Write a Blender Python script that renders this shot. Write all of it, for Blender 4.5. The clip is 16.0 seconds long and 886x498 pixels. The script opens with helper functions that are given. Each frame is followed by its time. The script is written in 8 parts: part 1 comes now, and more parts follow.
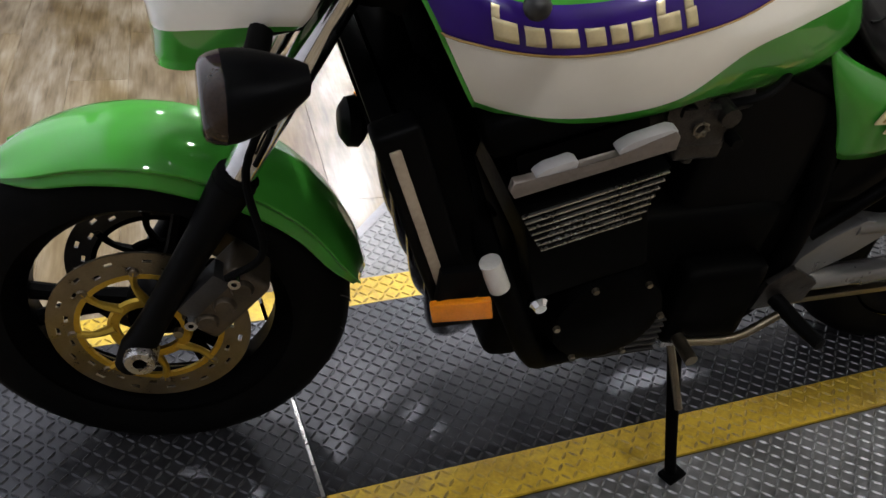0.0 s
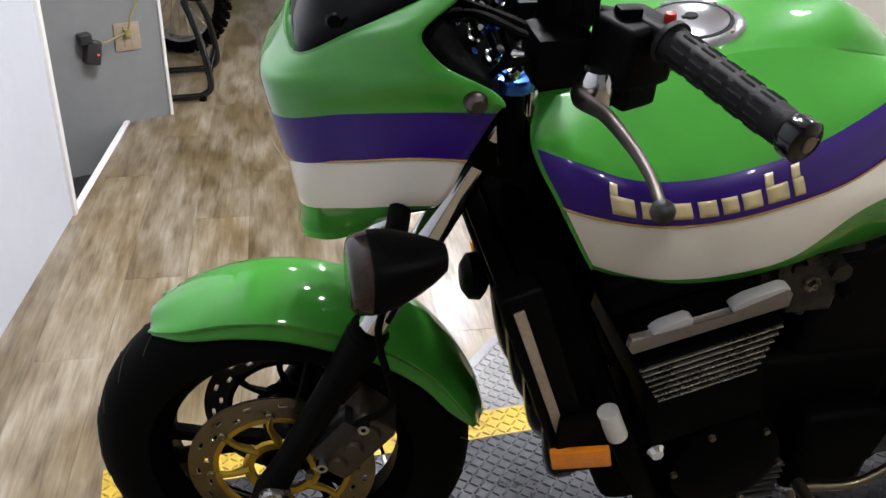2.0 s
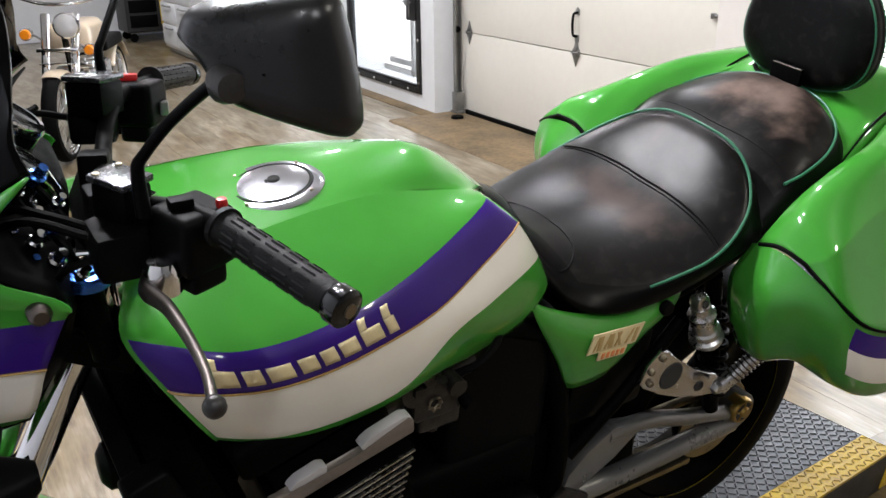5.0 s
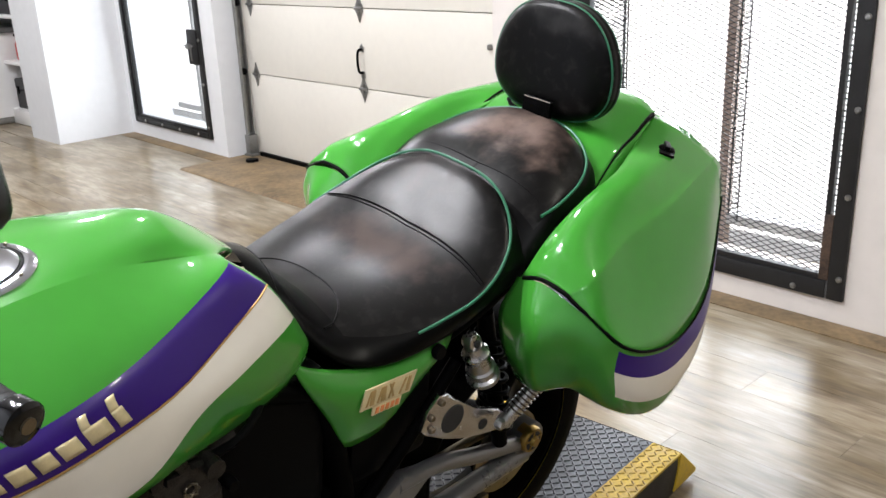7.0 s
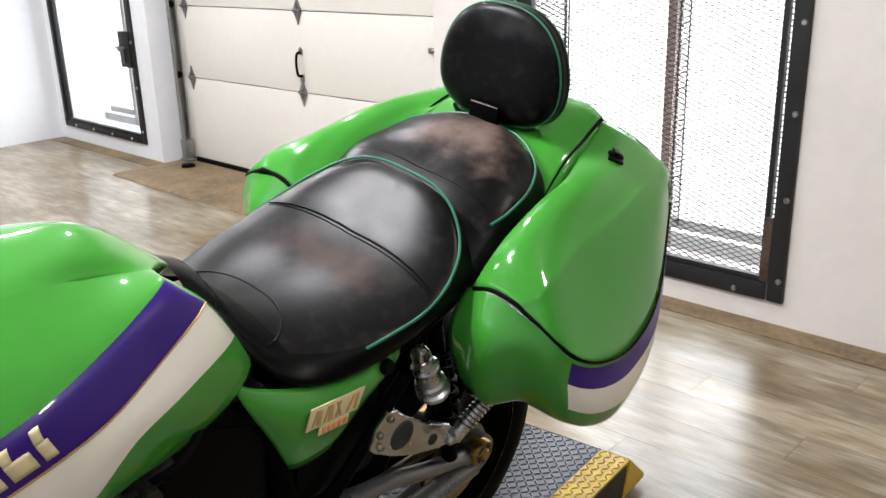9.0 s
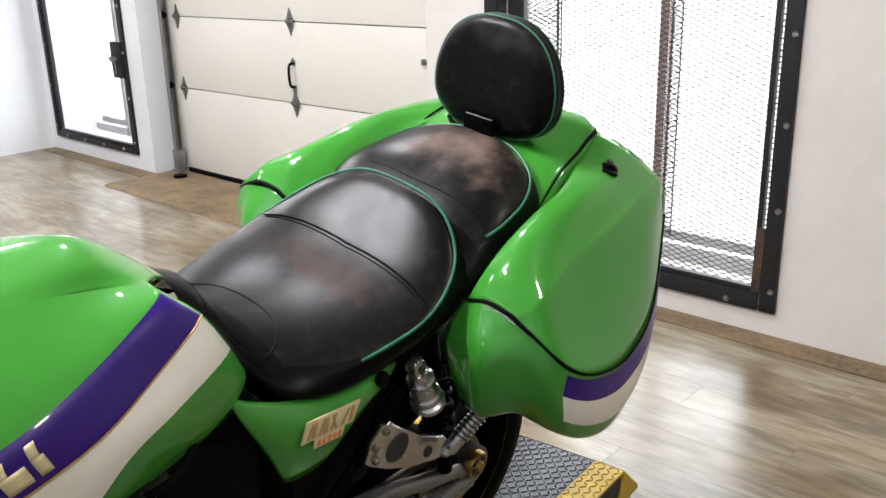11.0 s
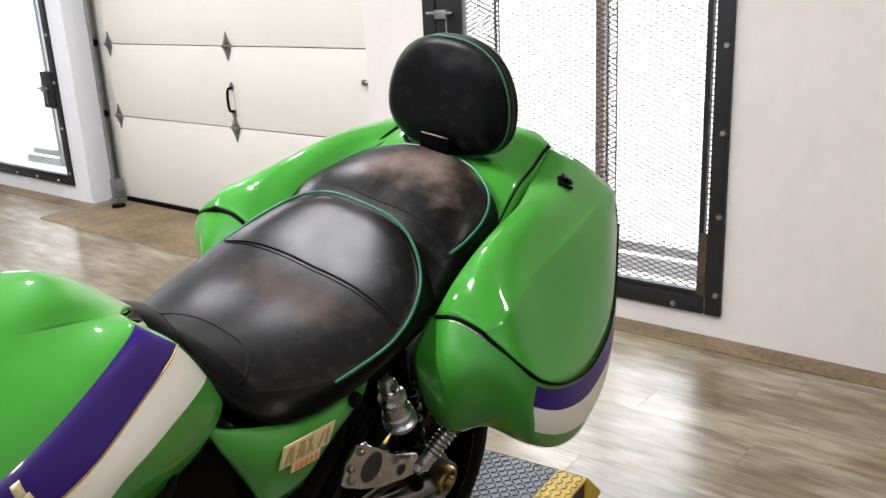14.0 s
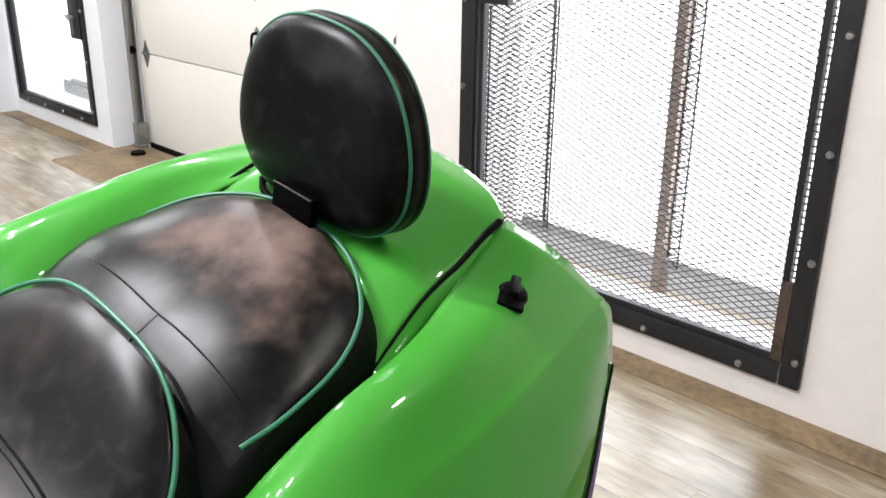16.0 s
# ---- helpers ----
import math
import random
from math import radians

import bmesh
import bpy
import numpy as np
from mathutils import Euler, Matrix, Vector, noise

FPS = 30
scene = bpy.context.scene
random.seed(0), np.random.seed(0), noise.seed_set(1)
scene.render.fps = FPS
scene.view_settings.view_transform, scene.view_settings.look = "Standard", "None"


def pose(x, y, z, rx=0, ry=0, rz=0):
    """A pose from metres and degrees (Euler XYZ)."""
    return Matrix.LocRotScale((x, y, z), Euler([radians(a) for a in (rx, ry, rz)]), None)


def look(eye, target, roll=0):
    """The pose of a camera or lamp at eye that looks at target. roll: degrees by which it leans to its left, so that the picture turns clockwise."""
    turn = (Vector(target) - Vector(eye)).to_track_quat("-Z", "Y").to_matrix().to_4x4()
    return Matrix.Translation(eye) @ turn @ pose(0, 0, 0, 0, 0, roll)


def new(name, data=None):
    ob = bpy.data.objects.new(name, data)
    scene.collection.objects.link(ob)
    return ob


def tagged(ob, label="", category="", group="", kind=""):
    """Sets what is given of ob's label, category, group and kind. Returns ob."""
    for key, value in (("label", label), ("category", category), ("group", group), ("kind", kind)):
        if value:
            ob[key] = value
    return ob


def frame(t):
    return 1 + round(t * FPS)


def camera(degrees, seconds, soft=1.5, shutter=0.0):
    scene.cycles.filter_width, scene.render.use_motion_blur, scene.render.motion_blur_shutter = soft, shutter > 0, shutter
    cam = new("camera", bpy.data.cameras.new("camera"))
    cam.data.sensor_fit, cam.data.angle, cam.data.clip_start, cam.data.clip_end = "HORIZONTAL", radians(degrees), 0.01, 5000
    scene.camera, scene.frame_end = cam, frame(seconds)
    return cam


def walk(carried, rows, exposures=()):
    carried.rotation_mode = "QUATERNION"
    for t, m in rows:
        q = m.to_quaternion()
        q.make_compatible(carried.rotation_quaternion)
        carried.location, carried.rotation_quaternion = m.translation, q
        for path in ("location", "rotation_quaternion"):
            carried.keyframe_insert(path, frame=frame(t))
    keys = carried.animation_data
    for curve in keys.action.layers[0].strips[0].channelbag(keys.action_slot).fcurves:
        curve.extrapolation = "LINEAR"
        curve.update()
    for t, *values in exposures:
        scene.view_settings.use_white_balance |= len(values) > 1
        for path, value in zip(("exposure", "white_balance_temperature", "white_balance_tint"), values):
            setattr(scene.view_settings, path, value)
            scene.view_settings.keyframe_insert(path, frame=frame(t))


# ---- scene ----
cam = camera(52.8, 16.0)
PATH = [
    (0, (0.053, -1.186, 1.315), (0.623, 0.357, 0.178), 6.0),
    (0.5, (0.01, -1.2, 1.319), (0.398, 0.382, 0.159), 5.5),
    (1, (-0.015, -1.211, 1.323), (0.263, 0.399, 0.17), 4.4),
    (1.5, (-0.008, -1.212, 1.36), (0.326, 0.466, 0.325), 3.6),
    (2, (0.006, -1.21, 1.398), (0.393, 0.515, 0.463), 1.6),
    (2.5, (0.021, -1.214, 1.426), (0.487, 0.527, 0.559), 0.5),
    (3, (0.038, -1.222, 1.44), (0.63, 0.508, 0.63), 1.1),
    (3.5, (0.063, -1.23, 1.449), (0.778, 0.469, 0.674), 0.3),
    (4, (0.086, -1.234, 1.453), (0.898, 0.433, 0.703), -0.8),
    (4.5, (0.105, -1.241, 1.461), (1.004, 0.396, 0.746), -1.4),
    (5, (0.127, -1.257, 1.467), (1.126, 0.326, 0.761), -0.9),
    (5.2, (0.14, -1.262, 1.468), (1.184, 0.297, 0.774), -1.0),
    (7.3, (0.246, -1.269, 1.479), (1.581, 0.073, 0.834), -2.3),
    (7.5, (0.248, -1.262, 1.478), (1.583, 0.083, 0.837), -2.4),
    (8, (0.264, -1.241, 1.479), (1.628, 0.077, 0.845), -2.7),
    (8.5, (0.27, -1.229, 1.474), (1.676, 0.035, 0.822), -1.9),
    (11, (0.266, -1.22, 1.478), (1.703, 0.024, 0.854), -1.4),
    (11.5, (0.266, -1.219, 1.474), (1.699, 0.022, 0.838), -1.6),
    (12, (0.266, -1.217, 1.475), (1.699, 0.028, 0.846), -1.9),
    (12.5, (0.267, -1.215, 1.475), (1.708, 0.018, 0.839), -1.8),
    (13, (0.265, -1.213, 1.474), (1.726, -0.003, 0.841), -2.2),
    (13.5, (0.252, -1.212, 1.484), (1.759, -0.04, 0.889), -2.5),
    (14, (0.226, -1.199, 1.486), (1.755, -0.054, 0.895), -2.7),
    (14.5, (0.295, -1.179, 1.488), (1.822, -0.068, 0.829), -2.1),
    (15, (0.54, -1.187, 1.512), (1.976, 0.069, 0.912), -0.3),
    (15.5, (0.758, -1.061, 1.492), (2.178, 0.206, 0.876), 1.5),
    (16, (1.033, -0.923, 1.471), (2.407, 0.351, 0.771), 0.8),
]
walk(cam, [(t, look(eye, target, roll)) for t, eye, target, roll in PATH], exposures=((0, -0.12), (4.0, -0.10), (5.2, -0.02), (7.3, 0.10), (8.7, 0.10), (10.8, 0.0), (13.0, 0.02), (14.5, 0.04), (15.0, 0.18), (16, 0.28)))

# ---- world, lights, exposure ----
world = bpy.data.worlds.new("world")
scene.world = world
world.use_nodes = True
wn = world.node_tree
sky = wn.nodes.new("ShaderNodeTexSky")
sky.sky_type, sky.sun_disc = "NISHITA", False
sky.sun_elevation, sky.sun_rotation = radians(50), radians(100)
wn.links.new(sky.outputs[0], wn.nodes["Background"].inputs[0])
wn.nodes["Background"].inputs[1].default_value = 0.1

DECK = 0.13                      # height of the lift table
LEAN = 9.3                       # the bike rests on its side stand
STEER_DEG = -10.5                # the front wheel is turned a little to the right
BIKE = pose(0, 0, DECK, LEAN, 0, 0)
LIFT = pose(0.3, 0.013, 0, 0, 0, 3.6)       # lift table: x along it
GARAGE = pose(3.6, 0, 0, 0, 0, -2.1)        # wall with the roll-up door: its y runs along the wall
LEFT = pose(-0.652, 1.828, 0, 0, 0, -5.8)   # partition: its y runs along the wall
CEIL = 3.1


def lamp(name, m, energy, size, size_y=None, color=(1, 1, 1)):
    data = bpy.data.lights.new(name, "AREA")
    data.energy, data.size, data.color = energy, size, color
    data.shape = "RECTANGLE" if size_y else "DISK"
    if size_y:
        data.size_y = size_y
    ob = new(name, data)
    ob.matrix_world = m
    return ob


# the three at negative y are added fill lights, no known lamps
LAMPS = [(0.35, 0.75, 42), (0.85, 0.75, 42), (0.6, 1.25, 52), (2.5, 1.6, 32), (2.4, 3.6, 58), (0.4, 3.4, 22), (1.6, 5.6, 70), (-1.6, 4.6, 14), (2.0, 8.6, 56), (2.3, -1.7, 26), (-0.45, -1.9, 12), (0.5, -2.6, 26)]
for lx, ly, power in LAMPS:
    lamp("ceiling_and_fill_light", pose(lx, ly, CEIL - 0.05), power, 0.16, None, (1.0, 0.95, 0.84) if lx > 2.2 and ly < 0 else (0.955, 0.955, 1.0))
# daylight that comes in through the two barred doorways
lamp("doorway_daylight", GARAGE @ pose(0.55, 0.66, 1.2, 0, 90, 0), 72, 2.0, 1.4, (0.85, 0.92, 1))
lamp("doorway_daylight", GARAGE @ pose(0.55, 5.45, 1.2, 0, 90, 0), 54, 2.0, 1.2, (0.85, 0.92, 1))

# ---- materials ----


def mat(name, color=(0.5, 0.5, 0.5), rough=0.5, metal=0.0, coat=0.0, spec=None, emit=0.0, vary=0.0, vscale=6.0, bump=0.0, bscale=120.0,
        rvary=0.0, color2=None, trans=0.0, stretch=None, coords="Object", detail=6, fine=0.4):
    """A principled material with noise at two scales in its colour, its roughness and its relief."""
    m = bpy.data.materials.new(name)
    m.use_nodes = True
    n, l = m.node_tree.nodes, m.node_tree.links
    p = n["Principled BSDF"]
    p.inputs["Base Color"].default_value = (*color, 1)
    p.inputs["Roughness"].default_value = rough
    p.inputs["Metallic"].default_value = metal
    p.inputs["Coat Weight"].default_value = coat
    p.inputs["Coat Roughness"].default_value = 0.02
    p.inputs["Transmission Weight"].default_value = trans
    if spec is not None:
        p.inputs["Specular IOR Level"].default_value = spec
    if emit:
        p.inputs["Emission Color"].default_value = (*color, 1)
        p.inputs["Emission Strength"].default_value = emit
    tc = n.new("ShaderNodeTexCoord")
    vec = tc.outputs[coords]
    if stretch:
        mp = n.new("ShaderNodeMapping")
        mp.inputs["Scale"].default_value = stretch
        l.new(vec, mp.inputs[0])
        vec = mp.outputs[0]
    if vary or rvary:
        a = n.new("ShaderNodeTexNoise")
        a.inputs["Scale"].default_value, a.inputs["Detail"].default_value = vscale, detail
        l.new(vec, a.inputs["Vector"])
        b = n.new("ShaderNodeTexNoise")
        b.inputs["Scale"].default_value, b.inputs["Detail"].default_value = vscale * 9, 4
        l.new(vec, b.inputs["Vector"])
        mixn = n.new("ShaderNodeMix")
        mixn.inputs[0].default_value = fine
        l.new(a.outputs[0], mixn.inputs[2])
        l.new(b.outputs[0], mixn.inputs[3])
        if vary:
            ramp = n.new("ShaderNodeValToRGB")
            c2 = color2 or tuple(c * (1 - vary) for c in color)
            ramp.color_ramp.elements[0].position, ramp.color_ramp.elements[1].position = 0.36, 0.62
            ramp.color_ramp.elements[0].color = (*c2, 1)
            ramp.color_ramp.elements[1].color = (*color, 1)
            l.new(mixn.outputs[0], ramp.inputs[0])
            l.new(ramp.outputs[0], p.inputs["Base Color"])
        if rvary:
            mr = n.new("ShaderNodeMapRange")
            mr.inputs[1].default_value, mr.inputs[2].default_value = 0.3, 0.7
            mr.inputs[3].default_value, mr.inputs[4].default_value = max(0.02, rough - rvary), min(1, rough + rvary)
            l.new(mixn.outputs[0], mr.inputs[0])
            l.new(mr.outputs[0], p.inputs["Roughness"])
    if bump:
        t = n.new("ShaderNodeTexNoise")
        t.inputs["Scale"].default_value, t.inputs["Detail"].default_value = bscale, 3
        l.new(vec, t.inputs["Vector"])
        bp = n.new("ShaderNodeBump")
        bp.inputs["Strength"].default_value, bp.inputs["Distance"].default_value = bump, 0.002
        l.new(t.outputs[0], bp.inputs["Height"])
        l.new(bp.outputs[0], p.inputs["Normal"])
    return m


GREEN = mat("green_paint", (0.046, 0.262, 0.029), 0.32, 0.0, 1.0, spec=0.05, vary=0.08, vscale=3, rvary=0.04)
GREEN.node_tree.nodes["Principled BSDF"].inputs["Coat IOR"].default_value = 1.52
PURPLE = mat("purple_paint", (0.030, 0.007, 0.165), 0.34, 0, 0.2, spec=0.2, vary=0.1, vscale=4)
CREAM = mat("cream_paint", (0.84, 0.80, 0.70), 0.35, 0, 1.0, vary=0.05, vscale=4)
GOLDLINE = mat("gold_pinstripe", (0.45, 0.27, 0.08), 0.35, 0.3, 0.6, vary=0.2)
BADGE = mat("badge_gold", (0.78, 0.66, 0.38), 0.35, 0.2, 0.6, vary=0.15, vscale=30)
BADGE_BAR = mat("badge_bar", (0.50, 0.34, 0.13), 0.4, 0.2, 0.5, vary=0.1)
BADGE_RED = mat("badge_orange", (0.75, 0.25, 0.08), 0.4, 0, 0.5, vary=0.1)
LEATHER = mat("black_leather", (0.0022, 0.0022, 0.0022), 0.36, 0, 0.0, spec=0.09, vary=0.4, vscale=9, color2=(0.0012, 0.0012, 0.0012), bump=0.08, bscale=420, rvary=0.06, detail=2, fine=0.15)
PIPING = mat("green_piping", (0.018, 0.13, 0.065), 0.45, bump=0.1, bscale=600)
BLACK = mat("black_plastic", (0.0022, 0.0022, 0.0024), 0.45, spec=0.05, vary=0.3, vscale=20, bump=0.06, bscale=700, rvary=0.08)
GLOSS = mat("gloss_black", (0.004, 0.004, 0.0045), 0.14, 0, 0.25, spec=0.3, vary=0.2, vscale=12, rvary=0.05)
SCREEN = mat("smoked_screen", (0.0010, 0.0010, 0.0011), 0.035, 0, 0.0, spec=0.09, vary=0.1, rvary=0.015)
SATIN = mat("satin_black_shell", (0.009, 0.009, 0.0095), 0.30, spec=0.36, vary=0.2, vscale=14, rvary=0.06)
RUBBER = mat("tyre_rubber", (0.0028, 0.0028, 0.0028), 0.66, spec=0.05, vary=0.4, vscale=30, bump=0.15, bscale=300)
GRIP = mat("grip_rubber", (0.006, 0.006, 0.0063), 0.55, spec=0.2, vary=0.3, vscale=40, bump=0.2, bscale=500)
ENGINE = mat("black_engine_paint", (0.0014, 0.0014, 0.0014), 0.5, 0.0, spec=0.025, vary=0.4, vscale=25, bump=0.08, bscale=300, rvary=0.1)
CHROME = mat("chrome", (0.82, 0.82, 0.83), 0.1, 1.0, vary=0.08, vscale=20, rvary=0.05)
POLISHED = mat("polished_alloy", (0.54, 0.52, 0.515), 0.24, 1.0, vary=0.10, vscale=9, rvary=0.05)
LEVER = mat("dull_alloy", (0.105, 0.090, 0.080), 0.38, 1.0, vary=0.2, vscale=30, rvary=0.1)
DARKMETAL = mat("dark_cast_metal", (0.045, 0.043, 0.042), 0.45, 0.6, vary=0.4, vscale=30, rvary=0.1, bump=0.15, bscale=220)
TRIM_METAL = mat("dulled_head_trim", (0.20, 0.172, 0.150), 0.45, 0.4, vary=0.3, vscale=16, rvary=0.08)
ALU = mat("brushed_aluminium", (0.50, 0.49, 0.48), 0.28, 1.0, vary=0.2, vscale=25, rvary=0.1, bump=0.03, bscale=400)
CAP_METAL = mat("bright_cast_alloy", (0.46, 0.45, 0.455), 0.34, 0.25, vary=0.10, vscale=9, rvary=0.04)
FILLER = mat("filler_chrome", (0.74, 0.75, 0.80), 0.15, 1.0, vary=0.08, vscale=14, rvary=0.05)
SILVER = mat("silver_paint", (0.20, 0.197, 0.193), 0.30, 0.6, 0.15, vary=0.08, vscale=9, rvary=0.04)
DULL_GOLD = mat("dulled_gold_ring", (0.36, 0.23, 0.06), 0.36, 0.9, vary=0.25, vscale=25, rvary=0.1)
CALIPER = mat("brown_grey_caliper", (0.090, 0.070, 0.048), 0.40, 0.6, vary=0.4, vscale=30, rvary=0.1, bump=0.1, bscale=200)
GOLD = mat("gold_anodised", (0.60, 0.40, 0.06), 0.34, 0.9, vary=0.25, vscale=25, rvary=0.1)
CARB = mat("grimy_cast_alloy", (0.050, 0.045, 0.042), 0.36, 0.7, vary=0.6, vscale=45, color2=(0.012, 0.011, 0.010), rvary=0.12, bump=0.2, bscale=160)
LID_METAL = mat("satin_black_lid", (0.09, 0.092, 0.10), 0.26, 0.7, vary=0.25, vscale=40, rvary=0.1)
STEEL = mat("disc_steel", (0.24, 0.205, 0.15), 0.34, 1.0, vary=0.25, vscale=40, rvary=0.1)
BLUE = mat("blue_anodised", (0.05, 0.16, 0.55), 0.25, 0.9, vary=0.15, vscale=30)
ORANGE = mat("orange_reflector", (0.80, 0.24, 0.01), 0.2, 0, 0.8, vary=0.2, vscale=60)
AMBER = mat("smoked_lens", (0.03, 0.018, 0.012), 0.14, 0, 0.2, spec=0.2, vary=0.4, vscale=40)
RED = mat("red_button", (0.55, 0.02, 0.02), 0.35, vary=0.1)
TAN = mat("tan_bracket", (0.42, 0.34, 0.25), 0.5, 0.2, vary=0.3, vscale=14)
WHITE_TUBE = mat("pale_sleeve", (0.6, 0.58, 0.53), 0.5, vary=0.15, vscale=20)
YELLOW_WORN = mat("scuffed_yellow_paint", (0.52, 0.35, 0.03), 0.5, vary=0.5, vscale=18, color2=(0.20, 0.13, 0.03), bump=0.2, bscale=120, rvary=0.12)
YELLOW = mat("yellow_line_paint", (0.62, 0.42, 0.03), 0.5, vary=0.45, vscale=14, color2=(0.36, 0.23, 0.02), bump=0.2, bscale=120, rvary=0.12)
PLATE = mat("dulled_steel_tread_plate", (0.066, 0.067, 0.073), 0.34, 0.7, vary=0.5, vscale=7, color2=(0.034, 0.035, 0.039), bump=0.12, bscale=160, rvary=0.08)
PLATE_GREY = mat("bare_tread_plate", (0.30, 0.30, 0.30), 0.38, 0.7, vary=0.35, vscale=7, bump=0.12, bscale=160, rvary=0.12)
WALL = mat("white_wall_paint", (0.74, 0.75, 0.765), 0.6, vary=0.06, vscale=1.6, bump=0.12, bscale=60)
# white wall paint with the warm light of this corner put into its colour
WALL_WARM_LIT = mat("warm_lit_white_wall", (0.70, 0.655, 0.615), 0.6, vary=0.08, vscale=1.6, bump=0.12, bscale=60)
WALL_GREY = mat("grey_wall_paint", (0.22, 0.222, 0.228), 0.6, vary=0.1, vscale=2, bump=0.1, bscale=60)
CABLE = mat("dull_yellow_cable", (0.30, 0.25, 0.08), 0.5, vary=0.2, vscale=20)
REDLIGHT = mat("red_pilot_light", (0.8, 0.05, 0.03), 0.3, emit=1.5)
WALL_COOL = mat("cool_white_wall_paint", (0.52, 0.54, 0.60), 0.55, vary=0.06, vscale=1.6, bump=0.12, bscale=60)
TRIM = mat("white_trim", (0.80, 0.79, 0.78), 0.45, vary=0.05, vscale=3)
CEILING = mat("ceiling_paint", (0.52, 0.52, 0.525), 0.8, vary=0.1, vscale=2, bump=0.1, bscale=40)
DOOR = mat("cream_door_enamel", (0.72, 0.69, 0.62), 0.42, vary=0.05, vscale=2, bump=0.15, bscale=90, rvary=0.06)
CAGE = mat("black_gate_steel", (0.016, 0.016, 0.017), 0.5, 0.3, vary=0.4, vscale=14, rvary=0.1, bump=0.1, bscale=200)
GALV = mat("galvanised_steel", (0.36, 0.36, 0.35), 0.4, 0.9, vary=0.35, vscale=14, rvary=0.12)
RUST = mat("rusty_steel", (0.10, 0.062, 0.042), 0.65, 0.3, vary=0.6, vscale=12, color2=(0.03, 0.022, 0.018))
BROWNPOST = mat("brown_post", (0.30, 0.22, 0.18), 0.6, vary=0.3, vscale=5)
GREYPOST = mat("grey_outer_post", (0.42, 0.41, 0.40), 0.6, vary=0.2, vscale=5)
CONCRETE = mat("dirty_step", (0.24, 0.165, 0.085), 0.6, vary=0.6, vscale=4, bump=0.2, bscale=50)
YARD = mat("pale_yard_concrete", (0.28, 0.28, 0.285), 0.8, vary=0.2, vscale=3)
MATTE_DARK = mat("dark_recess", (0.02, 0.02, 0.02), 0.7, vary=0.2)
BACKDROP = mat("bright_daylight", (1.0, 1.0, 1.0), 0.8, emit=1.35)
YELLOWBOX = mat("yellow_plastic", (0.7, 0.5, 0.03), 0.4, vary=0.1)
LIME = mat("lime_rim", (0.45, 0.75, 0.03), 0.35, vary=0.1)
CASEBLACK = mat("black_tool_case", (0.02, 0.02, 0.022), 0.5, vary=0.3, vscale=15, bump=0.1, bscale=200)
GLASS = mat("clear_lens", (0.9, 0.9, 0.9), 0.05, 0, 0.5, trans=0.6)
CREAM_FENDER = mat("cream_fender", (0.62, 0.50, 0.36), 0.3, 0, 0.9, vary=0.1)
REDPAINT = mat("red_paint", (0.5, 0.03, 0.02), 0.3, 0, 0.9, vary=0.1)


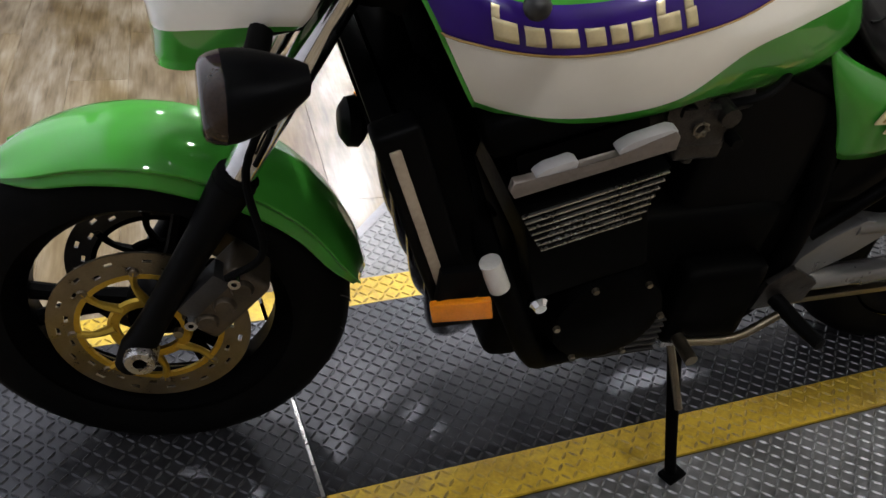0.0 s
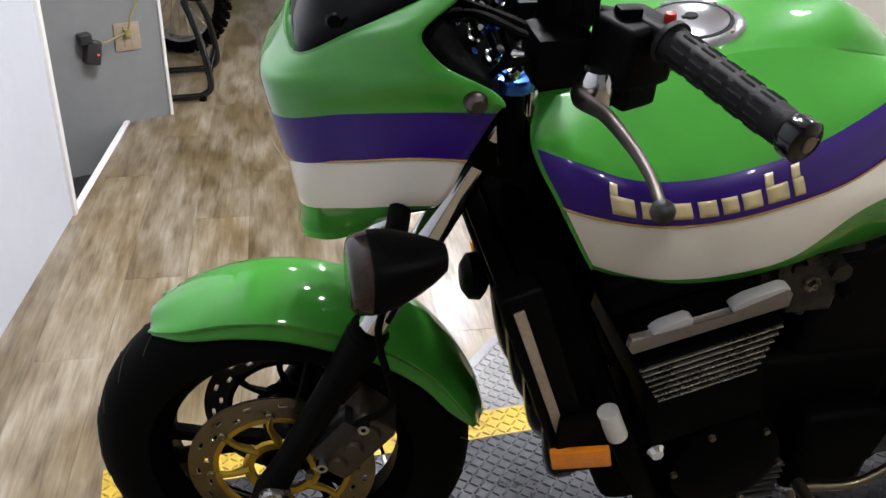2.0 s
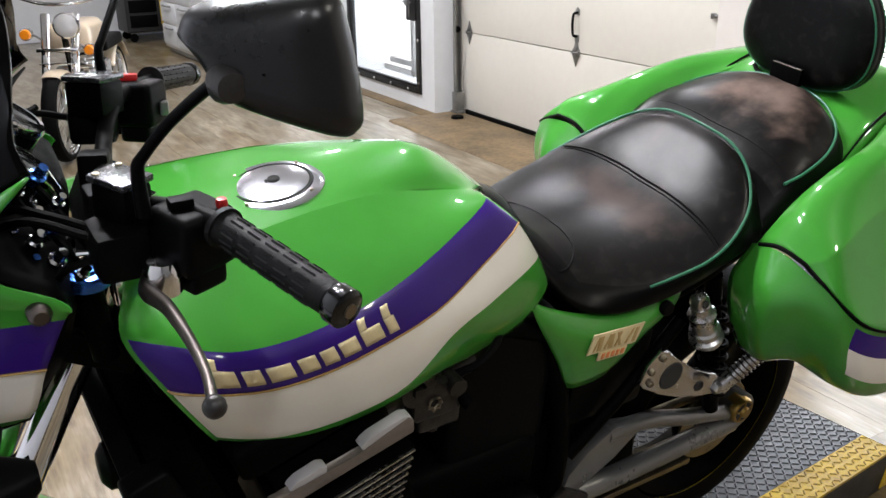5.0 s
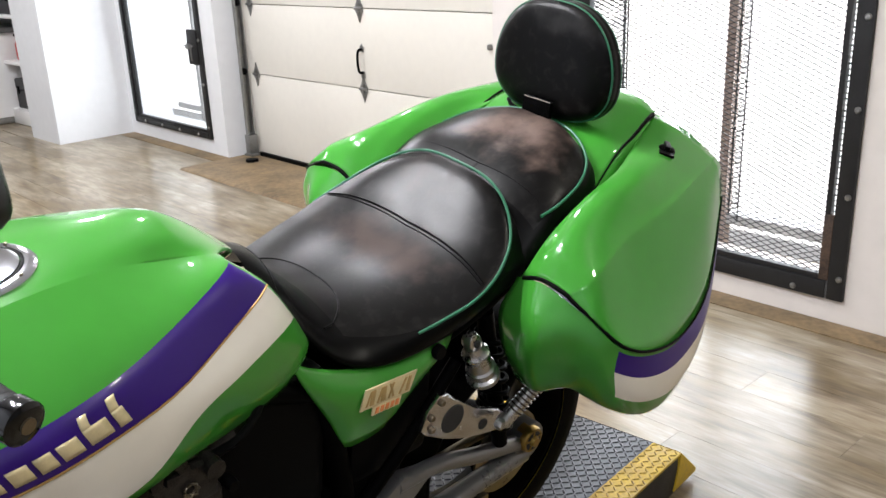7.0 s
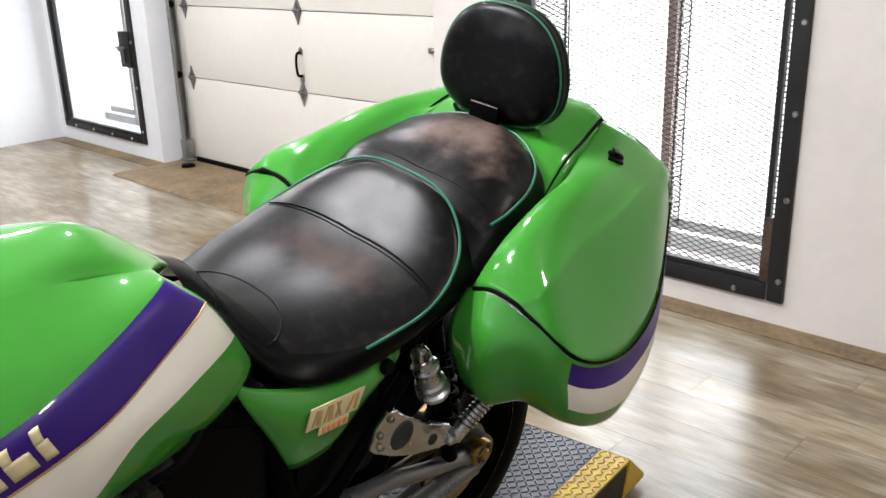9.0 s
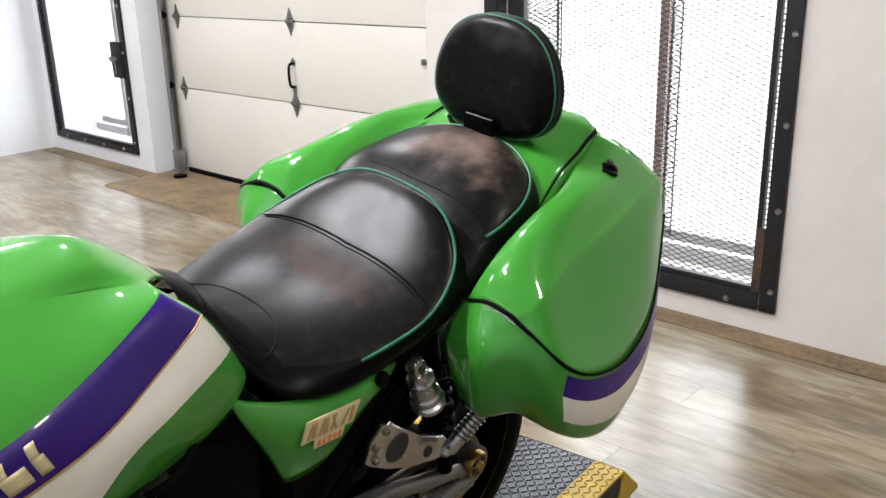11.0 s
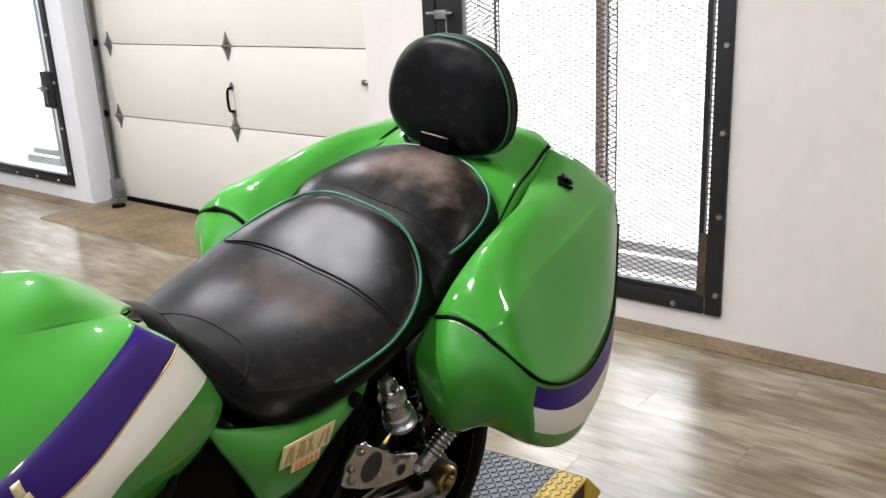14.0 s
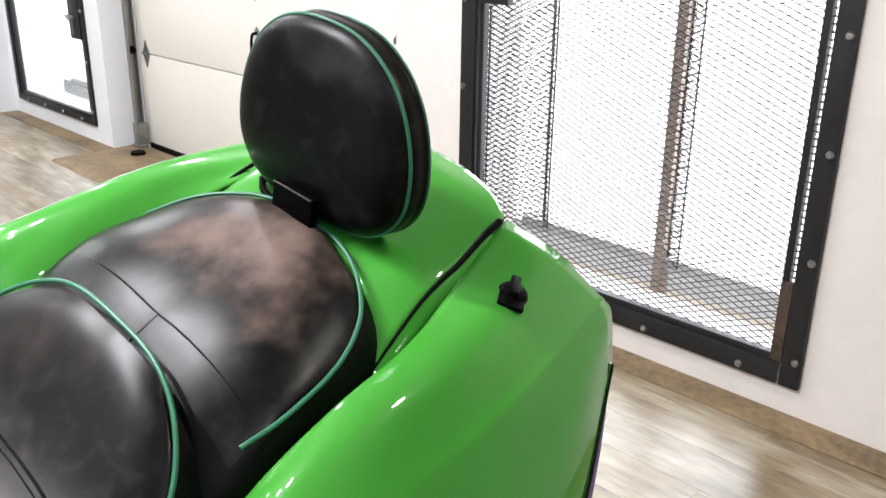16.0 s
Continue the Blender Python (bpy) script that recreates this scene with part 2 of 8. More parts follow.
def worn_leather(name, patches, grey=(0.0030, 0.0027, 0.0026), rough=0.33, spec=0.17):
    """Black leather with rounded pale patches, rubbed wear or painted sheen: (centre, radii, colour)."""
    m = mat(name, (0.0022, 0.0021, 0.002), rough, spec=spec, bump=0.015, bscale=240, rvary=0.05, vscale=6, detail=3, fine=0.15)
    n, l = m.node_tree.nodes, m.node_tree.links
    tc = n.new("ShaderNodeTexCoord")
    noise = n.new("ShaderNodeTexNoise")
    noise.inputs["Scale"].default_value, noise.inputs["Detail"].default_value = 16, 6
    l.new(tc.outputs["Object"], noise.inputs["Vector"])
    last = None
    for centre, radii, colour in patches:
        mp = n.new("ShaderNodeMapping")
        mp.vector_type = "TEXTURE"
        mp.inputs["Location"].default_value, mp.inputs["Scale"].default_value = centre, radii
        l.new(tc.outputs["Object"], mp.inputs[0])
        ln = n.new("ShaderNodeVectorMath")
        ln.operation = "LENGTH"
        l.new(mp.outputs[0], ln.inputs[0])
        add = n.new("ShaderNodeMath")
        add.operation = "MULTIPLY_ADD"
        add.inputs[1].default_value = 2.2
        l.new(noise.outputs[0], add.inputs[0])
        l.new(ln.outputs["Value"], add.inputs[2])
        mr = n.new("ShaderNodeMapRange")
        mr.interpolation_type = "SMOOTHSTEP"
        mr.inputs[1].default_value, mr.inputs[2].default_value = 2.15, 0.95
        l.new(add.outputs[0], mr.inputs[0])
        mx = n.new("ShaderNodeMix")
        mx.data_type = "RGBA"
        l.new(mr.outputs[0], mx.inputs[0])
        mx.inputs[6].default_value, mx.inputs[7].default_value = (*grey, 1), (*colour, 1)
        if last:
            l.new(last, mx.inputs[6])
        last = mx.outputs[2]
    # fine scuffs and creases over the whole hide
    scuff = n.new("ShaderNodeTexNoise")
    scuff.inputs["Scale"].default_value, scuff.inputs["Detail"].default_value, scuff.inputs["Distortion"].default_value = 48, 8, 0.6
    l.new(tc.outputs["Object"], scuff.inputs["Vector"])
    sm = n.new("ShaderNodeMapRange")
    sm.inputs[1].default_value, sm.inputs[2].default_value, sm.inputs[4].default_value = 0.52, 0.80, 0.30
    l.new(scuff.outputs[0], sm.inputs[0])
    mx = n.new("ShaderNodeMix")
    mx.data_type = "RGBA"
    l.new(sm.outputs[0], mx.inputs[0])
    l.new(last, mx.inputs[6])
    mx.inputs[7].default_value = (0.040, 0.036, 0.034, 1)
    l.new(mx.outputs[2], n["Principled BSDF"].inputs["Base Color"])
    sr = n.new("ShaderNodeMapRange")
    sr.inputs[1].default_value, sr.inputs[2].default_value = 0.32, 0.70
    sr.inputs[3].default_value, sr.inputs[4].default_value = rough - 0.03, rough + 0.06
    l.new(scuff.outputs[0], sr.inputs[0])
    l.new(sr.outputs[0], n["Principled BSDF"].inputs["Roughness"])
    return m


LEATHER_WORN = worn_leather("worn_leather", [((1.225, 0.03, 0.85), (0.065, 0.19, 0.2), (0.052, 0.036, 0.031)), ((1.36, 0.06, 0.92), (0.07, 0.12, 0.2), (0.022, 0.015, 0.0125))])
# the backrest's grey patch is a painted sheen along its top
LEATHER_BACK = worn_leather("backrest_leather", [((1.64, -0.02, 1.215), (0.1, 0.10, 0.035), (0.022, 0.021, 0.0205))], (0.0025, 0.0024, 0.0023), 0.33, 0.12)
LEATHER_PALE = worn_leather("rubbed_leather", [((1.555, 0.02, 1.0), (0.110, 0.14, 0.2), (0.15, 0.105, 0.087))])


def wood_material():
    """Grey-brown laminate: streaked grain along the board, tone by board."""
    m = bpy.data.materials.new("laminate_board")
    m.use_nodes = True
    n, l = m.node_tree.nodes, m.node_tree.links
    p = n["Principled BSDF"]
    info = n.new("ShaderNodeObjectInfo")
    tc = n.new("ShaderNodeTexCoord")
    off = n.new("ShaderNodeVectorMath")
    off.operation = "MULTIPLY_ADD"
    comb = n.new("ShaderNodeCombineXYZ")
    mul = n.new("ShaderNodeMath")
    mul.operation = "MULTIPLY"
    mul.inputs[1].default_value = 40
    l.new(info.outputs["Random"], mul.inputs[0])
    for s in (0, 1, 2):
        l.new(mul.outputs[0], comb.inputs[s])
    off.inputs[1].default_value = (1, 1, 1)
    l.new(tc.outputs["Object"], off.inputs[0])
    l.new(comb.outputs[0], off.inputs[2])
    mp = n.new("ShaderNodeMapping")
    mp.inputs["Scale"].default_value = (20, 4.2, 20)
    l.new(off.outputs[0], mp.inputs[0])
    big = n.new("ShaderNodeTexNoise")
    big.inputs["Scale"].default_value, big.inputs["Detail"].default_value = 1.2, 6
    l.new(mp.outputs[0], big.inputs["Vector"])
    fine = n.new("ShaderNodeTexNoise")
    mp2 = n.new("ShaderNodeMapping")
    mp2.inputs["Scale"].default_value = (120, 8, 120)
    l.new(off.outputs[0], mp2.inputs[0])
    fine.inputs["Scale"].default_value, fine.inputs["Detail"].default_value = 1.0, 4
    l.new(mp2.outputs[0], fine.inputs["Vector"])
    mixv = n.new("ShaderNodeMix")
    mixv.inputs[0].default_value = 0.35
    l.new(big.outputs[0], mixv.inputs[2])
    l.new(fine.outputs[0], mixv.inputs[3])
    ramp = n.new("ShaderNodeValToRGB")
    e = ramp.color_ramp.elements
    e[0].position, e[0].color = 0.34, (0.112, 0.080, 0.044, 1)
    e[1].position, e[1].color = 0.66, (0.315, 0.278, 0.215, 1)
    mid = e.new(0.5)
    mid.color = (0.220, 0.180, 0.120, 1)
    l.new(mixv.outputs[0], ramp.inputs[0])
    hsv = n.new("ShaderNodeHueSaturation")
    mr = n.new("ShaderNodeMapRange")
    mr.inputs[3].default_value, mr.inputs[4].default_value = 0.84, 1.12
    l.new(info.outputs["Random"], mr.inputs[0])
    l.new(mr.outputs[0], hsv.inputs["Value"])
    hsv.inputs["Saturation"].default_value = 1.0
    # worn and yellowed stretches that run over several boards
    geo = n.new("ShaderNodeNewGeometry")
    mp3 = n.new("ShaderNodeMapping")
    mp3.inputs["Scale"].default_value = (5.5, 2.0, 1)
    l.new(geo.outputs["Position"], mp3.inputs[0])
    stain = n.new("ShaderNodeTexNoise")
    stain.inputs["Scale"].default_value, stain.inputs["Detail"].default_value = 1.0, 5
    l.new(mp3.outputs[0], stain.inputs["Vector"])
    sr = n.new("ShaderNodeValToRGB")
    sr.color_ramp.elements[0].position, sr.color_ramp.elements[0].color = 0.40, (0.64, 0.55, 0.38, 1)
    sr.color_ramp.elements[1].position, sr.color_ramp.elements[1].color = 0.58, (1.06, 1.05, 1.04, 1)
    l.new(stain.outputs[0], sr.inputs[0])
    worn = n.new("ShaderNodeMix")
    worn.data_type, worn.blend_type = "RGBA", "MULTIPLY"
    worn.inputs[0].default_value = 1.0
    l.new(ramp.outputs[0], worn.inputs[6])
    l.new(sr.outputs[0], worn.inputs[7])
    l.new(worn.outputs[2], hsv.inputs["Color"])
    l.new(hsv.outputs[0], p.inputs["Base Color"])
    rr = n.new("ShaderNodeMapRange")
    rr.inputs[3].default_value, rr.inputs[4].default_value = 0.28, 0.38
    l.new(mixv.outputs[0], rr.inputs[0])
    l.new(rr.outputs[0], p.inputs["Roughness"])
    bp = n.new("ShaderNodeBump")
    p.inputs["Coat Weight"].default_value, p.inputs["Coat Roughness"].default_value = 0.36, 0.2
    bp.inputs["Strength"].default_value, bp.inputs["Distance"].default_value = 0.15, 0.001
    l.new(fine.outputs[0], bp.inputs["Height"])
    l.new(bp.outputs[0], p.inputs["Normal"])
    return m


WOOD = wood_material()

# ---- mesh helpers ----


def finish(bm, name, material, smooth=40):
    me = bpy.data.meshes.new(name)
    bmesh.ops.recalc_face_normals(bm, faces=bm.faces)
    for f in bm.faces:
        f.smooth = True
    bm.to_mesh(me)
    bm.free()
    for m in (material if isinstance(material, (list, tuple)) else [material]):
        me.materials.append(m)
    me.set_sharp_from_angle(angle=radians(smooth))
    return me


def part(name, bm, material, parent, label="", solid=0.0, smooth=40):
    """Links a bmesh as one mesh object under a thing or under a part."""
    ob = new(name, finish(bm, name, material, smooth))
    ob.parent = parent
    if solid:
        md = ob.modifiers.new("shell", "SOLIDIFY")
        md.thickness, md.offset = solid, -1
    return tagged(ob, label)


def thing(name, m, label, category, group="", kind=""):
    ob = new(name)
    ob.empty_display_size = 0.1
    ob.matrix_world = m
    return tagged(ob, label, category, group, kind)


def solo(name, bm, material, label, category, m=None, group="", kind="", smooth=40):
    ob = new(name, finish(bm, name, material, smooth))
    if m is not None:
        ob.matrix_world = m
    return tagged(ob, label, category, group, kind)


def spline(P, n):
    """A smooth curve through the points of P, n steps a span."""
    P = [np.array(tuple(p), float) for p in P]
    ext = [2 * P[0] - P[1]] + P + [2 * P[-1] - P[-2]]
    out = []
    for i in range(1, len(ext) - 2):
        a, b, c, d = ext[i - 1:i + 3]
        for k in range(n):
            t = k / n
            out.append(0.5 * (2 * b + (c - a) * t + (2 * a - 5 * b + 4 * c - d) * t * t + (3 * b - a - 3 * c + d) * t ** 3))
    out.append(P[-1])
    return np.array(out)


def loft(rows, nr=4, nc=5, bands=None):
    """A skin through rows of control points; bands names the material slot of each span of rows, or of (row, column)."""
    R = [spline(r, nc) for r in rows]
    G = np.array([spline([r[c] for r in R], nr) for c in range(len(R[0]))]).transpose(1, 0, 2)
    bm = bmesh.new()
    V = [[bm.verts.new(p) for p in row] for row in G]
    for i in range(len(V) - 1):
        for j in range(len(V[0]) - 1):
            q = (V[i][j], V[i][j + 1], V[i + 1][j + 1], V[i + 1][j])
            if len({tuple(round(x, 5) for x in v.co) for v in q}) < 3:
                continue
            f = bm.faces.new(q)
            if bands:
                f.material_index = bands(i // nr, j // nc) if callable(bands) else bands[i // nr]
    bmesh.ops.remove_doubles(bm, verts=bm.verts, dist=0.0004)
    return bm


def both(rows):
    """Rows that end on the middle plane, carried on to the other side."""
    return rows + [[(x, -y, z) for x, y, z in r] for r in rows[-2::-1]]


def tube(points, r, n=4, seg=10, caps=True, smooth=True, bm=None):
    """A round bar along a curve; r is one radius or one for each point."""
    pts = spline(points, n) if (smooth and len(points) > 2) else np.array([tuple(p) for p in points], float)
    rs = [r] * len(pts) if not isinstance(r, (list, tuple)) else list(np.interp(np.linspace(0, 1, len(pts)), np.linspace(0, 1, len(r)), r))
    bm = bm or bmesh.new()
    rings, up = [], None
    for i, p in enumerate(pts):
        d = pts[min(i + 1, len(pts) - 1)] - pts[max(i - 1, 0)]
        d = Vector(d.tolist()).normalized()
        if up is None:
            up = Vector((0, 0, 1)) if abs(d.z) < 0.9 else Vector((1, 0, 0))
        s = d.cross(up).normalized()
        up = s.cross(d).normalized()
        rings.append([bm.verts.new(Vector(p.tolist()) + float(rs[i]) * (math.cos(2 * math.pi * k / seg) * s + math.sin(2 * math.pi * k / seg) * up)) for k in range(seg)])
    for a, b in zip(rings, rings[1:]):
        for k in range(seg):
            bm.faces.new((a[k], a[(k + 1) % seg], b[(k + 1) % seg], b[k]))
    if caps:
        bm.faces.new(rings[0][::-1])
        bm.faces.new(rings[-1])
    return bm


def lathe(profile, origin=(0, 0, 0), axis="y", seg=32, bm=None, caps=False):
    """Turns (radius, along) pairs round an axis."""
    bm = bm or bmesh.new()
    rings = []
    for r, a in profile:
        ring = []
        for k in range(seg):
            c, s = r * math.cos(2 * math.pi * k / seg), r * math.sin(2 * math.pi * k / seg)
            q = {"y": (c, a, s), "z": (c, s, a), "x": (a, c, s)}[axis]
            ring.append(bm.verts.new(Vector(origin) + Vector(q)))
        rings.append(ring)
    for a, b in zip(rings, rings[1:]):
        for k in range(seg):
            bm.faces.new((a[k], a[(k + 1) % seg], b[(k + 1) % seg], b[k]))
    if caps:
        bm.faces.new(rings[0][::-1])
        bm.faces.new(rings[-1])
    bmesh.ops.remove_doubles(bm, verts=bm.verts, dist=1e-5)
    return bm


def box(x0, x1, y0, y1, z0, z1, bevel=0.004, m=None, bm=None, seg=2):
    b = bmesh.new()
    bmesh.ops.create_cube(b, size=1)
    for v in b.verts:
        v.co = Vector((x0 + (v.co.x + 0.5) * (x1 - x0), y0 + (v.co.y + 0.5) * (y1 - y0), z0 + (v.co.z + 0.5) * (z1 - z0)))
    if bevel:
        bmesh.ops.bevel(b, geom=list(b.edges), offset=bevel, segments=seg, affect="EDGES", profile=0.6)
    if m is not None:
        b.transform(m)
    if bm is None:
        return b
    me = bpy.data.meshes.new("join")
    b.to_mesh(me)
    b.free()
    bm.from_mesh(me)
    bpy.data.meshes.remove(me)
    return bm


def prism(outline, thick, m=None, bevel=0.003, seg=2):
    """An outline in x and z, pulled thick along y and bevelled."""
    bm = bmesh.new()
    a = [bm.verts.new((x, -thick / 2, z)) for x, z in outline]
    b = [bm.verts.new((x, thick / 2, z)) for x, z in outline]
    bm.faces.new(a)
    bm.faces.new(b[::-1])
    k = len(a)
    rim = []
    for i in range(k):
        bm.faces.new((a[i], b[i], b[(i + 1) % k], a[(i + 1) % k]))
    bm.edges.ensure_lookup_table()
    for e in bm.edges:
        if e.verts[0] in a and e.verts[1] in a or e.verts[0] in b and e.verts[1] in b:
            rim.append(e)
    if bevel:
        bmesh.ops.bevel(bm, geom=rim, offset=bevel, segments=seg, affect="EDGES", profile=0.6)
    if m is not None:
        bm.transform(m)
    return bm


def join(*bms):
    out = bms[0]
    for b in bms[1:]:
        me = bpy.data.meshes.new("join")
        b.to_mesh(me)
        b.free()
        out.from_mesh(me)
        bpy.data.meshes.remove(me)
    return out

# ---- the large structure ----
def slab(x0, x1, y0, y1, z0, z1):
    """A flat sheet that leaves the stairwell beside the partition free."""
    a, b = LEFT @ Vector((-0.01, -0.02, 0)), LEFT @ Vector((-0.01, 0.97, 0))
    bm = bmesh.new()
    low = bm.faces.new([bm.verts.new((x, y, z0)) for x, y in ((x0, y0), (x1, y0), (x1, y1), (x0, y1), (x0, b.y), (b.x, b.y), (a.x, a.y), (x0, a.y))])
    up = bmesh.ops.extrude_face_region(bm, geom=[low])["geom"]
    for v in up:
        if isinstance(v, bmesh.types.BMVert):
            v.co.z = z1
    bmesh.ops.recalc_face_normals(bm, faces=bm.faces)
    return bm


solo("ground", slab(-9, 30, -20, 30, -0.3, -0.04), YARD, "pale concrete yard under and outside the shop", "ground", kind="structure")
floor = solo("floor", slab(-4.2, 4.25, -4.6, 11.2, -0.039, -0.006), WOOD, "grey-brown wood laminate showroom floor", "floor", kind="structure")


def wall(name, x0, x1, y0, y1, z0, z1, m=None, material=None, label="white painted plaster wall"):
    return solo(name, box(x0, x1, y0, y1, z0, z1, 0), material or WALL, label, "wall", m, kind="structure")


G0, G1, G2, G3, G4, G5 = -0.07, 1.41, 1.80, 4.60, 4.80, 6.12
wall("wall_east_pier_a", 0, 0.34, -4.8, G0, 0, CEIL, GARAGE, WALL_WARM_LIT)
wall("wall_east_pier_b", 0, 0.34, G1, G2, 0, CEIL, GARAGE, WALL_WARM_LIT)
wall("wall_east_pier_c", 0, 0.34, G3, G4, 0, CEIL, GARAGE)
wall("wall_east_pier_d", 0, 0.34, G5, 11.3, 0, CEIL, GARAGE)
wall("wall_east_sill_a", 0, 0.34, G0, G1, 0, 0.10, GARAGE, WALL_WARM_LIT)
wall("wall_east_sill_b", 0, 0.34, G4, G5, 0, 0.115, GARAGE)
wall("wall_east_lintel_a", 0, 0.34, G0, G1, 2.2, CEIL, GARAGE, WALL_WARM_LIT)
wall("wall_east_lintel_b", 0, 0.34, G4, G5, 2.2, CEIL, GARAGE)
wall("wall_east_lintel_c", 0, 0.34, G2, G3, 2.5, CEIL, GARAGE)
# the south wall is unseen; its grey keeps bounce light low
wall("wall_south", -4.2, 4.0, -4.8, -4.6, 0, CEIL, None, WALL_GREY, "unseen wall behind the camera, grey to lower its bounce light")
wall("wall_north", -4.2, 4.3, 11.2, 11.4, 0, CEIL)
wall("wall_west", -4.4, -4.2, -4.6, 11.2, 0, CEIL)
wall("pilaster_north", 3.17, 3.85, 6.235, 6.80, 0, CEIL, None, None, "white painted square pilaster beside the shelves")
wall("wall_partition", -0.16, 0, -6.6, 0, 0, CEIL, LEFT, WALL_COOL, "white painted partition along the aisle")
# an opening beside the partition leads down a few steps; its back wall comes forward as a stub
wall("wall_lintel", -0.16, 0, 0.031, 0.94, 2.1, CEIL, LEFT, WALL_COOL, "white painted lintel over the opening in the partition")
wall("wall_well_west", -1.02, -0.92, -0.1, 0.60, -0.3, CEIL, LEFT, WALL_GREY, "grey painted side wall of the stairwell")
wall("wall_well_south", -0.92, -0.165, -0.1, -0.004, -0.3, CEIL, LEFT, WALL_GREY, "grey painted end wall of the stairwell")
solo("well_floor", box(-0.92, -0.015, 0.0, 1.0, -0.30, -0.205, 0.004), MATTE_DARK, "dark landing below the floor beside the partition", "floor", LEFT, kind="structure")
solo("door_casing", box(-0.165, 0.012, -0.003, 0.03, -0.2, CEIL - 0.4, 0.004), TRIM, "white corner trim on the partition's end", "trim", LEFT, kind="structure")
solo("baseboard", box(-0.014, 0.008, 0.031, 0.955, -0.2, 0.010, 0.003), TRIM, "white edge strip along the opening's floor", "trim", LEFT, kind="structure")
PANEL = LEFT @ pose(0.012, 0.962, 0, 0, 0, 30.5)
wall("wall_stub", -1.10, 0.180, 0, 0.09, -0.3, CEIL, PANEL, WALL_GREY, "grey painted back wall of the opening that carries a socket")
solo("stub_trim", box(0.1805, 0.195, -0.010, 0.10, 0.0, CEIL, 0.003), TRIM, "white edge trim on the wall stub", "trim", PANEL, kind="structure")
ceiling = solo("ceiling", box(-4.4, 4.5, -4.8, 11.4, CEIL, CEIL + 0.1, 0), CEILING, "white painted ceiling", "ceiling", kind="structure")

# ---- roll-up door with hinges, handle and tracks ----
door = thing("garage_door", GARAGE @ pose(0.2, 0, 0), "cream sectional garage door, closed, with black-and-zinc hinges", "garage door", kind="structure")
PANELS = [0.03, 0.622, 1.12, 1.61, 2.10, 2.55]
for za, zb in zip(PANELS, PANELS[1:]):
    part("door_panel", box(0, 0.045, G2 - 0.03, G3 - 0.10, za + 0.003, zb - 0.003, 0.004), DOOR, door)
# added sheet that blocks the backdrop's glare in the panel gaps
part("door_backing", box(0.047, 0.075, G2 - 0.03, G3 + 0.03, 0.03, 2.58, 0.002), DOOR, door, "cream sheet added behind the door panels to stop daylight in their gaps")
part("bottom_seal", box(-0.012, 0.05, G2 - 0.03, G3 - 0.14, 0.0, 0.03, 0.006), BLACK, door, "black rubber bottom seal")


def hinge(y, z):
    b = prism([(0, 0.085), (0.022, 0.03), (0.035, 0.018), (0.035, -0.018), (0.022, -0.03), (0, -0.085), (-0.022, -0.03), (-0.035, -0.018), (-0.035, 0.018), (-0.022, 0.03)], 0.006, pose(-0.006, y, z, 0, 0, 90), 0.0015)
    b = join(b, tube([(-0.012, y - 0.036, z), (-0.012, y + 0.036, z)], 0.009, smooth=False), box(-0.016, -0.002, y - 0.012, y + 0.012, z + 0.014, z + 0.034, 0.003), box(-0.016, -0.002, y - 0.012, y + 0.012, z - 0.034, z - 0.014, 0.003))
    return b


for z in (0.622, 1.12, 1.61):
    for y in (1.86, 3.13, 4.40):
        part("hinge", hinge(y, z), GALV, door, "zinc-plated strap hinge")
part("lift_handle", tube([(-0.004, 3.13, 0.87), (-0.035, 3.13, 0.862), (-0.045, 3.128, 0.80), (-0.035, 3.13, 0.735), (-0.004, 3.13, 0.725)], 0.0085), BLACK, door, "black bent steel lift handle")
part("handle_plate", prism([(-0.016, 0.0), (0.016, 0.0), (0.02, 0.03), (0, 0.05), (-0.02, 0.03)], 0.005, pose(-0.004, 3.13, 0.855, 0, 0, 90), 0.001), GALV, door)
part("handle_plate", prism([(-0.016, 0.0), (0.016, 0.0), (0.02, -0.04), (0, -0.06), (-0.02, -0.04)], 0.005, pose(-0.004, 3.13, 0.735, 0, 0, 90), 0.001), GALV, door)
part("slide_bolt", join(box(-0.02, 0, 1.86, 1.90, 0.90, 0.99, 0.004), tube([(-0.02, 1.83, 0.945), (-0.02, 2.0, 0.945)], 0.009, smooth=False), box(-0.03, -0.01, 1.985, 2.01, 0.93, 0.96, 0.004)), GALV, door, "zinc slide bolt")
for y, s in ((G3 - 0.09, 1), (G2 + 0.005, -1)):
    trk = thing("door_track", GARAGE @ pose(0.12, y, 0), "galvanised steel roller track of the garage door", "door track", kind="structure")
    part("rail", join(box(0, 0.055, 0, 0.006, 0.06, 2.45, 0.001), box(0, 0.006, -0.03, 0.0, 0.06, 2.45, 0.001), box(0.049, 0.055, -0.03, 0.0, 0.06, 2.45, 0.001)), GALV, trk)
    part("foot_bracket", join(box(-0.01, 0.06, -0.055, 0.012, 0.02, 0.17, 0.003), box(-0.03, 0.04, -0.09, 0.01, 0.002, 0.03, 0.003)), GALV, trk, "galvanised foot bracket")
    for z in (0.64, 1.13, 1.62):
        part("roller", lathe([(0.0, -0.012), (0.022, -0.012), (0.026, 0), (0.022, 0.012), (0, 0.012)], (0.027, -0.012, z), "y", 14), BLACK, trk)
solo("door_stop", lathe([(0.0, 0), (0.045, 0), (0.05, 0.01), (0.045, 0.03), (0.0, 0.034)], (0, 0, 0), "z", 20), BLACK, "small black rubber door stop on the floor", "door stop", GARAGE @ pose(0.02, 4.30, 0.002))
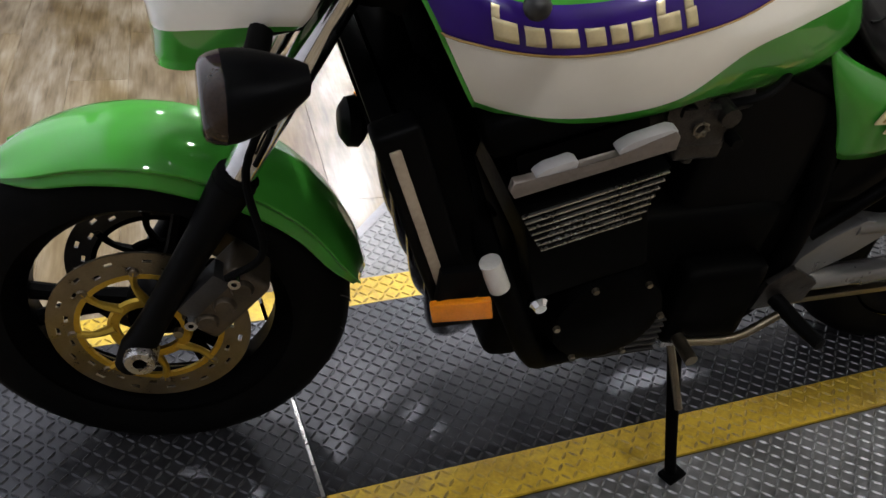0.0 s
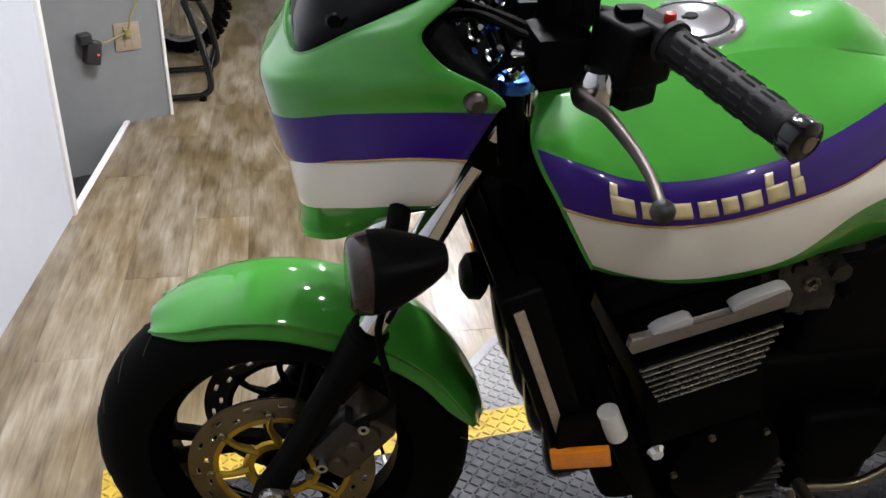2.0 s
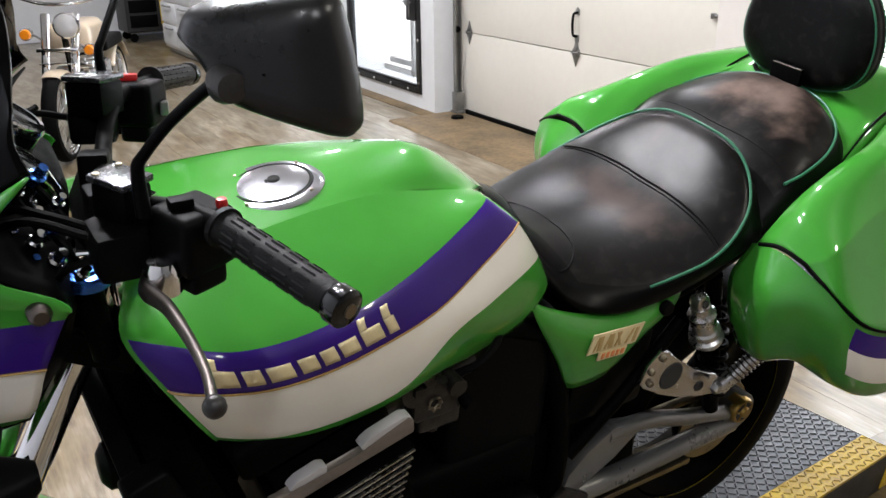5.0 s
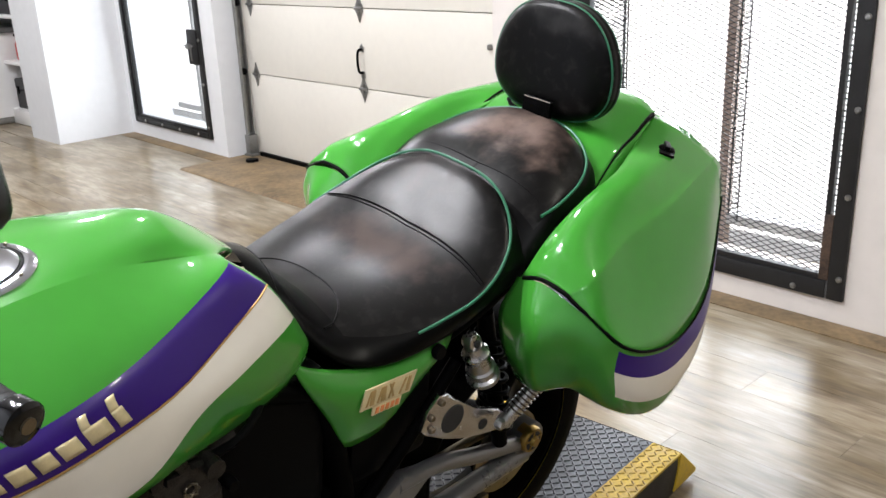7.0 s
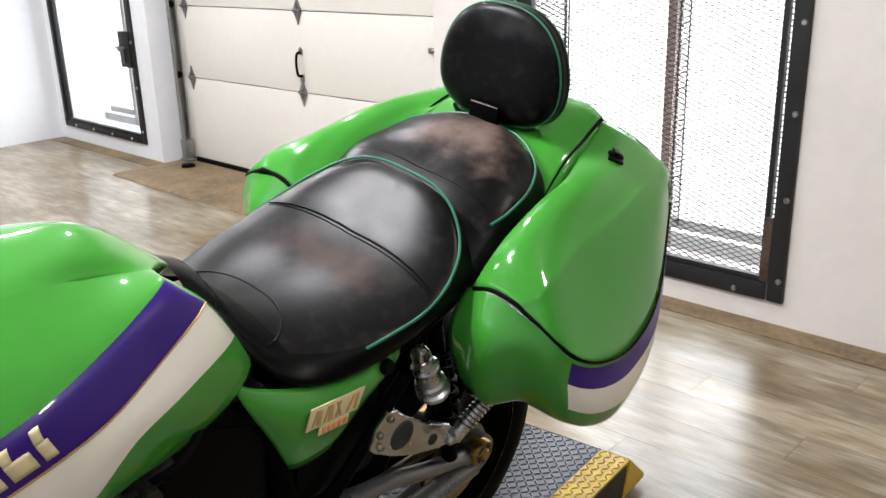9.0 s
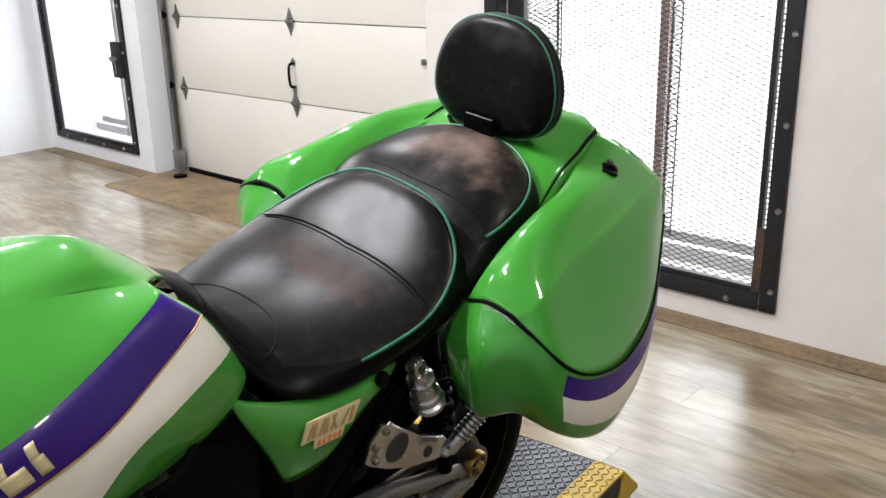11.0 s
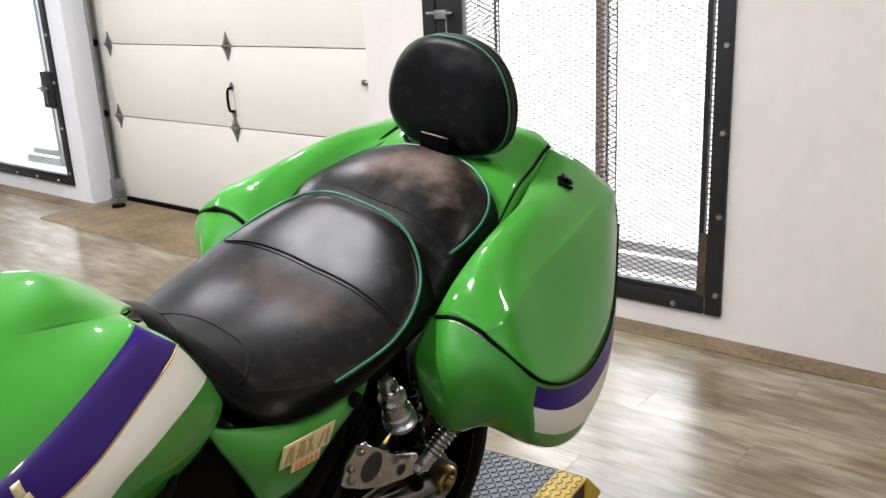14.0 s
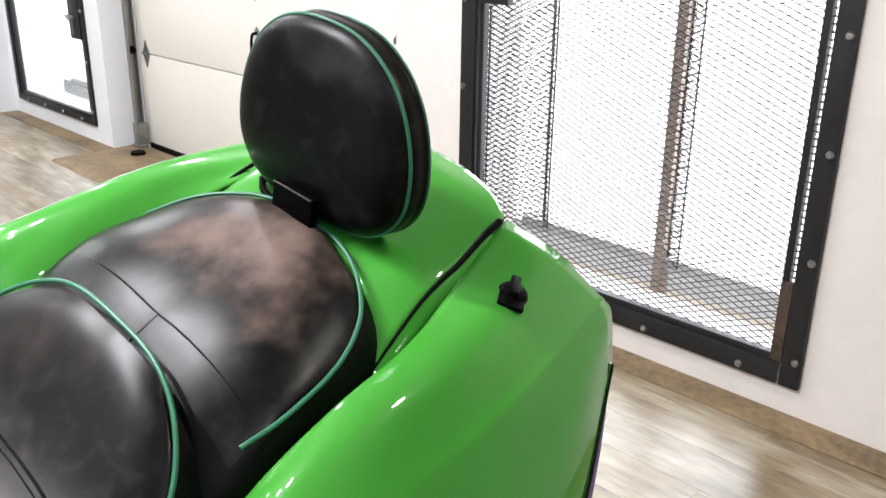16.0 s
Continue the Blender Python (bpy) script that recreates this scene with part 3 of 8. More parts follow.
solo("threshold_strip", prism([(0, 0), (0.62, 0), (0.60, 0.012), (0.02, 0.012)], 2.75, GARAGE @ pose(-0.44, 3.17, 0.002), 0.002), CONCRETE, "dirty brown wooden threshold before the garage door", "threshold", kind="structure")

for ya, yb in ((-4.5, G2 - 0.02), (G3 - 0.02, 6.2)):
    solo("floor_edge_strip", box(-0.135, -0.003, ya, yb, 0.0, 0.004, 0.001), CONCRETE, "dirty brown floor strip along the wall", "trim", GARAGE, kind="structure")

# ---- barred doorways: steel gate frames, expanded metal, daylight yard ----


def gate(y0, y1, z0, z1, lock_y, lock_z, post, label, returns=(), w=0.072, strand=0.0017):
    g = thing("security_gate", GARAGE @ pose(-0.006, 0, 0), label, "security gate", kind="structure")
    part("frame_stile", box(-0.012, 0.014, y0, y0 + w - 0.008, z0, z1, 0.003), CAGE, g)
    part("frame_stile", box(-0.012, 0.045, y1 - w, y1, z0, z1, 0.003), CAGE, g)
    part("frame_rail", box(-0.012, 0.045, y0 + w, y1 - w, z0, z0 + w, 0.003), CAGE, g)
    part("frame_rail", box(-0.012, 0.045, y0 + w, y1 - w, z1 - w, z1, 0.003), CAGE, g)
    for y, mt in ((y0 + w + 0.012, CAGE), (y1 - w - 0.034, CAGE)):
        part("inner_stile", box(0.0, 0.03, y, y + 0.022, z0 + w + 0.001, z1 - w, 0.002), mt, g)
    if y0 < 1:
        part("rusty_stile", box(-0.008, 0.012, y0 + w - 0.006, y0 + w + 0.032, z0 + w + 0.002, z0 + 0.34, 0.003), RUST, g, "rusty foot of the stile")
    part("inner_rail", box(-0.004, 0.03, y0 + w + 0.034, y1 - w - 0.034, z0 + w + 0.001, z0 + w + 0.022, 0.002), CAGE, g)
    for k in range(6):
        for y in (y0 + 0.02, y1 - 0.02):
            part("bolt", lathe([(0, -0.022), (0.009, -0.021), (0.013, -0.014), (0.013, -0.011)], (0, y, z0 + 0.09 + k * 0.33), "x", 10), GALV, g, "zinc bolt head")
    for k in range(4):
        part("bolt", lathe([(0, -0.022), (0.009, -0.021), (0.013, -0.014), (0.013, -0.011)], (0, y0 + 0.2 + k * (y1 - y0 - 0.4) / 3, z0 + 0.022), "x", 10), GALV, g, "zinc bolt head")
    part("lock_box", box(-0.022, 0.012, lock_y - 0.075, lock_y + 0.075, lock_z - 0.13, lock_z + 0.13, 0.004), CAGE, g, "black steel lock box")
    part("lock_latch", join(box(-0.045, -0.022, lock_y + 0.0, lock_y + 0.07, lock_z - 0.015, lock_z + 0.025, 0.005), tube([(-0.035, lock_y - 0.03, lock_z + 0.01), (-0.035, lock_y + 0.12, lock_z + 0.01)], 0.007, smooth=False), tube([(-0.03, lock_y + 0.01, lock_z - 0.10), (-0.03, lock_y + 0.01, lock_z)], 0.005, smooth=False)), GALV, g, "zinc latch")
    # expanded metal: crossing slanted strands with flat sides
    bm = bmesh.new()
    pitch_y, pitch_z = 0.026, 0.0108
    w_ = w - 0.014
    ya, yb, za, zb = y0 + w_ + 0.005, y1 - w - 0.005, z0 + w + 0.005, z1 - w
    slope = pitch_z / pitch_y
    for sgn in (1, -1):
        c = za - slope * (yb - ya)
        while c < zb + slope * (yb - ya):
            a0, a1 = ya, yb
            if sgn > 0:
                za0, za1 = c, c + slope * (yb - ya)
            else:
                za0, za1 = c + slope * (yb - ya), c
            lo, hi = 0.0, 1.0
            dz = za1 - za0
            t0, t1 = sorted(((za - za0) / dz, (zb - za0) / dz))
            lo, hi = max(lo, t0), min(hi, t1)
            if hi > lo:
                p = Vector((0.018 + 0.002 * sgn, ya + lo * (yb - ya), za0 + lo * dz))
                q = Vector((0.018 + 0.002 * sgn, ya + hi * (yb - ya), za0 + hi * dz))
                t = strand
                up = Vector((0, 0, t))
                fx = Vector((0.0016, 0, 0))
                vs = [bm.verts.new(v) for v in (p - up - fx, p + up - fx, p + up + fx, p - up + fx, q - up - fx, q + up - fx, q + up + fx, q - up + fx)]
                for i in range(4):
                    bm.faces.new((vs[i], vs[(i + 1) % 4], vs[4 + (i + 1) % 4], vs[4 + i]))
            c += pitch_z * 2
    part("expanded_metal_mesh", bm, CAGE, g, "black expanded-metal mesh", smooth=10)["kind"] = "stuff"
    # the outer grille, a second leaf behind the wall's thickness
    for py, pw, mt, lb in post:
        part("outer_post", box(0.38, 0.44, py, py + pw, 0.05, z1, 0.004), mt, g, lb)
    # a grey bar stands in for the shadow strip on the yard
    part("outer_shadow_bar", box(0.40, 0.50, y0, y1, 0.175, 0.225, 0.006), GREYPOST, g, "grey bar for the shadow strip on the yard")
    # mesh returns: strips of the same lattice, turned away from the gate's plane
    for name, base, wide in returns:
        bm = bmesh.new()
        for sgn in (1, -1):
            for k in range(int((z1 - 0.2) / 0.0216) + 4):
                zl = 0.2 + k * 0.0216
                rise = slope * wide
                p, q = (Vector((0, 0, zl)), Vector((0, wide, zl + rise))) if sgn > 0 else (Vector((0, 0, zl + rise)), Vector((0, wide, zl)))
                tube([base @ p, base @ q], 0.0021, 1, 4, False, False, bm)
        for yy in (0, wide):
            tube([base @ Vector((0, yy, 0.2)), base @ Vector((0, yy, z1))], 0.004, 1, 6, True, False, bm)
        part(name, bm, CAGE, g, "black expanded-metal return", smooth=10)["kind"] = "stuff"
    return g


gate(G0, G1, 0.10, 2.2, 1.245, 1.30, [(0.672, 0.045, BROWNPOST, "brown painted steel post")], "black steel gate with expanded-metal mesh in a doorway",
     [("mesh_return", pose(0.41, 0.668, 0, 0, 0, 160), 0.06), ("mesh_return", pose(0.415, 1.30, 0, 0, 0, 150), 0.05), ("mesh_return", pose(0.06, 1.325, 0, 0, 0, -98), 0.34)])
gate(G4, G5, 0.115, 2.2, 4.915, 0.81, [(5.62, 0.05, GREYPOST, "grey painted steel post")], "black steel gate with a lock box in a doorway", [("mesh_return", pose(0.41, 5.60, 0, 0, 0, 160), 0.06)], 0.046, 0.0008)
solo("backdrop", box(0.95, 1.0, -3, 11, -0.3, 4, 0), BACKDROP, "glaring white daylight outside the doorways", "backdrop", GARAGE, kind="structure")

# ---- lift table ----


def lugs(u0, u1, v0, v1, z, keep=None, pitch=0.0178):
    """Raised lozenges of tread plate, in alternating directions."""
    verts, faces = [], []
    nu, nv = int((u1 - u0) / pitch), int((v1 - v0) / pitch)
    for i in range(nu):
        for j in range(nv):
            u, v = u0 + (i + 0.5) * (u1 - u0) / nu, v0 + (j + 0.5) * (v1 - v0) / nv
            if keep and not keep(u, v):
                continue
            a = radians(45 if (i + j) % 2 else -45) + random.uniform(-0.05, 0.05)
            c, s = math.cos(a), math.sin(a)
            L, Wd, h = 0.0106, 0.0029, 0.0028
            prof = [(-L, 0, 0), (-0.5 * L, Wd, 0), (0.5 * L, Wd, 0), (L, 0, 0), (0.5 * L, -Wd, 0), (-0.5 * L, -Wd, 0), (-0.6 * L, 0, h), (0.6 * L, 0, h)]
            k = len(verts)
            verts += [(u + c * x - s * y, v + s * x + c * y, z + zz) for x, y, zz in prof]
            faces += [tuple(k + n for n in f) for f in ((0, 5, 6), (0, 6, 1), (1, 6, 7, 2), (5, 4, 7, 6), (3, 2, 7), (3, 7, 4))]
    me = bpy.data.meshes.new("lugs")
    me.from_pydata(verts, [], faces)
    bm = bmesh.new()
    bm.from_mesh(me)
    bpy.data.meshes.remove(me)
    return bm


lift = thing("motorcycle_lift", LIFT, "low steel motorcycle lift with dark tread plate and yellow edge lines", "lift table")
U0, US, U1, VI, VO = -0.635, -0.07, 1.87, 0.235, 0.323
part("front_plate", box(U0, US - 0.004, -VI, VI, DECK - 0.008, DECK, 0.0015), PLATE, lift, "dark dulled-steel tread plate under the front wheel")
part("main_plate", box(US + 0.004, U1, -VI, VI, DECK - 0.008, DECK, 0.0015), PLATE, lift, "dark dulled-steel tread plate")
part("tread_pattern", join(lugs(U0, US - 0.006, -VI, VI, DECK), lugs(US + 0.006, U1, -VI, VI, DECK)), PLATE, lift, smooth=10)["kind"] = "stuff"
for s in (-1, 1):
    va, vb = sorted((s * (VI + 0.0005), s * VO))
    part("yellow_edge", box(U0, US - 0.004, va, vb, DECK - 0.008, DECK, 0.0015), YELLOW, lift, "worn yellow painted edge")
    part("yellow_edge", box(US + 0.004, U1, va, vb, DECK - 0.008, DECK, 0.0015), YELLOW, lift, "worn yellow painted edge")
    part("edge_tread", lugs(U0, U1, va, vb, DECK, lambda u, v: abs(u - US) > 0.02), YELLOW_WORN, lift, smooth=10)["kind"] = "stuff"
    part("side_beam", box(U0 + 0.01, U1 - 0.005, min(s * 0.30, s * 0.318), max(s * 0.30, s * 0.318), 0.012, DECK - 0.009, 0.003), CAGE, lift, "black side beam")
# an alloy strip stands in for the shine in the plate gap
part("gap_shine_strip", box(US - 0.003, US + 0.003, -VI, VI, DECK - 0.009, DECK - 0.002, 0), ALU, lift, "bright strip for the shine in the gap between the plates")
part("front_beam", box(U0 + 0.005, U0 + 0.02, -0.3, 0.3, 0.012, DECK - 0.009, 0.003), CAGE, lift, "black front beam")
# rear flap and its yellow corners
part("rear_flap", prism([(U1 + 0.002, DECK), (U1 + 0.10, 0.035), (U1 + 0.10, 0.022), (U1 + 0.002, DECK - 0.02)], 2 * VI, None, 0.002), PLATE, lift, "dark tread-plate flap at the lift's rear")
for s in (-1, 1):
    part("flap_corner", prism([(U1 + 0.002, DECK), (U1 + 0.10, 0.035), (U1 + 0.10, 0.022), (U1 - 0.03, 0.02), (U1 + 0.002, DECK - 0.02)], VO - VI - 0.001, pose(0, s * (VI + VO) / 2, 0), 0.002), YELLOW, lift, "worn yellow painted corner")
# side extensions, cut off at the corner
for s, um in ((1, 1.30), (-1, 1.20)):
    bm = bmesh.new()
    poly = [(0.02, s * (VO + 0.004)), (um, s * (VO + 0.004)), (um, s * 0.62), (0.30, s * 0.62)]
    top = [bm.verts.new((u, v, DECK - 0.004)) for u, v in poly]
    bot = [bm.verts.new((u, v, DECK - 0.012)) for u, v in poly]
    bm.faces.new(top)
    bm.faces.new(bot[::-1])
    for i in range(4):
        bm.faces.new((top[i], bot[i], bot[(i + 1) % 4], top[(i + 1) % 4]))
    ext = part("side_extension", bm, PLATE_GREY, lift, "bare grey tread-plate side wing")
    va, vb = sorted((s * 0.33, s * 0.615))
    part("wing_tread", lugs(0.03, um, va, vb, DECK - 0.004, lambda u, v: u - 0.02 > abs(v) - VO + 0.02), PLATE_GREY, ext, smooth=10)["kind"] = "stuff"
    for u in (0.45, 1.1):
        part("wing_leg", box(u, u + 0.04, min(s * 0.56, s * 0.60), max(s * 0.56, s * 0.60), 0.0, DECK - 0.013, 0.003), CAGE, ext, "black steel leg")
for u in (-0.5, 0.5, 1.6):
    part("cross_beam", box(u, u + 0.06, -0.29, 0.29, 0.0, DECK - 0.009, 0.004), CAGE, lift, "black cross beam")

# ---- the motorcycle: x runs to its rear, y to its right, z up from the deck ----
bike = thing("motorcycle", BIKE, "green motorcycle with purple-cream stripes and side cases on its side stand", "motorcycle")

# the bike's own middle plane, a little askew to these axes
MID_N = Vector((0, 1, 0.05)).normalized()


def mid_y(z):
    return 0.0185 - 0.05 * (z - 0.99)


def image(p):
    """The place of a left-hand point on the right side."""
    v = Vector(p) - Vector((0, mid_y(0.99), 0.99))
    return tuple(Vector(p) - 2 * v.dot(MID_N) * MID_N)


def twin(rows):
    """Rows of the left side that end on the middle line, carried on to the right side."""
    keep = [[(x, y + mid_y(z) * max(0.0, 1 - abs(y) / 0.13), z) for x, y, z in r] for r in rows]
    return keep + [[image(p) for p in r] for r in keep[-2::-1]]


def tank_sides(rows):
    """The tank stands upright on its own middle line."""
    keep = [[(x, y + 0.012 * max(0.0, 1 - abs(y) / 0.13), z) for x, y, z in r] for r in rows]
    far = []
    for k, r in enumerate(keep[:-1]):
        low = 0.018 if k < 6 else 0.0
        far.append([(x, 0.024 - y - low * 0.5 * min(1, max(0, (x - 0.6) / 0.2)), z - 0.006 - low * min(1, max(0, (x - 0.58) / 0.24))) for x, y, z in r])
    return keep + far[::-1]


# fuel tank: rows from the lower edge up to the middle line
tk_bottom = [(0.392, -0.185, 0.79), (0.453, -0.215, 0.779), (0.506, -0.222, 0.773), (0.605, -0.218, 0.778), (0.685, -0.203, 0.783), (0.784, -0.182, 0.778), (0.884, -0.165, 0.802), (0.928, -0.150, 0.846)]
tk_white = [(0.380, -0.205, 0.806), (0.423, -0.232, 0.80), (0.470, -0.243, 0.797), (0.545, -0.245, 0.798), (0.628, -0.243, 0.816), (0.704, -0.232, 0.868), (0.785, -0.208, 0.886), (0.893, -0.160, 0.903)]
tk_edge = [(0.328, -0.215, 0.90), (0.367, -0.25, 0.899), (0.429, -0.268, 0.896), (0.499, -0.270, 0.898), (0.577, -0.26, 0.905), (0.669, -0.235, 0.913), (0.757, -0.197, 0.932), (0.856, -0.149, 0.960)]
tk_purple = [(0.296, -0.19, 0.962), (0.334, -0.228, 0.960), (0.394, -0.252, 0.948), (0.461, -0.257, 0.947), (0.536, -0.248, 0.953), (0.623, -0.222, 0.962), (0.731, -0.172, 0.978), (0.815, -0.124, 0.996)]
tk_crease = [(0.318, -0.122, 0.982), (0.36, -0.135, 0.992), (0.42, -0.128, 1.004), (0.50, -0.118, 1.014), (0.583, -0.108, 1.020), (0.66, -0.100, 1.0185), (0.745, -0.088, 1.0035), (0.830, -0.077, 0.985)]
tk_should = [(0.322, -0.07, 0.988), (0.37, -0.082, 0.998), (0.44, -0.078, 1.011), (0.52, -0.073, 1.022), (0.60, -0.067, 1.0305), (0.68, -0.062, 1.032), (0.77, -0.054, 1.0205), (0.863, -0.045, 0.970)]
tk_top = [(0.325, 0, 0.991), (0.38, 0, 1.003), (0.45, 0, 1.015), (0.53, 0, 1.027), (0.61, 0, 1.036), (0.70, 0, 1.0385), (0.79, 0, 1.0265), (0.899, 0, 0.945)]


def tucked(row, front=(0.035, 0.55), rear=(0.0, 0.6)):
    """Carries a row round the front and the rear end of the tank."""
    a, b = row[0], row[-1]
    return [(a[0] + front[0], a[1] * front[1], a[2] - 0.006)] + list(row) + [(b[0] + rear[0] - 0.006, b[1] * rear[1], b[2] - 0.02)]


tk_inner = [(x + 0.01, y * 0.72, z + 0.012) for x, y, z in tk_bottom]
tk_under = [tuple(0.93 * c + 0.07 * p for c, p in zip(a, b)) for a, b in zip(tk_crease, tk_purple)]
tk_over = [tuple(0.88 * c + 0.12 * p for c, p in zip(a, b)) for a, b in zip(tk_crease, tk_should)]
tk_rows = [tucked(r) for r in (tk_inner, tk_bottom, tk_white, tk_edge, tk_purple, tk_under, tk_over, tk_should, tk_top)]
TK = {0: 0, 1: 0, 2: 2, 3: 1, 4: 0, 5: 0, 6: 0, 7: 0}


def tank_band(r, c):
    r = r if r < 8 else 15 - r
    if c < 2 or c == 9:
        return 0
    return TK[r]


# a narrow green border runs down the front edge before the stripe
tk_loft = [r[:2] + [tuple(spline(r, 20)[24])] + r[2:] for r in tk_rows]
tank = part("fuel_tank", loft(tank_sides(tk_loft), 5, 6, tank_band), [GREEN, PURPLE, CREAM], bike, "green fuel tank with a purple and cream stripe", smooth=80)


TK_FINE = [spline(r, 20) for r in tk_rows]


def on_tank(u, w, off=0.0):
    """A place on the tank's side: u along the stripe from 0 to 1, w from the lower to the upper edge of the purple band."""
    def at(uu, ww):
        k = (1 + uu * 7) * 20
        i = min(int(k), len(TK_FINE[0]) - 2)
        f = k - i
        col = [r[i] * (1 - f) + r[i + 1] * f for r in TK_FINE]
        a_, b_, c_, d_ = col[2:6]
        return Vector((0.5 * (2 * b_ + (c_ - a_) * ww + (2 * a_ - 5 * b_ + 4 * c_ - d_) * ww ** 2 + (3 * b_ - a_ - 3 * c_ + d_) * ww ** 3)).tolist())
    p = at(u, w)
    nrm = (at(u + 0.01, w) - p).cross(at(u, w + 0.02) - p).normalized()
    if nrm.y > 0:
        nrm = -nrm
    return p + nrm * off


# the maker's mark as plain blocks, one for each letter's width, some with a taller bar
u0, widths = 0.158, [0.070, 0.056, 0.079, 0.056, 0.048, 0.056, 0.062, 0.030]
tall = [1, 0, 0, 0, 0, 0, 1, 1]
for wd, tl in zip(widths, tall):
    for a_, b_, low, top in ((0.05, 0.83, 0.16, 0.60), (0.05, 0.05 + 0.018 / wd, 0.602, 0.86)):
        if top > 0.7 and not tl:
            continue
        bm = bmesh.new()
        G_ = [[on_tank(u0 + 0.010 + 0.055 * (low + (top - low) * j / 4) + wd * (a_ + (b_ - a_) * i / 2), low + (top - low) * j / 4, 0.0015) for i in range(3)] for j in range(5)]
        V_ = [[bm.verts.new(p) for p in row] for row in G_]
        for j in range(4):
            for i in range(2):
                bm.faces.new((V_[j][i], V_[j][i + 1], V_[j + 1][i + 1], V_[j + 1][i]))
        part("mark_block", bm, BADGE, tank, "pale gold plain block", solid=0.0015)
    u0 += wd
part("pinstripe", tube([tuple(on_tank(k / 24, 0.0, 0.0015)) for k in range(0, 25)], 0.0015, 1, 6), GOLDLINE, tank, "gold pinstripe")
# filler cap
capm = Matrix.Translation((0.540, -0.024, 1.0200)) @ pose(0, 0, 0, 0, -9.0, 0)
bm = lathe([(0.068, -0.006), (0.068, 0.003), (0.063, 0.0065), (0.054, 0.0075), (0.052, 0.005)], (0, 0, 0), "z", 40)
bm.transform(capm)
cap = part("filler_cap", bm, FILLER, tank, "pale cast filler ring")
bm = lathe([(0.049, 0.004), (0.050, 0.0085), (0.053, 0.0085), (0.053, 0.004)], (0, 0, 0), "z", 40)
bm.transform(capm)
part("cap_gasket", bm, BLACK, cap, "black ring round the lid")
bm = lathe([(0.0, 0.0125), (0.02, 0.0122), (0.040, 0.0108), (0.0485, 0.0085), (0.049, 0.004)], (0, 0, 0), "z", 40)
bm.transform(capm)
part("cap_lid", bm, FILLER, cap, "polished cap lid with a keyhole")
bm = join(box(-0.010, 0.004, -0.003, 0.003, 0.0120, 0.0140, 0.001), lathe([(0.0, 0.0145), (0.008, 0.0142), (0.009, 0.0120)], (0.002, 0, 0), "z", 16))
bm.transform(capm)
part("keyhole", bm, BLACK, cap)
for k in range(4):
    bm = lathe([(0, 0.0095), (0.0022, 0.0092), (0.0026, 0.006)], (0.0595 * math.cos(k * 1.571 + 0.6), 0.0595 * math.sin(k * 1.571 + 0.6), 0), "z", 8)
    bm.transform(capm)
    part("cap_screw", bm, STEEL, cap)

# seats: stations along x of (x, crown height, half width, edge height, roundness, skirt half width, skirt height)
SEAT = [(0.902, 0.940, 0.050, 0.915, 2.0, 0.062, 0.885), (0.928, 0.928, 0.072, 0.893, 2.0, 0.104, 0.852), (0.946, 0.917, 0.084, 0.874, 2.0, 0.128, 0.832), (0.962, 0.892, 0.093, 0.850, 2.0, 0.144, 0.814),
        (0.988, 0.858, 0.106, 0.822, 2.0, 0.156, 0.790), (1.02, 0.840, 0.122, 0.806, 2.0, 0.170, 0.776), (1.06, 0.834, 0.146, 0.802, 2.2, 0.179, 0.769), (1.10, 0.832, 0.166, 0.802, 2.4, 0.184, 0.768),
        (1.15, 0.834, 0.182, 0.808, 2.7, 0.187, 0.772), (1.20, 0.843, 0.190, 0.818, 2.9, 0.188, 0.780), (1.25, 0.861, 0.193, 0.836, 2.9, 0.185, 0.789), (1.30, 0.890, 0.186, 0.858, 2.9, 0.186, 0.808),
        (1.34, 0.925, 0.168, 0.886, 2.9, 0.188, 0.824), (1.372, 0.954, 0.132, 0.922, 2.9, 0.186, 0.840), (1.395, 0.969, 0.092, 0.950, 2.6, 0.180, 0.852)]
PILL = [(1.365, 0.908, 0.150, 0.870, 2.9, 0.187, 0.83), (1.41, 0.946, 0.166, 0.902, 2.9, 0.186, 0.850), (1.47, 0.984, 0.166, 0.942, 2.9, 0.184, 0.875), (1.54, 1.011, 0.156, 0.962, 2.9, 0.178, 0.90), (1.59, 1.026, 0.130, 0.985, 2.9, 0.165, 0.93),
        (1.622, 1.030, 0.085, 1.004, 2.6, 0.125, 0.962), (1.636, 1.026, 0.02, 1.020, 2.4, 0.03, 0.985)]
ACROSS = (0.0, 0.2, 0.4, 0.58, 0.74, 0.88, 1.0)


def seat_rows(S):
    """Rows along the seat from the hidden hem over the rolled edge to the middle line, carried on to the other side."""
    rows = [[(x, -wb * 0.9, zb - 0.012) for x, zc, w, ze, p, wb, zb in S], [(x, -wb, zb) for x, zc, w, ze, p, wb, zb in S],
            [(x, -(wb * 0.35 + w * 0.65) - 0.007, zb * 0.35 + ze * 0.65) for x, zc, w, ze, p, wb, zb in S]]
    for f in ACROSS[::-1]:
        rows.append([(x, -w * f, zc - (zc - ze) * f ** p) for x, zc, w, ze, p, wb, zb in S])
    return twin(rows)


def seat_curve(S, x, f, off=0.002):
    """A place on the seat at station x; f runs from the top edge on one side (-1) over the middle to the other (1)."""
    xs = [s[0] for s in S]
    zc, w, ze, p = (np.interp(x, xs, [s[i] for s in S]) for i in (1, 2, 3, 4))
    z = zc - (zc - ze) * abs(f) ** p
    q = (x, -abs(f) * w + mid_y(z) * max(0.0, 1 - abs(f) * w / 0.13), z + off)
    return q if f < 0 else image(q)


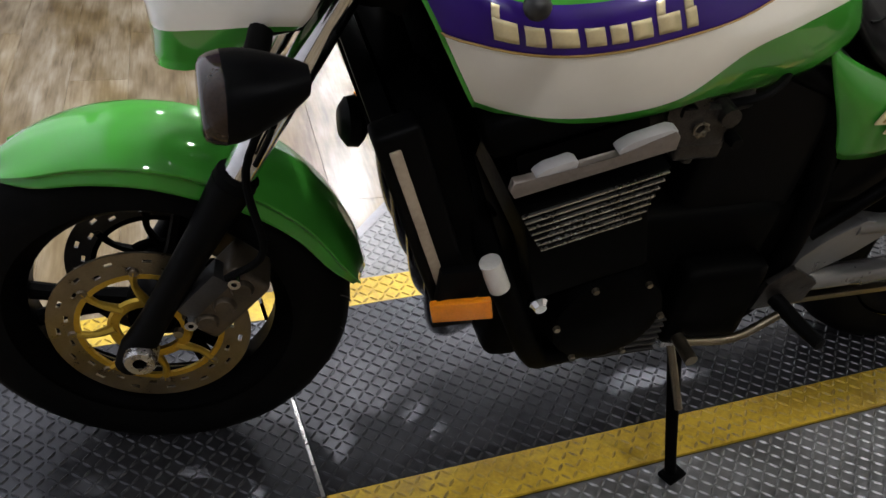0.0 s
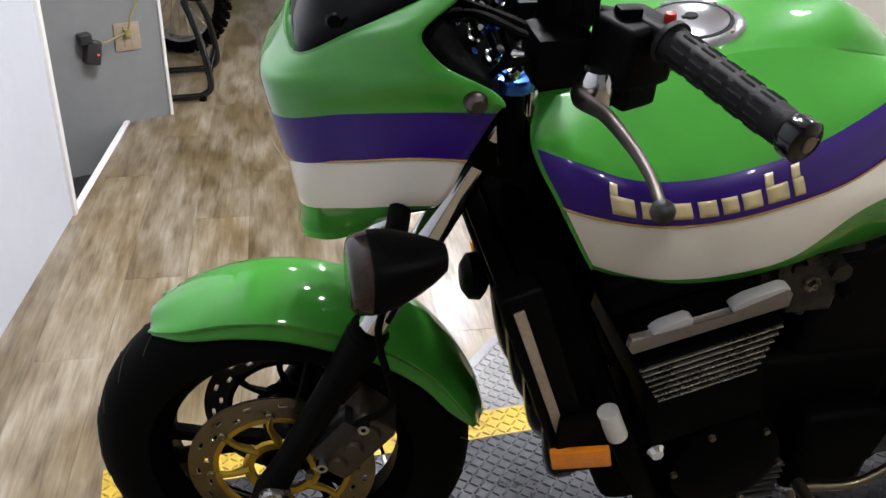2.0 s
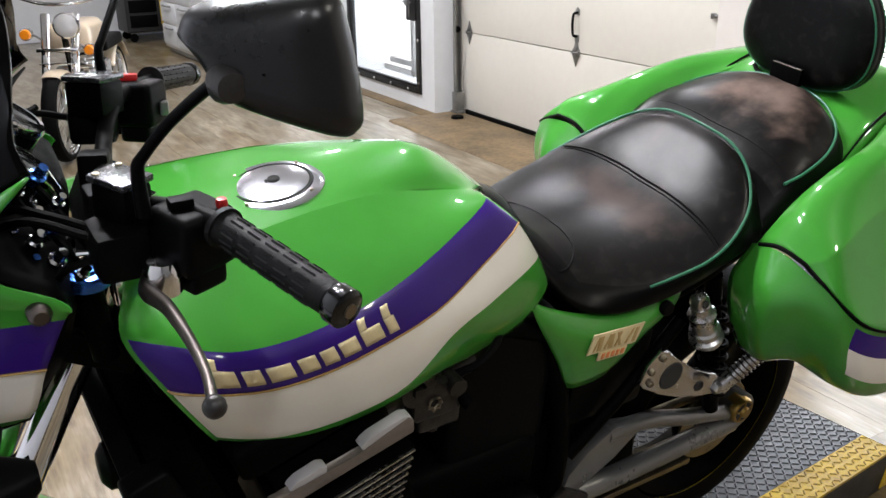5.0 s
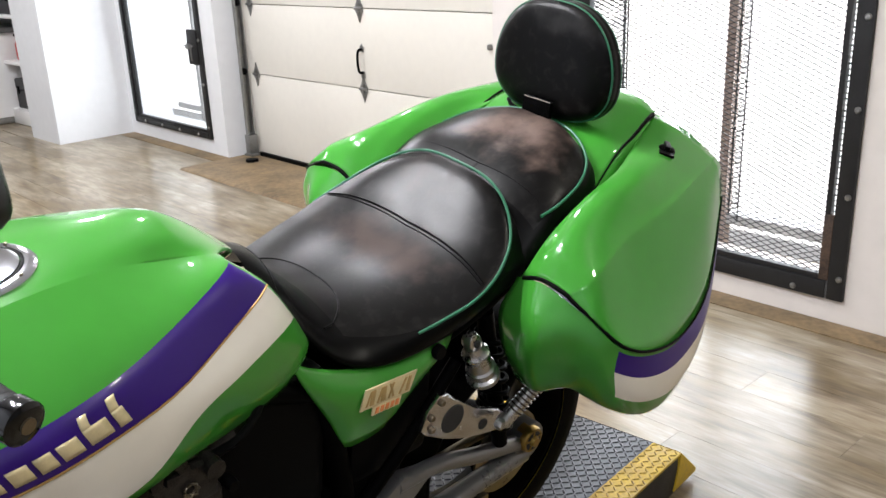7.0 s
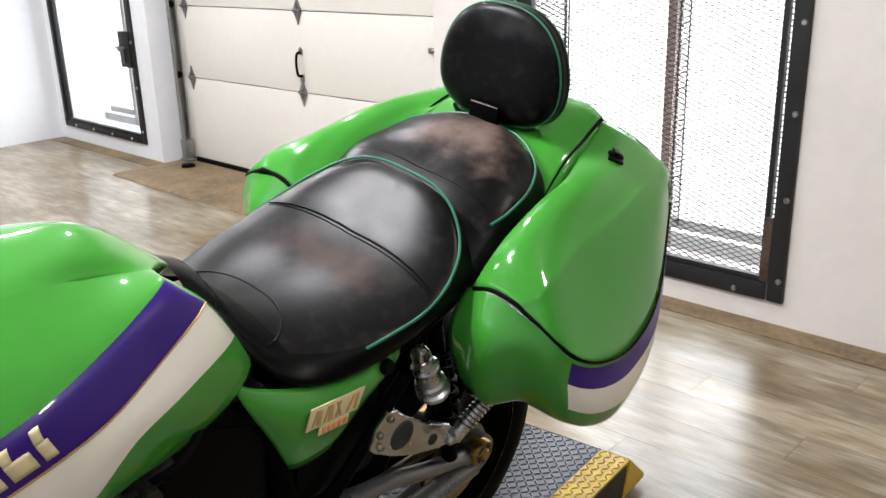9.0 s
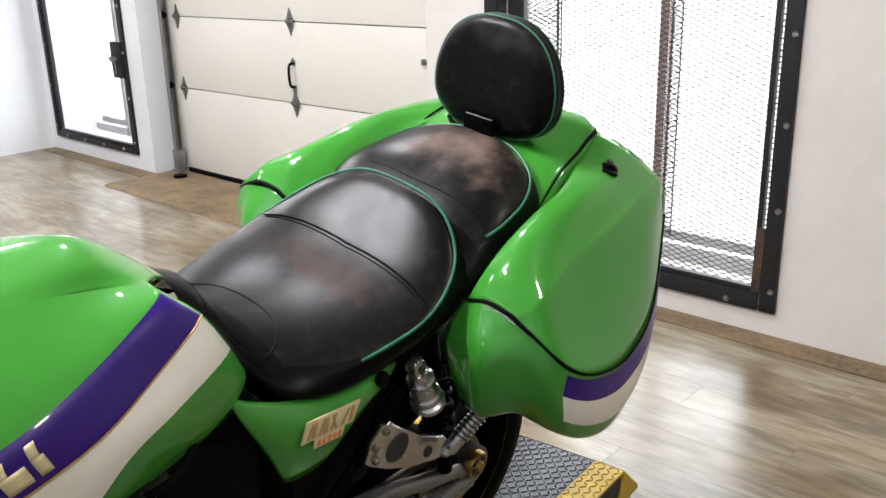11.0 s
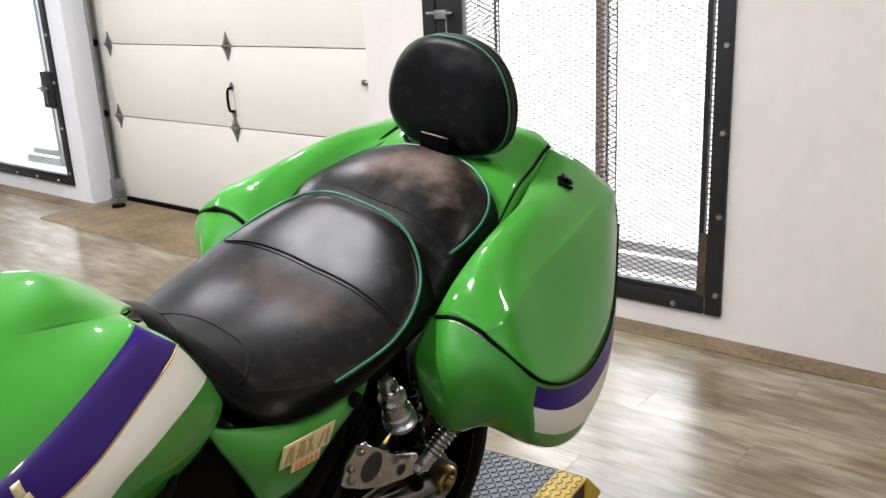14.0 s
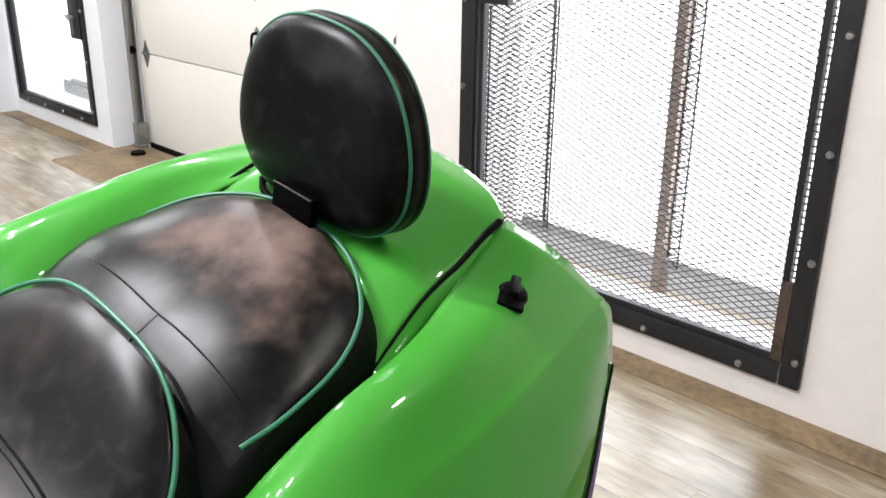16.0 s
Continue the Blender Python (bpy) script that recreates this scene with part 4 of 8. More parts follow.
NS = len(ACROSS)
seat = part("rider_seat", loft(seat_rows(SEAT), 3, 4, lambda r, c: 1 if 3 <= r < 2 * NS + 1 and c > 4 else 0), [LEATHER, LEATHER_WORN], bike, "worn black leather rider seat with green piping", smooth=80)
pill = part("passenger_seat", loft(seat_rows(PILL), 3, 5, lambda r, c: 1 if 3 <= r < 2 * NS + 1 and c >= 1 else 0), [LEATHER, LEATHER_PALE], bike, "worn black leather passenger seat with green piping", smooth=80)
pipe = [(1.125, -0.179, 0.800), (1.17, -0.188, 0.812), (1.24, -0.194, 0.830), (1.30, -0.187, 0.858), (1.352, -0.163, 0.897), (1.384, -0.118, 0.938), (1.399, -0.06, 0.965), (1.402, 0, 0.974)]
part("piping", tube(pipe[:-1] + [(1.402, mid_y(0.97), 0.974)] + [image(p) for p in pipe[-2:1:-1]], 0.0027, 5, 8), PIPING, seat, "green piping")
pipe2 = [(1.415, -0.175, 0.930), (1.47, -0.172, 0.940), (1.54, -0.160, 0.961), (1.59, -0.134, 0.986), (1.622, -0.088, 1.007), (1.636, -0.04, 1.020), (1.638, 0, 1.024)]
part("piping", tube(pipe2[:-1] + [(1.638, mid_y(1.02), 1.024)] + [image(p) for p in pipe2[-2:1:-1]], 0.0026, 5, 8), PIPING, pill, "green piping")
ARC = np.linspace(-0.97, 0.97, 21)
part("seam", tube([seat_curve(SEAT, 1.267 + 0.017 * (1 - f * f), f, 0.0004) for f in ARC], 0.0018, 3, 6), LEATHER, seat, "stitched cross seam")
part("seam", tube([seat_curve(SEAT, 1.261 + 0.017 * (1 - f * f), f, -0.0003) for f in ARC], 0.0010, 3, 6), LEATHER, seat, "stitched cross seam")
part("seam", tube([seat_curve(SEAT, 1.078 - 0.088 * f * f, f, -0.0002) for f in ARC], 0.0016, 3, 6), LEATHER, seat, "stitched nose seam")
part("seam", tube([seat_curve(SEAT, 0.944 - 0.012 * f * f, f, -0.0004) for f in ARC], 0.0020, 3, 6), LEATHER, seat, "stitched front seam")
part("seam", tube([seat_curve(PILL, 1.444, f, 0.0003) for f in ARC], 0.0018, 3, 6), LEATHER, pill, "stitched cross seam")
part("seam", tube([seat_curve(PILL, x, -0.06, 0.0004) for x in np.linspace(1.405, 1.444, 6)], 0.0014, 2, 6), LEATHER, pill, "short stitched seam")

# backrest: a pad with a round top and a flat foot, piped front and rear, on a black bracket
HALF = [(0, 1.251), (0.040, 1.248), (0.076, 1.236), (0.108, 1.213), (0.131, 1.180), (0.144, 1.142), (0.147, 1.107), (0.141, 1.077), (0.122, 1.051), (0.092, 1.033), (0.048, 1.023), (0, 1.020)]
ring = [(-y, z) for y, z in HALF] + [(y, z) for y, z in HALF[-2:0:-1]]


def pad(scale, x):
    return [(x, 0.024 + y * scale, 1.13 + (z - 1.13) * scale) for y, z in ring + ring[:1]]


bm = loft([pad(0.25, 1.630), pad(0.5, 1.6315), pad(0.72, 1.6345), pad(0.88, 1.640), pad(0.965, 1.648), pad(1.0, 1.658), pad(0.995, 1.672), pad(0.97, 1.681), pad(0.6, 1.684), pad(0.2, 1.684)], 3, 4)
bmesh.ops.holes_fill(bm, edges=bm.edges, sides=0)
back = part("backrest", bm, LEATHER_BACK, bike, "padded black leather backrest", smooth=80)
part("piping", tube(pad(0.99, 1.653), 0.0021, 4, 8), PIPING, back, "green piping")
part("piping", tube(pad(0.995, 1.680), 0.0021, 4, 8), PIPING, back, "green piping")
part("bracket", join(box(1.618, 1.629, -0.012, 0.058, 1.006, 1.062, 0.003), box(1.622, 1.70, -0.012, 0.058, 1.000, 1.010, 0.003), tube([(1.655, -0.02, 1.008), (1.64, 0.09, 1.022), (1.655, 0.125, 1.030)], 0.0045)), ENGINE, back, "black steel bracket")
part("bracket_edge", tube([(1.619, -0.010, 1.061), (1.619, 0.056, 1.061)], 0.0013, 1, 6, smooth=False), LEVER, back, "bright edge of the bracket")

# side covers with their badge
for s in (-1, 1):
    sc = [[(0.892, s * 0.155, 0.828), (0.93, s * 0.158, 0.802), (1.02, s * 0.160, 0.768), (1.11, s * 0.162, 0.764), (1.222, s * 0.168, 0.788)],
          [(0.908, s * 0.165, 0.782), (0.955, s * 0.178, 0.758), (1.03, s * 0.187, 0.738), (1.11, s * 0.188, 0.736), (1.200, s * 0.176, 0.742)],
          [(0.955, s * 0.168, 0.70), (0.985, s * 0.182, 0.70), (1.04, s * 0.188, 0.70), (1.10, s * 0.186, 0.70), (1.150, s * 0.174, 0.702)],
          [(0.988, s * 0.165, 0.634), (1.0, s * 0.174, 0.636), (1.035, s * 0.178, 0.640), (1.07, s * 0.176, 0.646), (1.102, s * 0.168, 0.655)]]
    cover = part("side_cover", loft(sc, 4, 5), GREEN, bike, "green side cover", solid=0.004, smooth=70)
    part("cover_bolt", lathe([(0, -0.008), (0.012, -0.008), (0.0135, -0.004), (0.0135, 0.004)], (1.172, s * 0.182, 0.749), "y", 14), BLACK, cover, "black screw")
    if s < 0:
        bdg = pose(1.050, -0.1935, 0.727, 0, 0, -3)
        part("badge_plate", prism([(-0.054, -0.015), (0.046, -0.015), (0.060, 0.021), (-0.044, 0.021)], 0.003, bdg, 0.001), BADGE, cover, "pale gold badge plate with plain bars")
        part("badge_plate", prism([(-0.030, -0.032), (0.026, -0.032), (0.030, -0.016), (-0.028, -0.016)], 0.003, bdg, 0.001), BADGE, cover, "pale gold badge plate with plain bars")
        for x, lean, wide in ((-0.044, 0.010, 0.003), (-0.036, 0.004, 0.008), (-0.022, 0.010, 0.003), (-0.014, 0.002, 0.009), (0.000, 0.010, 0.003), (0.009, -0.006, 0.004), (0.021, 0.014, 0.004), (0.036, 0.006, 0.006)):
            part("badge_bar", prism([(x, -0.010), (x + wide, -0.010), (x + wide + lean, 0.016), (x + lean, 0.016)], 0.002, bdg @ pose(0, -0.002, 0), 0.0004), BADGE_BAR, cover)
        for x in (-0.024, -0.014, -0.004, 0.006, 0.016):
            part("badge_bar", prism([(x, -0.029), (x + 0.006, -0.029), (x + 0.008, -0.019), (x + 0.002, -0.019)], 0.002, bdg @ pose(0, -0.002, 0), 0.0004), BADGE_RED, cover)

# hard side cases, joined by the tail panel
LID = [[(1.352, -0.188, 0.775), (1.42, -0.188, 0.84), (1.51, -0.186, 0.885), (1.61, -0.176, 0.930), (1.71, -0.150, 0.980), (1.812, -0.126, 1.028)],
       [(1.350, -0.194, 0.828), (1.415, -0.198, 0.896), (1.505, -0.198, 0.945), (1.60, -0.188, 0.970), (1.705, -0.160, 1.001), (1.812, -0.131, 1.040)],
       [(1.348, -0.204, 0.842), (1.41, -0.210, 0.912), (1.502, -0.210, 0.960), (1.60, -0.203, 0.984), (1.71, -0.178, 1.004), (1.822, -0.152, 1.036)],
       [(1.345, -0.245, 0.856), (1.395, -0.250, 0.915), (1.495, -0.245, 0.955), (1.61, -0.240, 0.980), (1.735, -0.218, 0.998), (1.850, -0.194, 1.012)],
       [(1.344, -0.295, 0.852), (1.385, -0.312, 0.882), (1.51, -0.290, 0.918), (1.65, -0.280, 0.945), (1.78, -0.262, 0.965), (1.872, -0.245, 0.975)],
       [(1.346, -0.309, 0.845), (1.382, -0.330, 0.866), (1.506, -0.308, 0.898), (1.65, -0.298, 0.928), (1.78, -0.275, 0.953), (1.876, -0.250, 0.970)],
       [(1.351, -0.328, 0.834), (1.372, -0.364, 0.822), (1.475, -0.360, 0.826), (1.61, -0.347, 0.850), (1.755, -0.317, 0.897), (1.880, -0.262, 0.955)],
       [(1.355, -0.338, 0.828), (1.385, -0.398, 0.784), (1.46, -0.416, 0.756), (1.58, -0.405, 0.742), (1.72, -0.367, 0.775), (1.868, -0.285, 0.900)]]
CASE = [[(1.349, -0.190, 0.838), (1.342, -0.255, 0.851), (1.352, -0.334, 0.826), (1.382, -0.394, 0.781), (1.46, -0.412, 0.753), (1.58, -0.401, 0.739), (1.72, -0.363, 0.772), (1.866, -0.282, 0.897), (1.870, -0.245, 0.955), (1.80, -0.15, 1.0)],
        [(1.322, -0.180, 0.775), (1.306, -0.272, 0.784), (1.342, -0.338, 0.776), (1.378, -0.395, 0.735), (1.465, -0.418, 0.702), (1.585, -0.410, 0.69), (1.73, -0.372, 0.72), (1.876, -0.286, 0.84), (1.875, -0.24, 0.90), (1.80, -0.15, 0.96)],
        [(1.330, -0.192, 0.70), (1.310, -0.268, 0.704), (1.352, -0.328, 0.712), (1.395, -0.395, 0.678), (1.475, -0.416, 0.645), (1.585, -0.410, 0.630), (1.725, -0.373, 0.660), (1.86, -0.285, 0.775), (1.86, -0.23, 0.85), (1.79, -0.15, 0.92)],
        [(1.366, -0.205, 0.626), (1.352, -0.262, 0.634), (1.388, -0.308, 0.650), (1.42, -0.372, 0.628), (1.49, -0.394, 0.597), (1.585, -0.389, 0.587), (1.70, -0.352, 0.615), (1.82, -0.265, 0.73), (1.82, -0.21, 0.80), (1.76, -0.14, 0.87)],
        [(1.39, -0.17, 0.628), (1.395, -0.21, 0.63), (1.405, -0.25, 0.642), (1.44, -0.295, 0.620), (1.50, -0.305, 0.592), (1.585, -0.30, 0.587), (1.67, -0.27, 0.62), (1.76, -0.21, 0.72), (1.76, -0.18, 0.79), (1.72, -0.13, 0.85)]]


def side_case(s):
    flip = (lambda rows: rows) if s < 0 else (lambda rows: [[image(p) for p in r] for r in rows])
    shell_rows = CASE[:1] + [[tuple(0.84 * a + 0.16 * b for a, b in zip(p, q)) for p, q in zip(CASE[0], CASE[1])]] + CASE[1:]
    body = part("side_case", loft(flip(shell_rows), 4, 6, lambda r, c: 0 if c < 3 or c > 6 else {1: 1, 2: 2}.get(r, 0)), [GREEN, PURPLE, CREAM], bike, "green hard side case with a purple and cream stripe", solid=0.004, smooth=60)
    lid_rows = LID if s < 0 else [[(x, y + 0.026, z + 0.040) for x, y, z in LID[0]], [(x, y + 0.013, z + 0.003) for x, y, z in LID[1]]] + LID[2:]
    lid = part("lid", loft(flip(lid_rows), 5, 6), GREEN, body, "green case lid", solid=0.004, smooth=60)
    top = CASE[0]
    mid = [sum(p[i] for p in top) / len(top) for i in range(3)]
    shelf = [[tuple(p[i] + (mid[i] - p[i]) * f - (dz if i == 2 else 0) for i in range(3)) for p in top] for f, dz in ((0.02, 0.006), (0.3, 0.03), (0.8, 0.04))]
    # added black filler, so that the lid's gap shows dark
    part("case_gap_filler", loft(flip(shelf), 2, 4), BLACK, body, "black filler that keeps the gap under the lid dark")
    edge = flip([LID[-1]])[0]
    front = flip([[r[0] for r in LID[2:]]])[0]
    part("lid_seal", tube(front + edge[1:], [0.0040, 0.0040, 0.0034, 0.0026, 0.0024, 0.0024], 5, 8), BLACK, body, "black rubber lid seal")
    bm = join(lathe([(0, 0.010), (0.012, 0.010), (0.017, 0.006), (0.019, 0.0), (0.019, -0.01)], (0, 0, 0), "z", 18), box(-0.018, 0.022, -0.006, 0.006, 0.006, 0.014, 0.003), prism([(-0.03, -0.002), (0.02, -0.002), (0.016, 0.006), (-0.03, 0.003)], 0.03, None, 0.001))
    bm.transform(Matrix.Translation((1.748, -0.206, 0.997) if s < 0 else (1.735, 0.232, 1.010)) @ pose(0, 0, 0, -s * 10, 0, -35 * s))
    part("lid_lock", bm, BLACK if s < 0 else CHROME, lid, "black lock knob" if s < 0 else "chrome lock knob")
    return body


for s in (-1, 1):
    side_case(s)
tail_rows = [[(1.570, -0.168, 0.925), (1.66, -0.155, 0.985), (1.72, -0.15, 1.012), (1.785, -0.138, 1.040), (1.815, -0.13, 1.045)],
             [(1.62, -0.10, 0.985), (1.68, -0.105, 1.022), (1.74, -0.10, 1.040), (1.80, -0.09, 1.055), (1.838, -0.085, 1.058)],
             [(1.64, 0, 1.020), (1.70, 0, 1.035), (1.76, 0, 1.050), (1.82, 0, 1.060), (1.862, 0, 1.060)]]
SEAM = [(1.572, -0.167, 0.930), (1.66, -0.153, 0.991), (1.72, -0.148, 1.017), (1.765, -0.141, 1.036), (1.800, -0.134, 1.043)]
tail = part("tail_panel", loft(twin(tail_rows), 4, 5), GREEN, bike, "green tail panel between the side cases", solid=0.004, smooth=70)
bm = loft([[(x, y, z - 0.005) for x, y, z in [(1.815, -0.13, 1.045), (1.838, -0.085, 1.058), (1.862, 0, 1.06), (1.838, 0.085, 1.058), (1.815, 0.13, 1.045)]], [(1.80, -0.13, 0.965), (1.835, -0.085, 0.97), (1.86, 0, 0.97), (1.835, 0.085, 0.97), (1.80, 0.13, 0.965)]], 2, 4)
part("tail_end", bm, GLOSS, tail, "dark tail end", solid=0.006)
part("tail_skirt", loft([[(1.570, -0.168, 0.925), (1.66, -0.155, 0.985), (1.72, -0.15, 1.012), (1.785, -0.138, 1.040)], [(1.57, -0.178, 0.88), (1.66, -0.166, 0.93), (1.72, -0.16, 0.95), (1.785, -0.150, 0.97)]], 2, 4), GREEN, tail, "green tail flank", solid=0.003)
# black tubes stand in for the shade in the gap beside each lid
for side in (SEAM, [image(p) for p in SEAM]):
    part("gap_shade_tube", tube(side, [0.0012, 0.0024, 0.0034, 0.0042, 0.0050], 4, 8), BLACK, tail, "dark tube for the shaded gap beside the case lid")
# added dark box, so that no light shows between tail and lids
part("tail_gap_filler", box(1.62, 1.80, -0.11, 0.13, 0.90, 0.965, 0.01), BLACK, tail, "black filler under the tail that keeps its gaps dark")
part("tail_light", box(1.84, 1.875, -0.07, 0.07, 0.985, 1.03, 0.008), RED, tail, "red tail light")

# front wheel, brakes, fork, mudguard: built for straight-ahead steering
STEER = Matrix.Translation((0.33, 0, 0.95)) @ Matrix.Rotation(radians(STEER_DEG), 4, Vector((0.42, 0, 0.907))) @ Matrix.Translation((-0.33, 0, -0.95))


FLIP = Matrix.Diagonal((1, -1, 1, 1))
RIGHT = STEER @ FLIP @ STEER.inverted() @ FLIP


def fpart(name, bm, material, parent, label="", solid=0.0, smooth=40):
    """Parts of fork and wheel, turned with the steering."""
    bm.transform(Matrix.Translation((0.016, 0.014, 0)) @ STEER)
    return part(name, bm, material, parent, label, solid, smooth)


def bpart(s, name, bm, material, parent, label="", solid=0.0, smooth=40):
    """Parts of bar and fairing: s is -1 on the left side, 1 on the right, 0 in the middle."""
    if s:
        bm.transform(RIGHT if s > 0 else Matrix())
    else:
        bm.transform(STEER)
    return part(name, bm, material, parent, label, solid, smooth)


def across(p):
    return tuple(RIGHT @ Vector((p[0], -p[1], p[2])))


def tyre(r, w, cx, cz, seg=56):
    k = [(-0.46, 0.70), (-0.50, 0.78), (-0.48, 0.88), (-0.36, 0.95), (-0.18, 0.99), (0, 1.0), (0.18, 0.99), (0.36, 0.95), (0.48, 0.88), (0.50, 0.78), (0.46, 0.70)]
    prof = [(q * r if q < 0.9 else r * q, a * w) for a, q in k]
    return lathe(prof, (cx, 0, cz), "y", seg)


AX, AZ = 0.0, 0.30
fwheel = fpart("front_wheel", join(lathe([(0.205, -0.045), (0.218, -0.05), (0.214, -0.03), (0.19, -0.012), (0.19, 0.012), (0.214, 0.03), (0.218, 0.05), (0.205, 0.045), (0.182, 0.02), (0.182, -0.02), (0.205, -0.045)], (AX, 0, AZ), "y", 48),
                                   lathe([(0.0, -0.05), (0.035, -0.05), (0.042, -0.03), (0.042, 0.03), (0.035, 0.05), (0.0, 0.05)], (AX, 0, AZ), "y", 24)), ENGINE, bike, "black cast three-spoke front wheel")
fpart("tyre", tyre(0.30, 0.12, AX, AZ), RUBBER, fwheel, "black road tyre", smooth=60)
for k in range(3):
    a = radians(65 + 120 * k)
    for d in (-0.16, 0.16):
        p0 = (AX + 0.035 * math.cos(a), 0, AZ + 0.035 * math.sin(a))
        p1 = (AX + 0.11 * math.cos(a + d * 0.7), 0, AZ + 0.11 * math.sin(a + d * 0.7))
        p2 = (AX + 0.192 * math.cos(a + d), 0, AZ + 0.192 * math.sin(a + d))
        fpart("spoke", tube([p0, p1, p2], [0.017, 0.013, 0.014], 4, 8), ENGINE, fwheel)
# tread grooves, laid on the tyre's crown
bm = bmesh.new()
CROWN_Y, CROWN_R = [0.0, 0.0216, 0.0432, 0.0576], [0.300, 0.297, 0.285, 0.264]
for k in range(26):
    a = 2 * math.pi * k / 26
    for s in (-1, 1):
        pts = []
        for q in range(6):
            f = q / 5
            ang = a + 0.16 * f + (0.12 if s > 0 else 0)
            yy = 0.008 + 0.036 * f
            rr = float(np.interp(yy, CROWN_Y, CROWN_R)) + 0.0004
            pts.append((AX + rr * math.cos(ang), s * yy, AZ + rr * math.sin(ang)))
        tube(pts, 0.0014, 1, 4, False, False, bm)
fpart("tread_groove_pattern", bm, MATTE_DARK, fwheel)["kind"] = "stuff"


def disc(y):
    """A drilled disc: outer ring with holes cut as a grid of sectors, on a gold carrier."""
    bm = bmesh.new()
    n = 60
    radii = [0.108, 0.116, 0.122, 0.129, 0.135, 0.147]
    th = 0.0022
    grid = [[[bm.verts.new((AX + r * math.cos(2 * math.pi * k / n), y + e, AZ + r * math.sin(2 * math.pi * k / n))) for k in range(n)] for r in radii] for e in (-th, th)]
    hole = lambda i, k: (i == 1 and k % 4 == 0) or (i == 3 and k % 4 == 2)
    for i in range(5):
        for k in range(n):
            k2 = (k + 1) % n
            if hole(i, k):
                for va, vb in (((i, k), (i + 1, k)), ((i, k2), (i + 1, k2)), ((i, k), (i, k2)), ((i + 1, k), (i + 1, k2))):
                    bm.faces.new((grid[0][va[0]][va[1]], grid[0][vb[0]][vb[1]], grid[1][vb[0]][vb[1]], grid[1][va[0]][va[1]]))
                continue
            for e in (0, 1):
                bm.faces.new((grid[e][i][k], grid[e][i][k2], grid[e][i + 1][k2], grid[e][i + 1][k]))
    for i in (0, 5):
        for k in range(n):
            k2 = (k + 1) % n
            bm.faces.new((grid[0][i][k], grid[0][i][k2], grid[1][i][k2], grid[1][i][k]))
    return bm


for s in (-1, 1):
    y = s * 0.068
    # the right disc and carrier are dark copies, for the shade inside the wheel
    dk = fpart("brake_disc", disc(y), STEEL if s < 0 else DARKMETAL, fwheel, "drilled steel brake disc")
    bm = bmesh.new()
    lathe([(0.058, y - 0.004), (0.062, y), (0.058, y + 0.004), (0.045, y + 0.004), (0.045, y - 0.004), (0.058, y - 0.004)], (AX, 0, AZ), "y", 36, bm)
    lathe([(0.108, y - 0.003), (0.108, y + 0.003), (0.100, y + 0.003), (0.100, y - 0.003), (0.108, y - 0.003)], (AX, 0, AZ), "y", 48, bm)
    fpart("disc_carrier", bm, GOLD if s < 0 else ENGINE, dk, "gold anodised disc carrier" if s < 0 else "disc carrier darkened for the wheel's shade")
    for k in range(8):
        a = 2 * math.pi * k / 8
        fpart("carrier_arm", tube([(AX + 0.05 * math.cos(a), y, AZ + 0.05 * math.sin(a)), (AX + 0.085 * math.cos(a + 0.18), y, AZ + 0.085 * math.sin(a + 0.18)), (AX + 0.113 * math.cos(a + 0.12), y, AZ + 0.113 * math.sin(a + 0.12))], [0.008, 0.0052, 0.0065], 3, 8), GOLD if s < 0 else ENGINE, dk)
    for k in range(8):
        a = 2 * math.pi * k / 8 + 0.12
        fpart("disc_button", lathe([(0, s * 0.006), (0.006, s * 0.006), (0.008, s * 0.003), (0.008, -s * 0.003)], (AX + 0.112 * math.cos(a), y, AZ + 0.112 * math.sin(a)), "y", 10), STEEL, dk)

RK = math.tan(radians(25.8))


def fk(z, y, dx=0.0):
    return (-0.012 + (z - 0.30) * RK + dx, y, z)


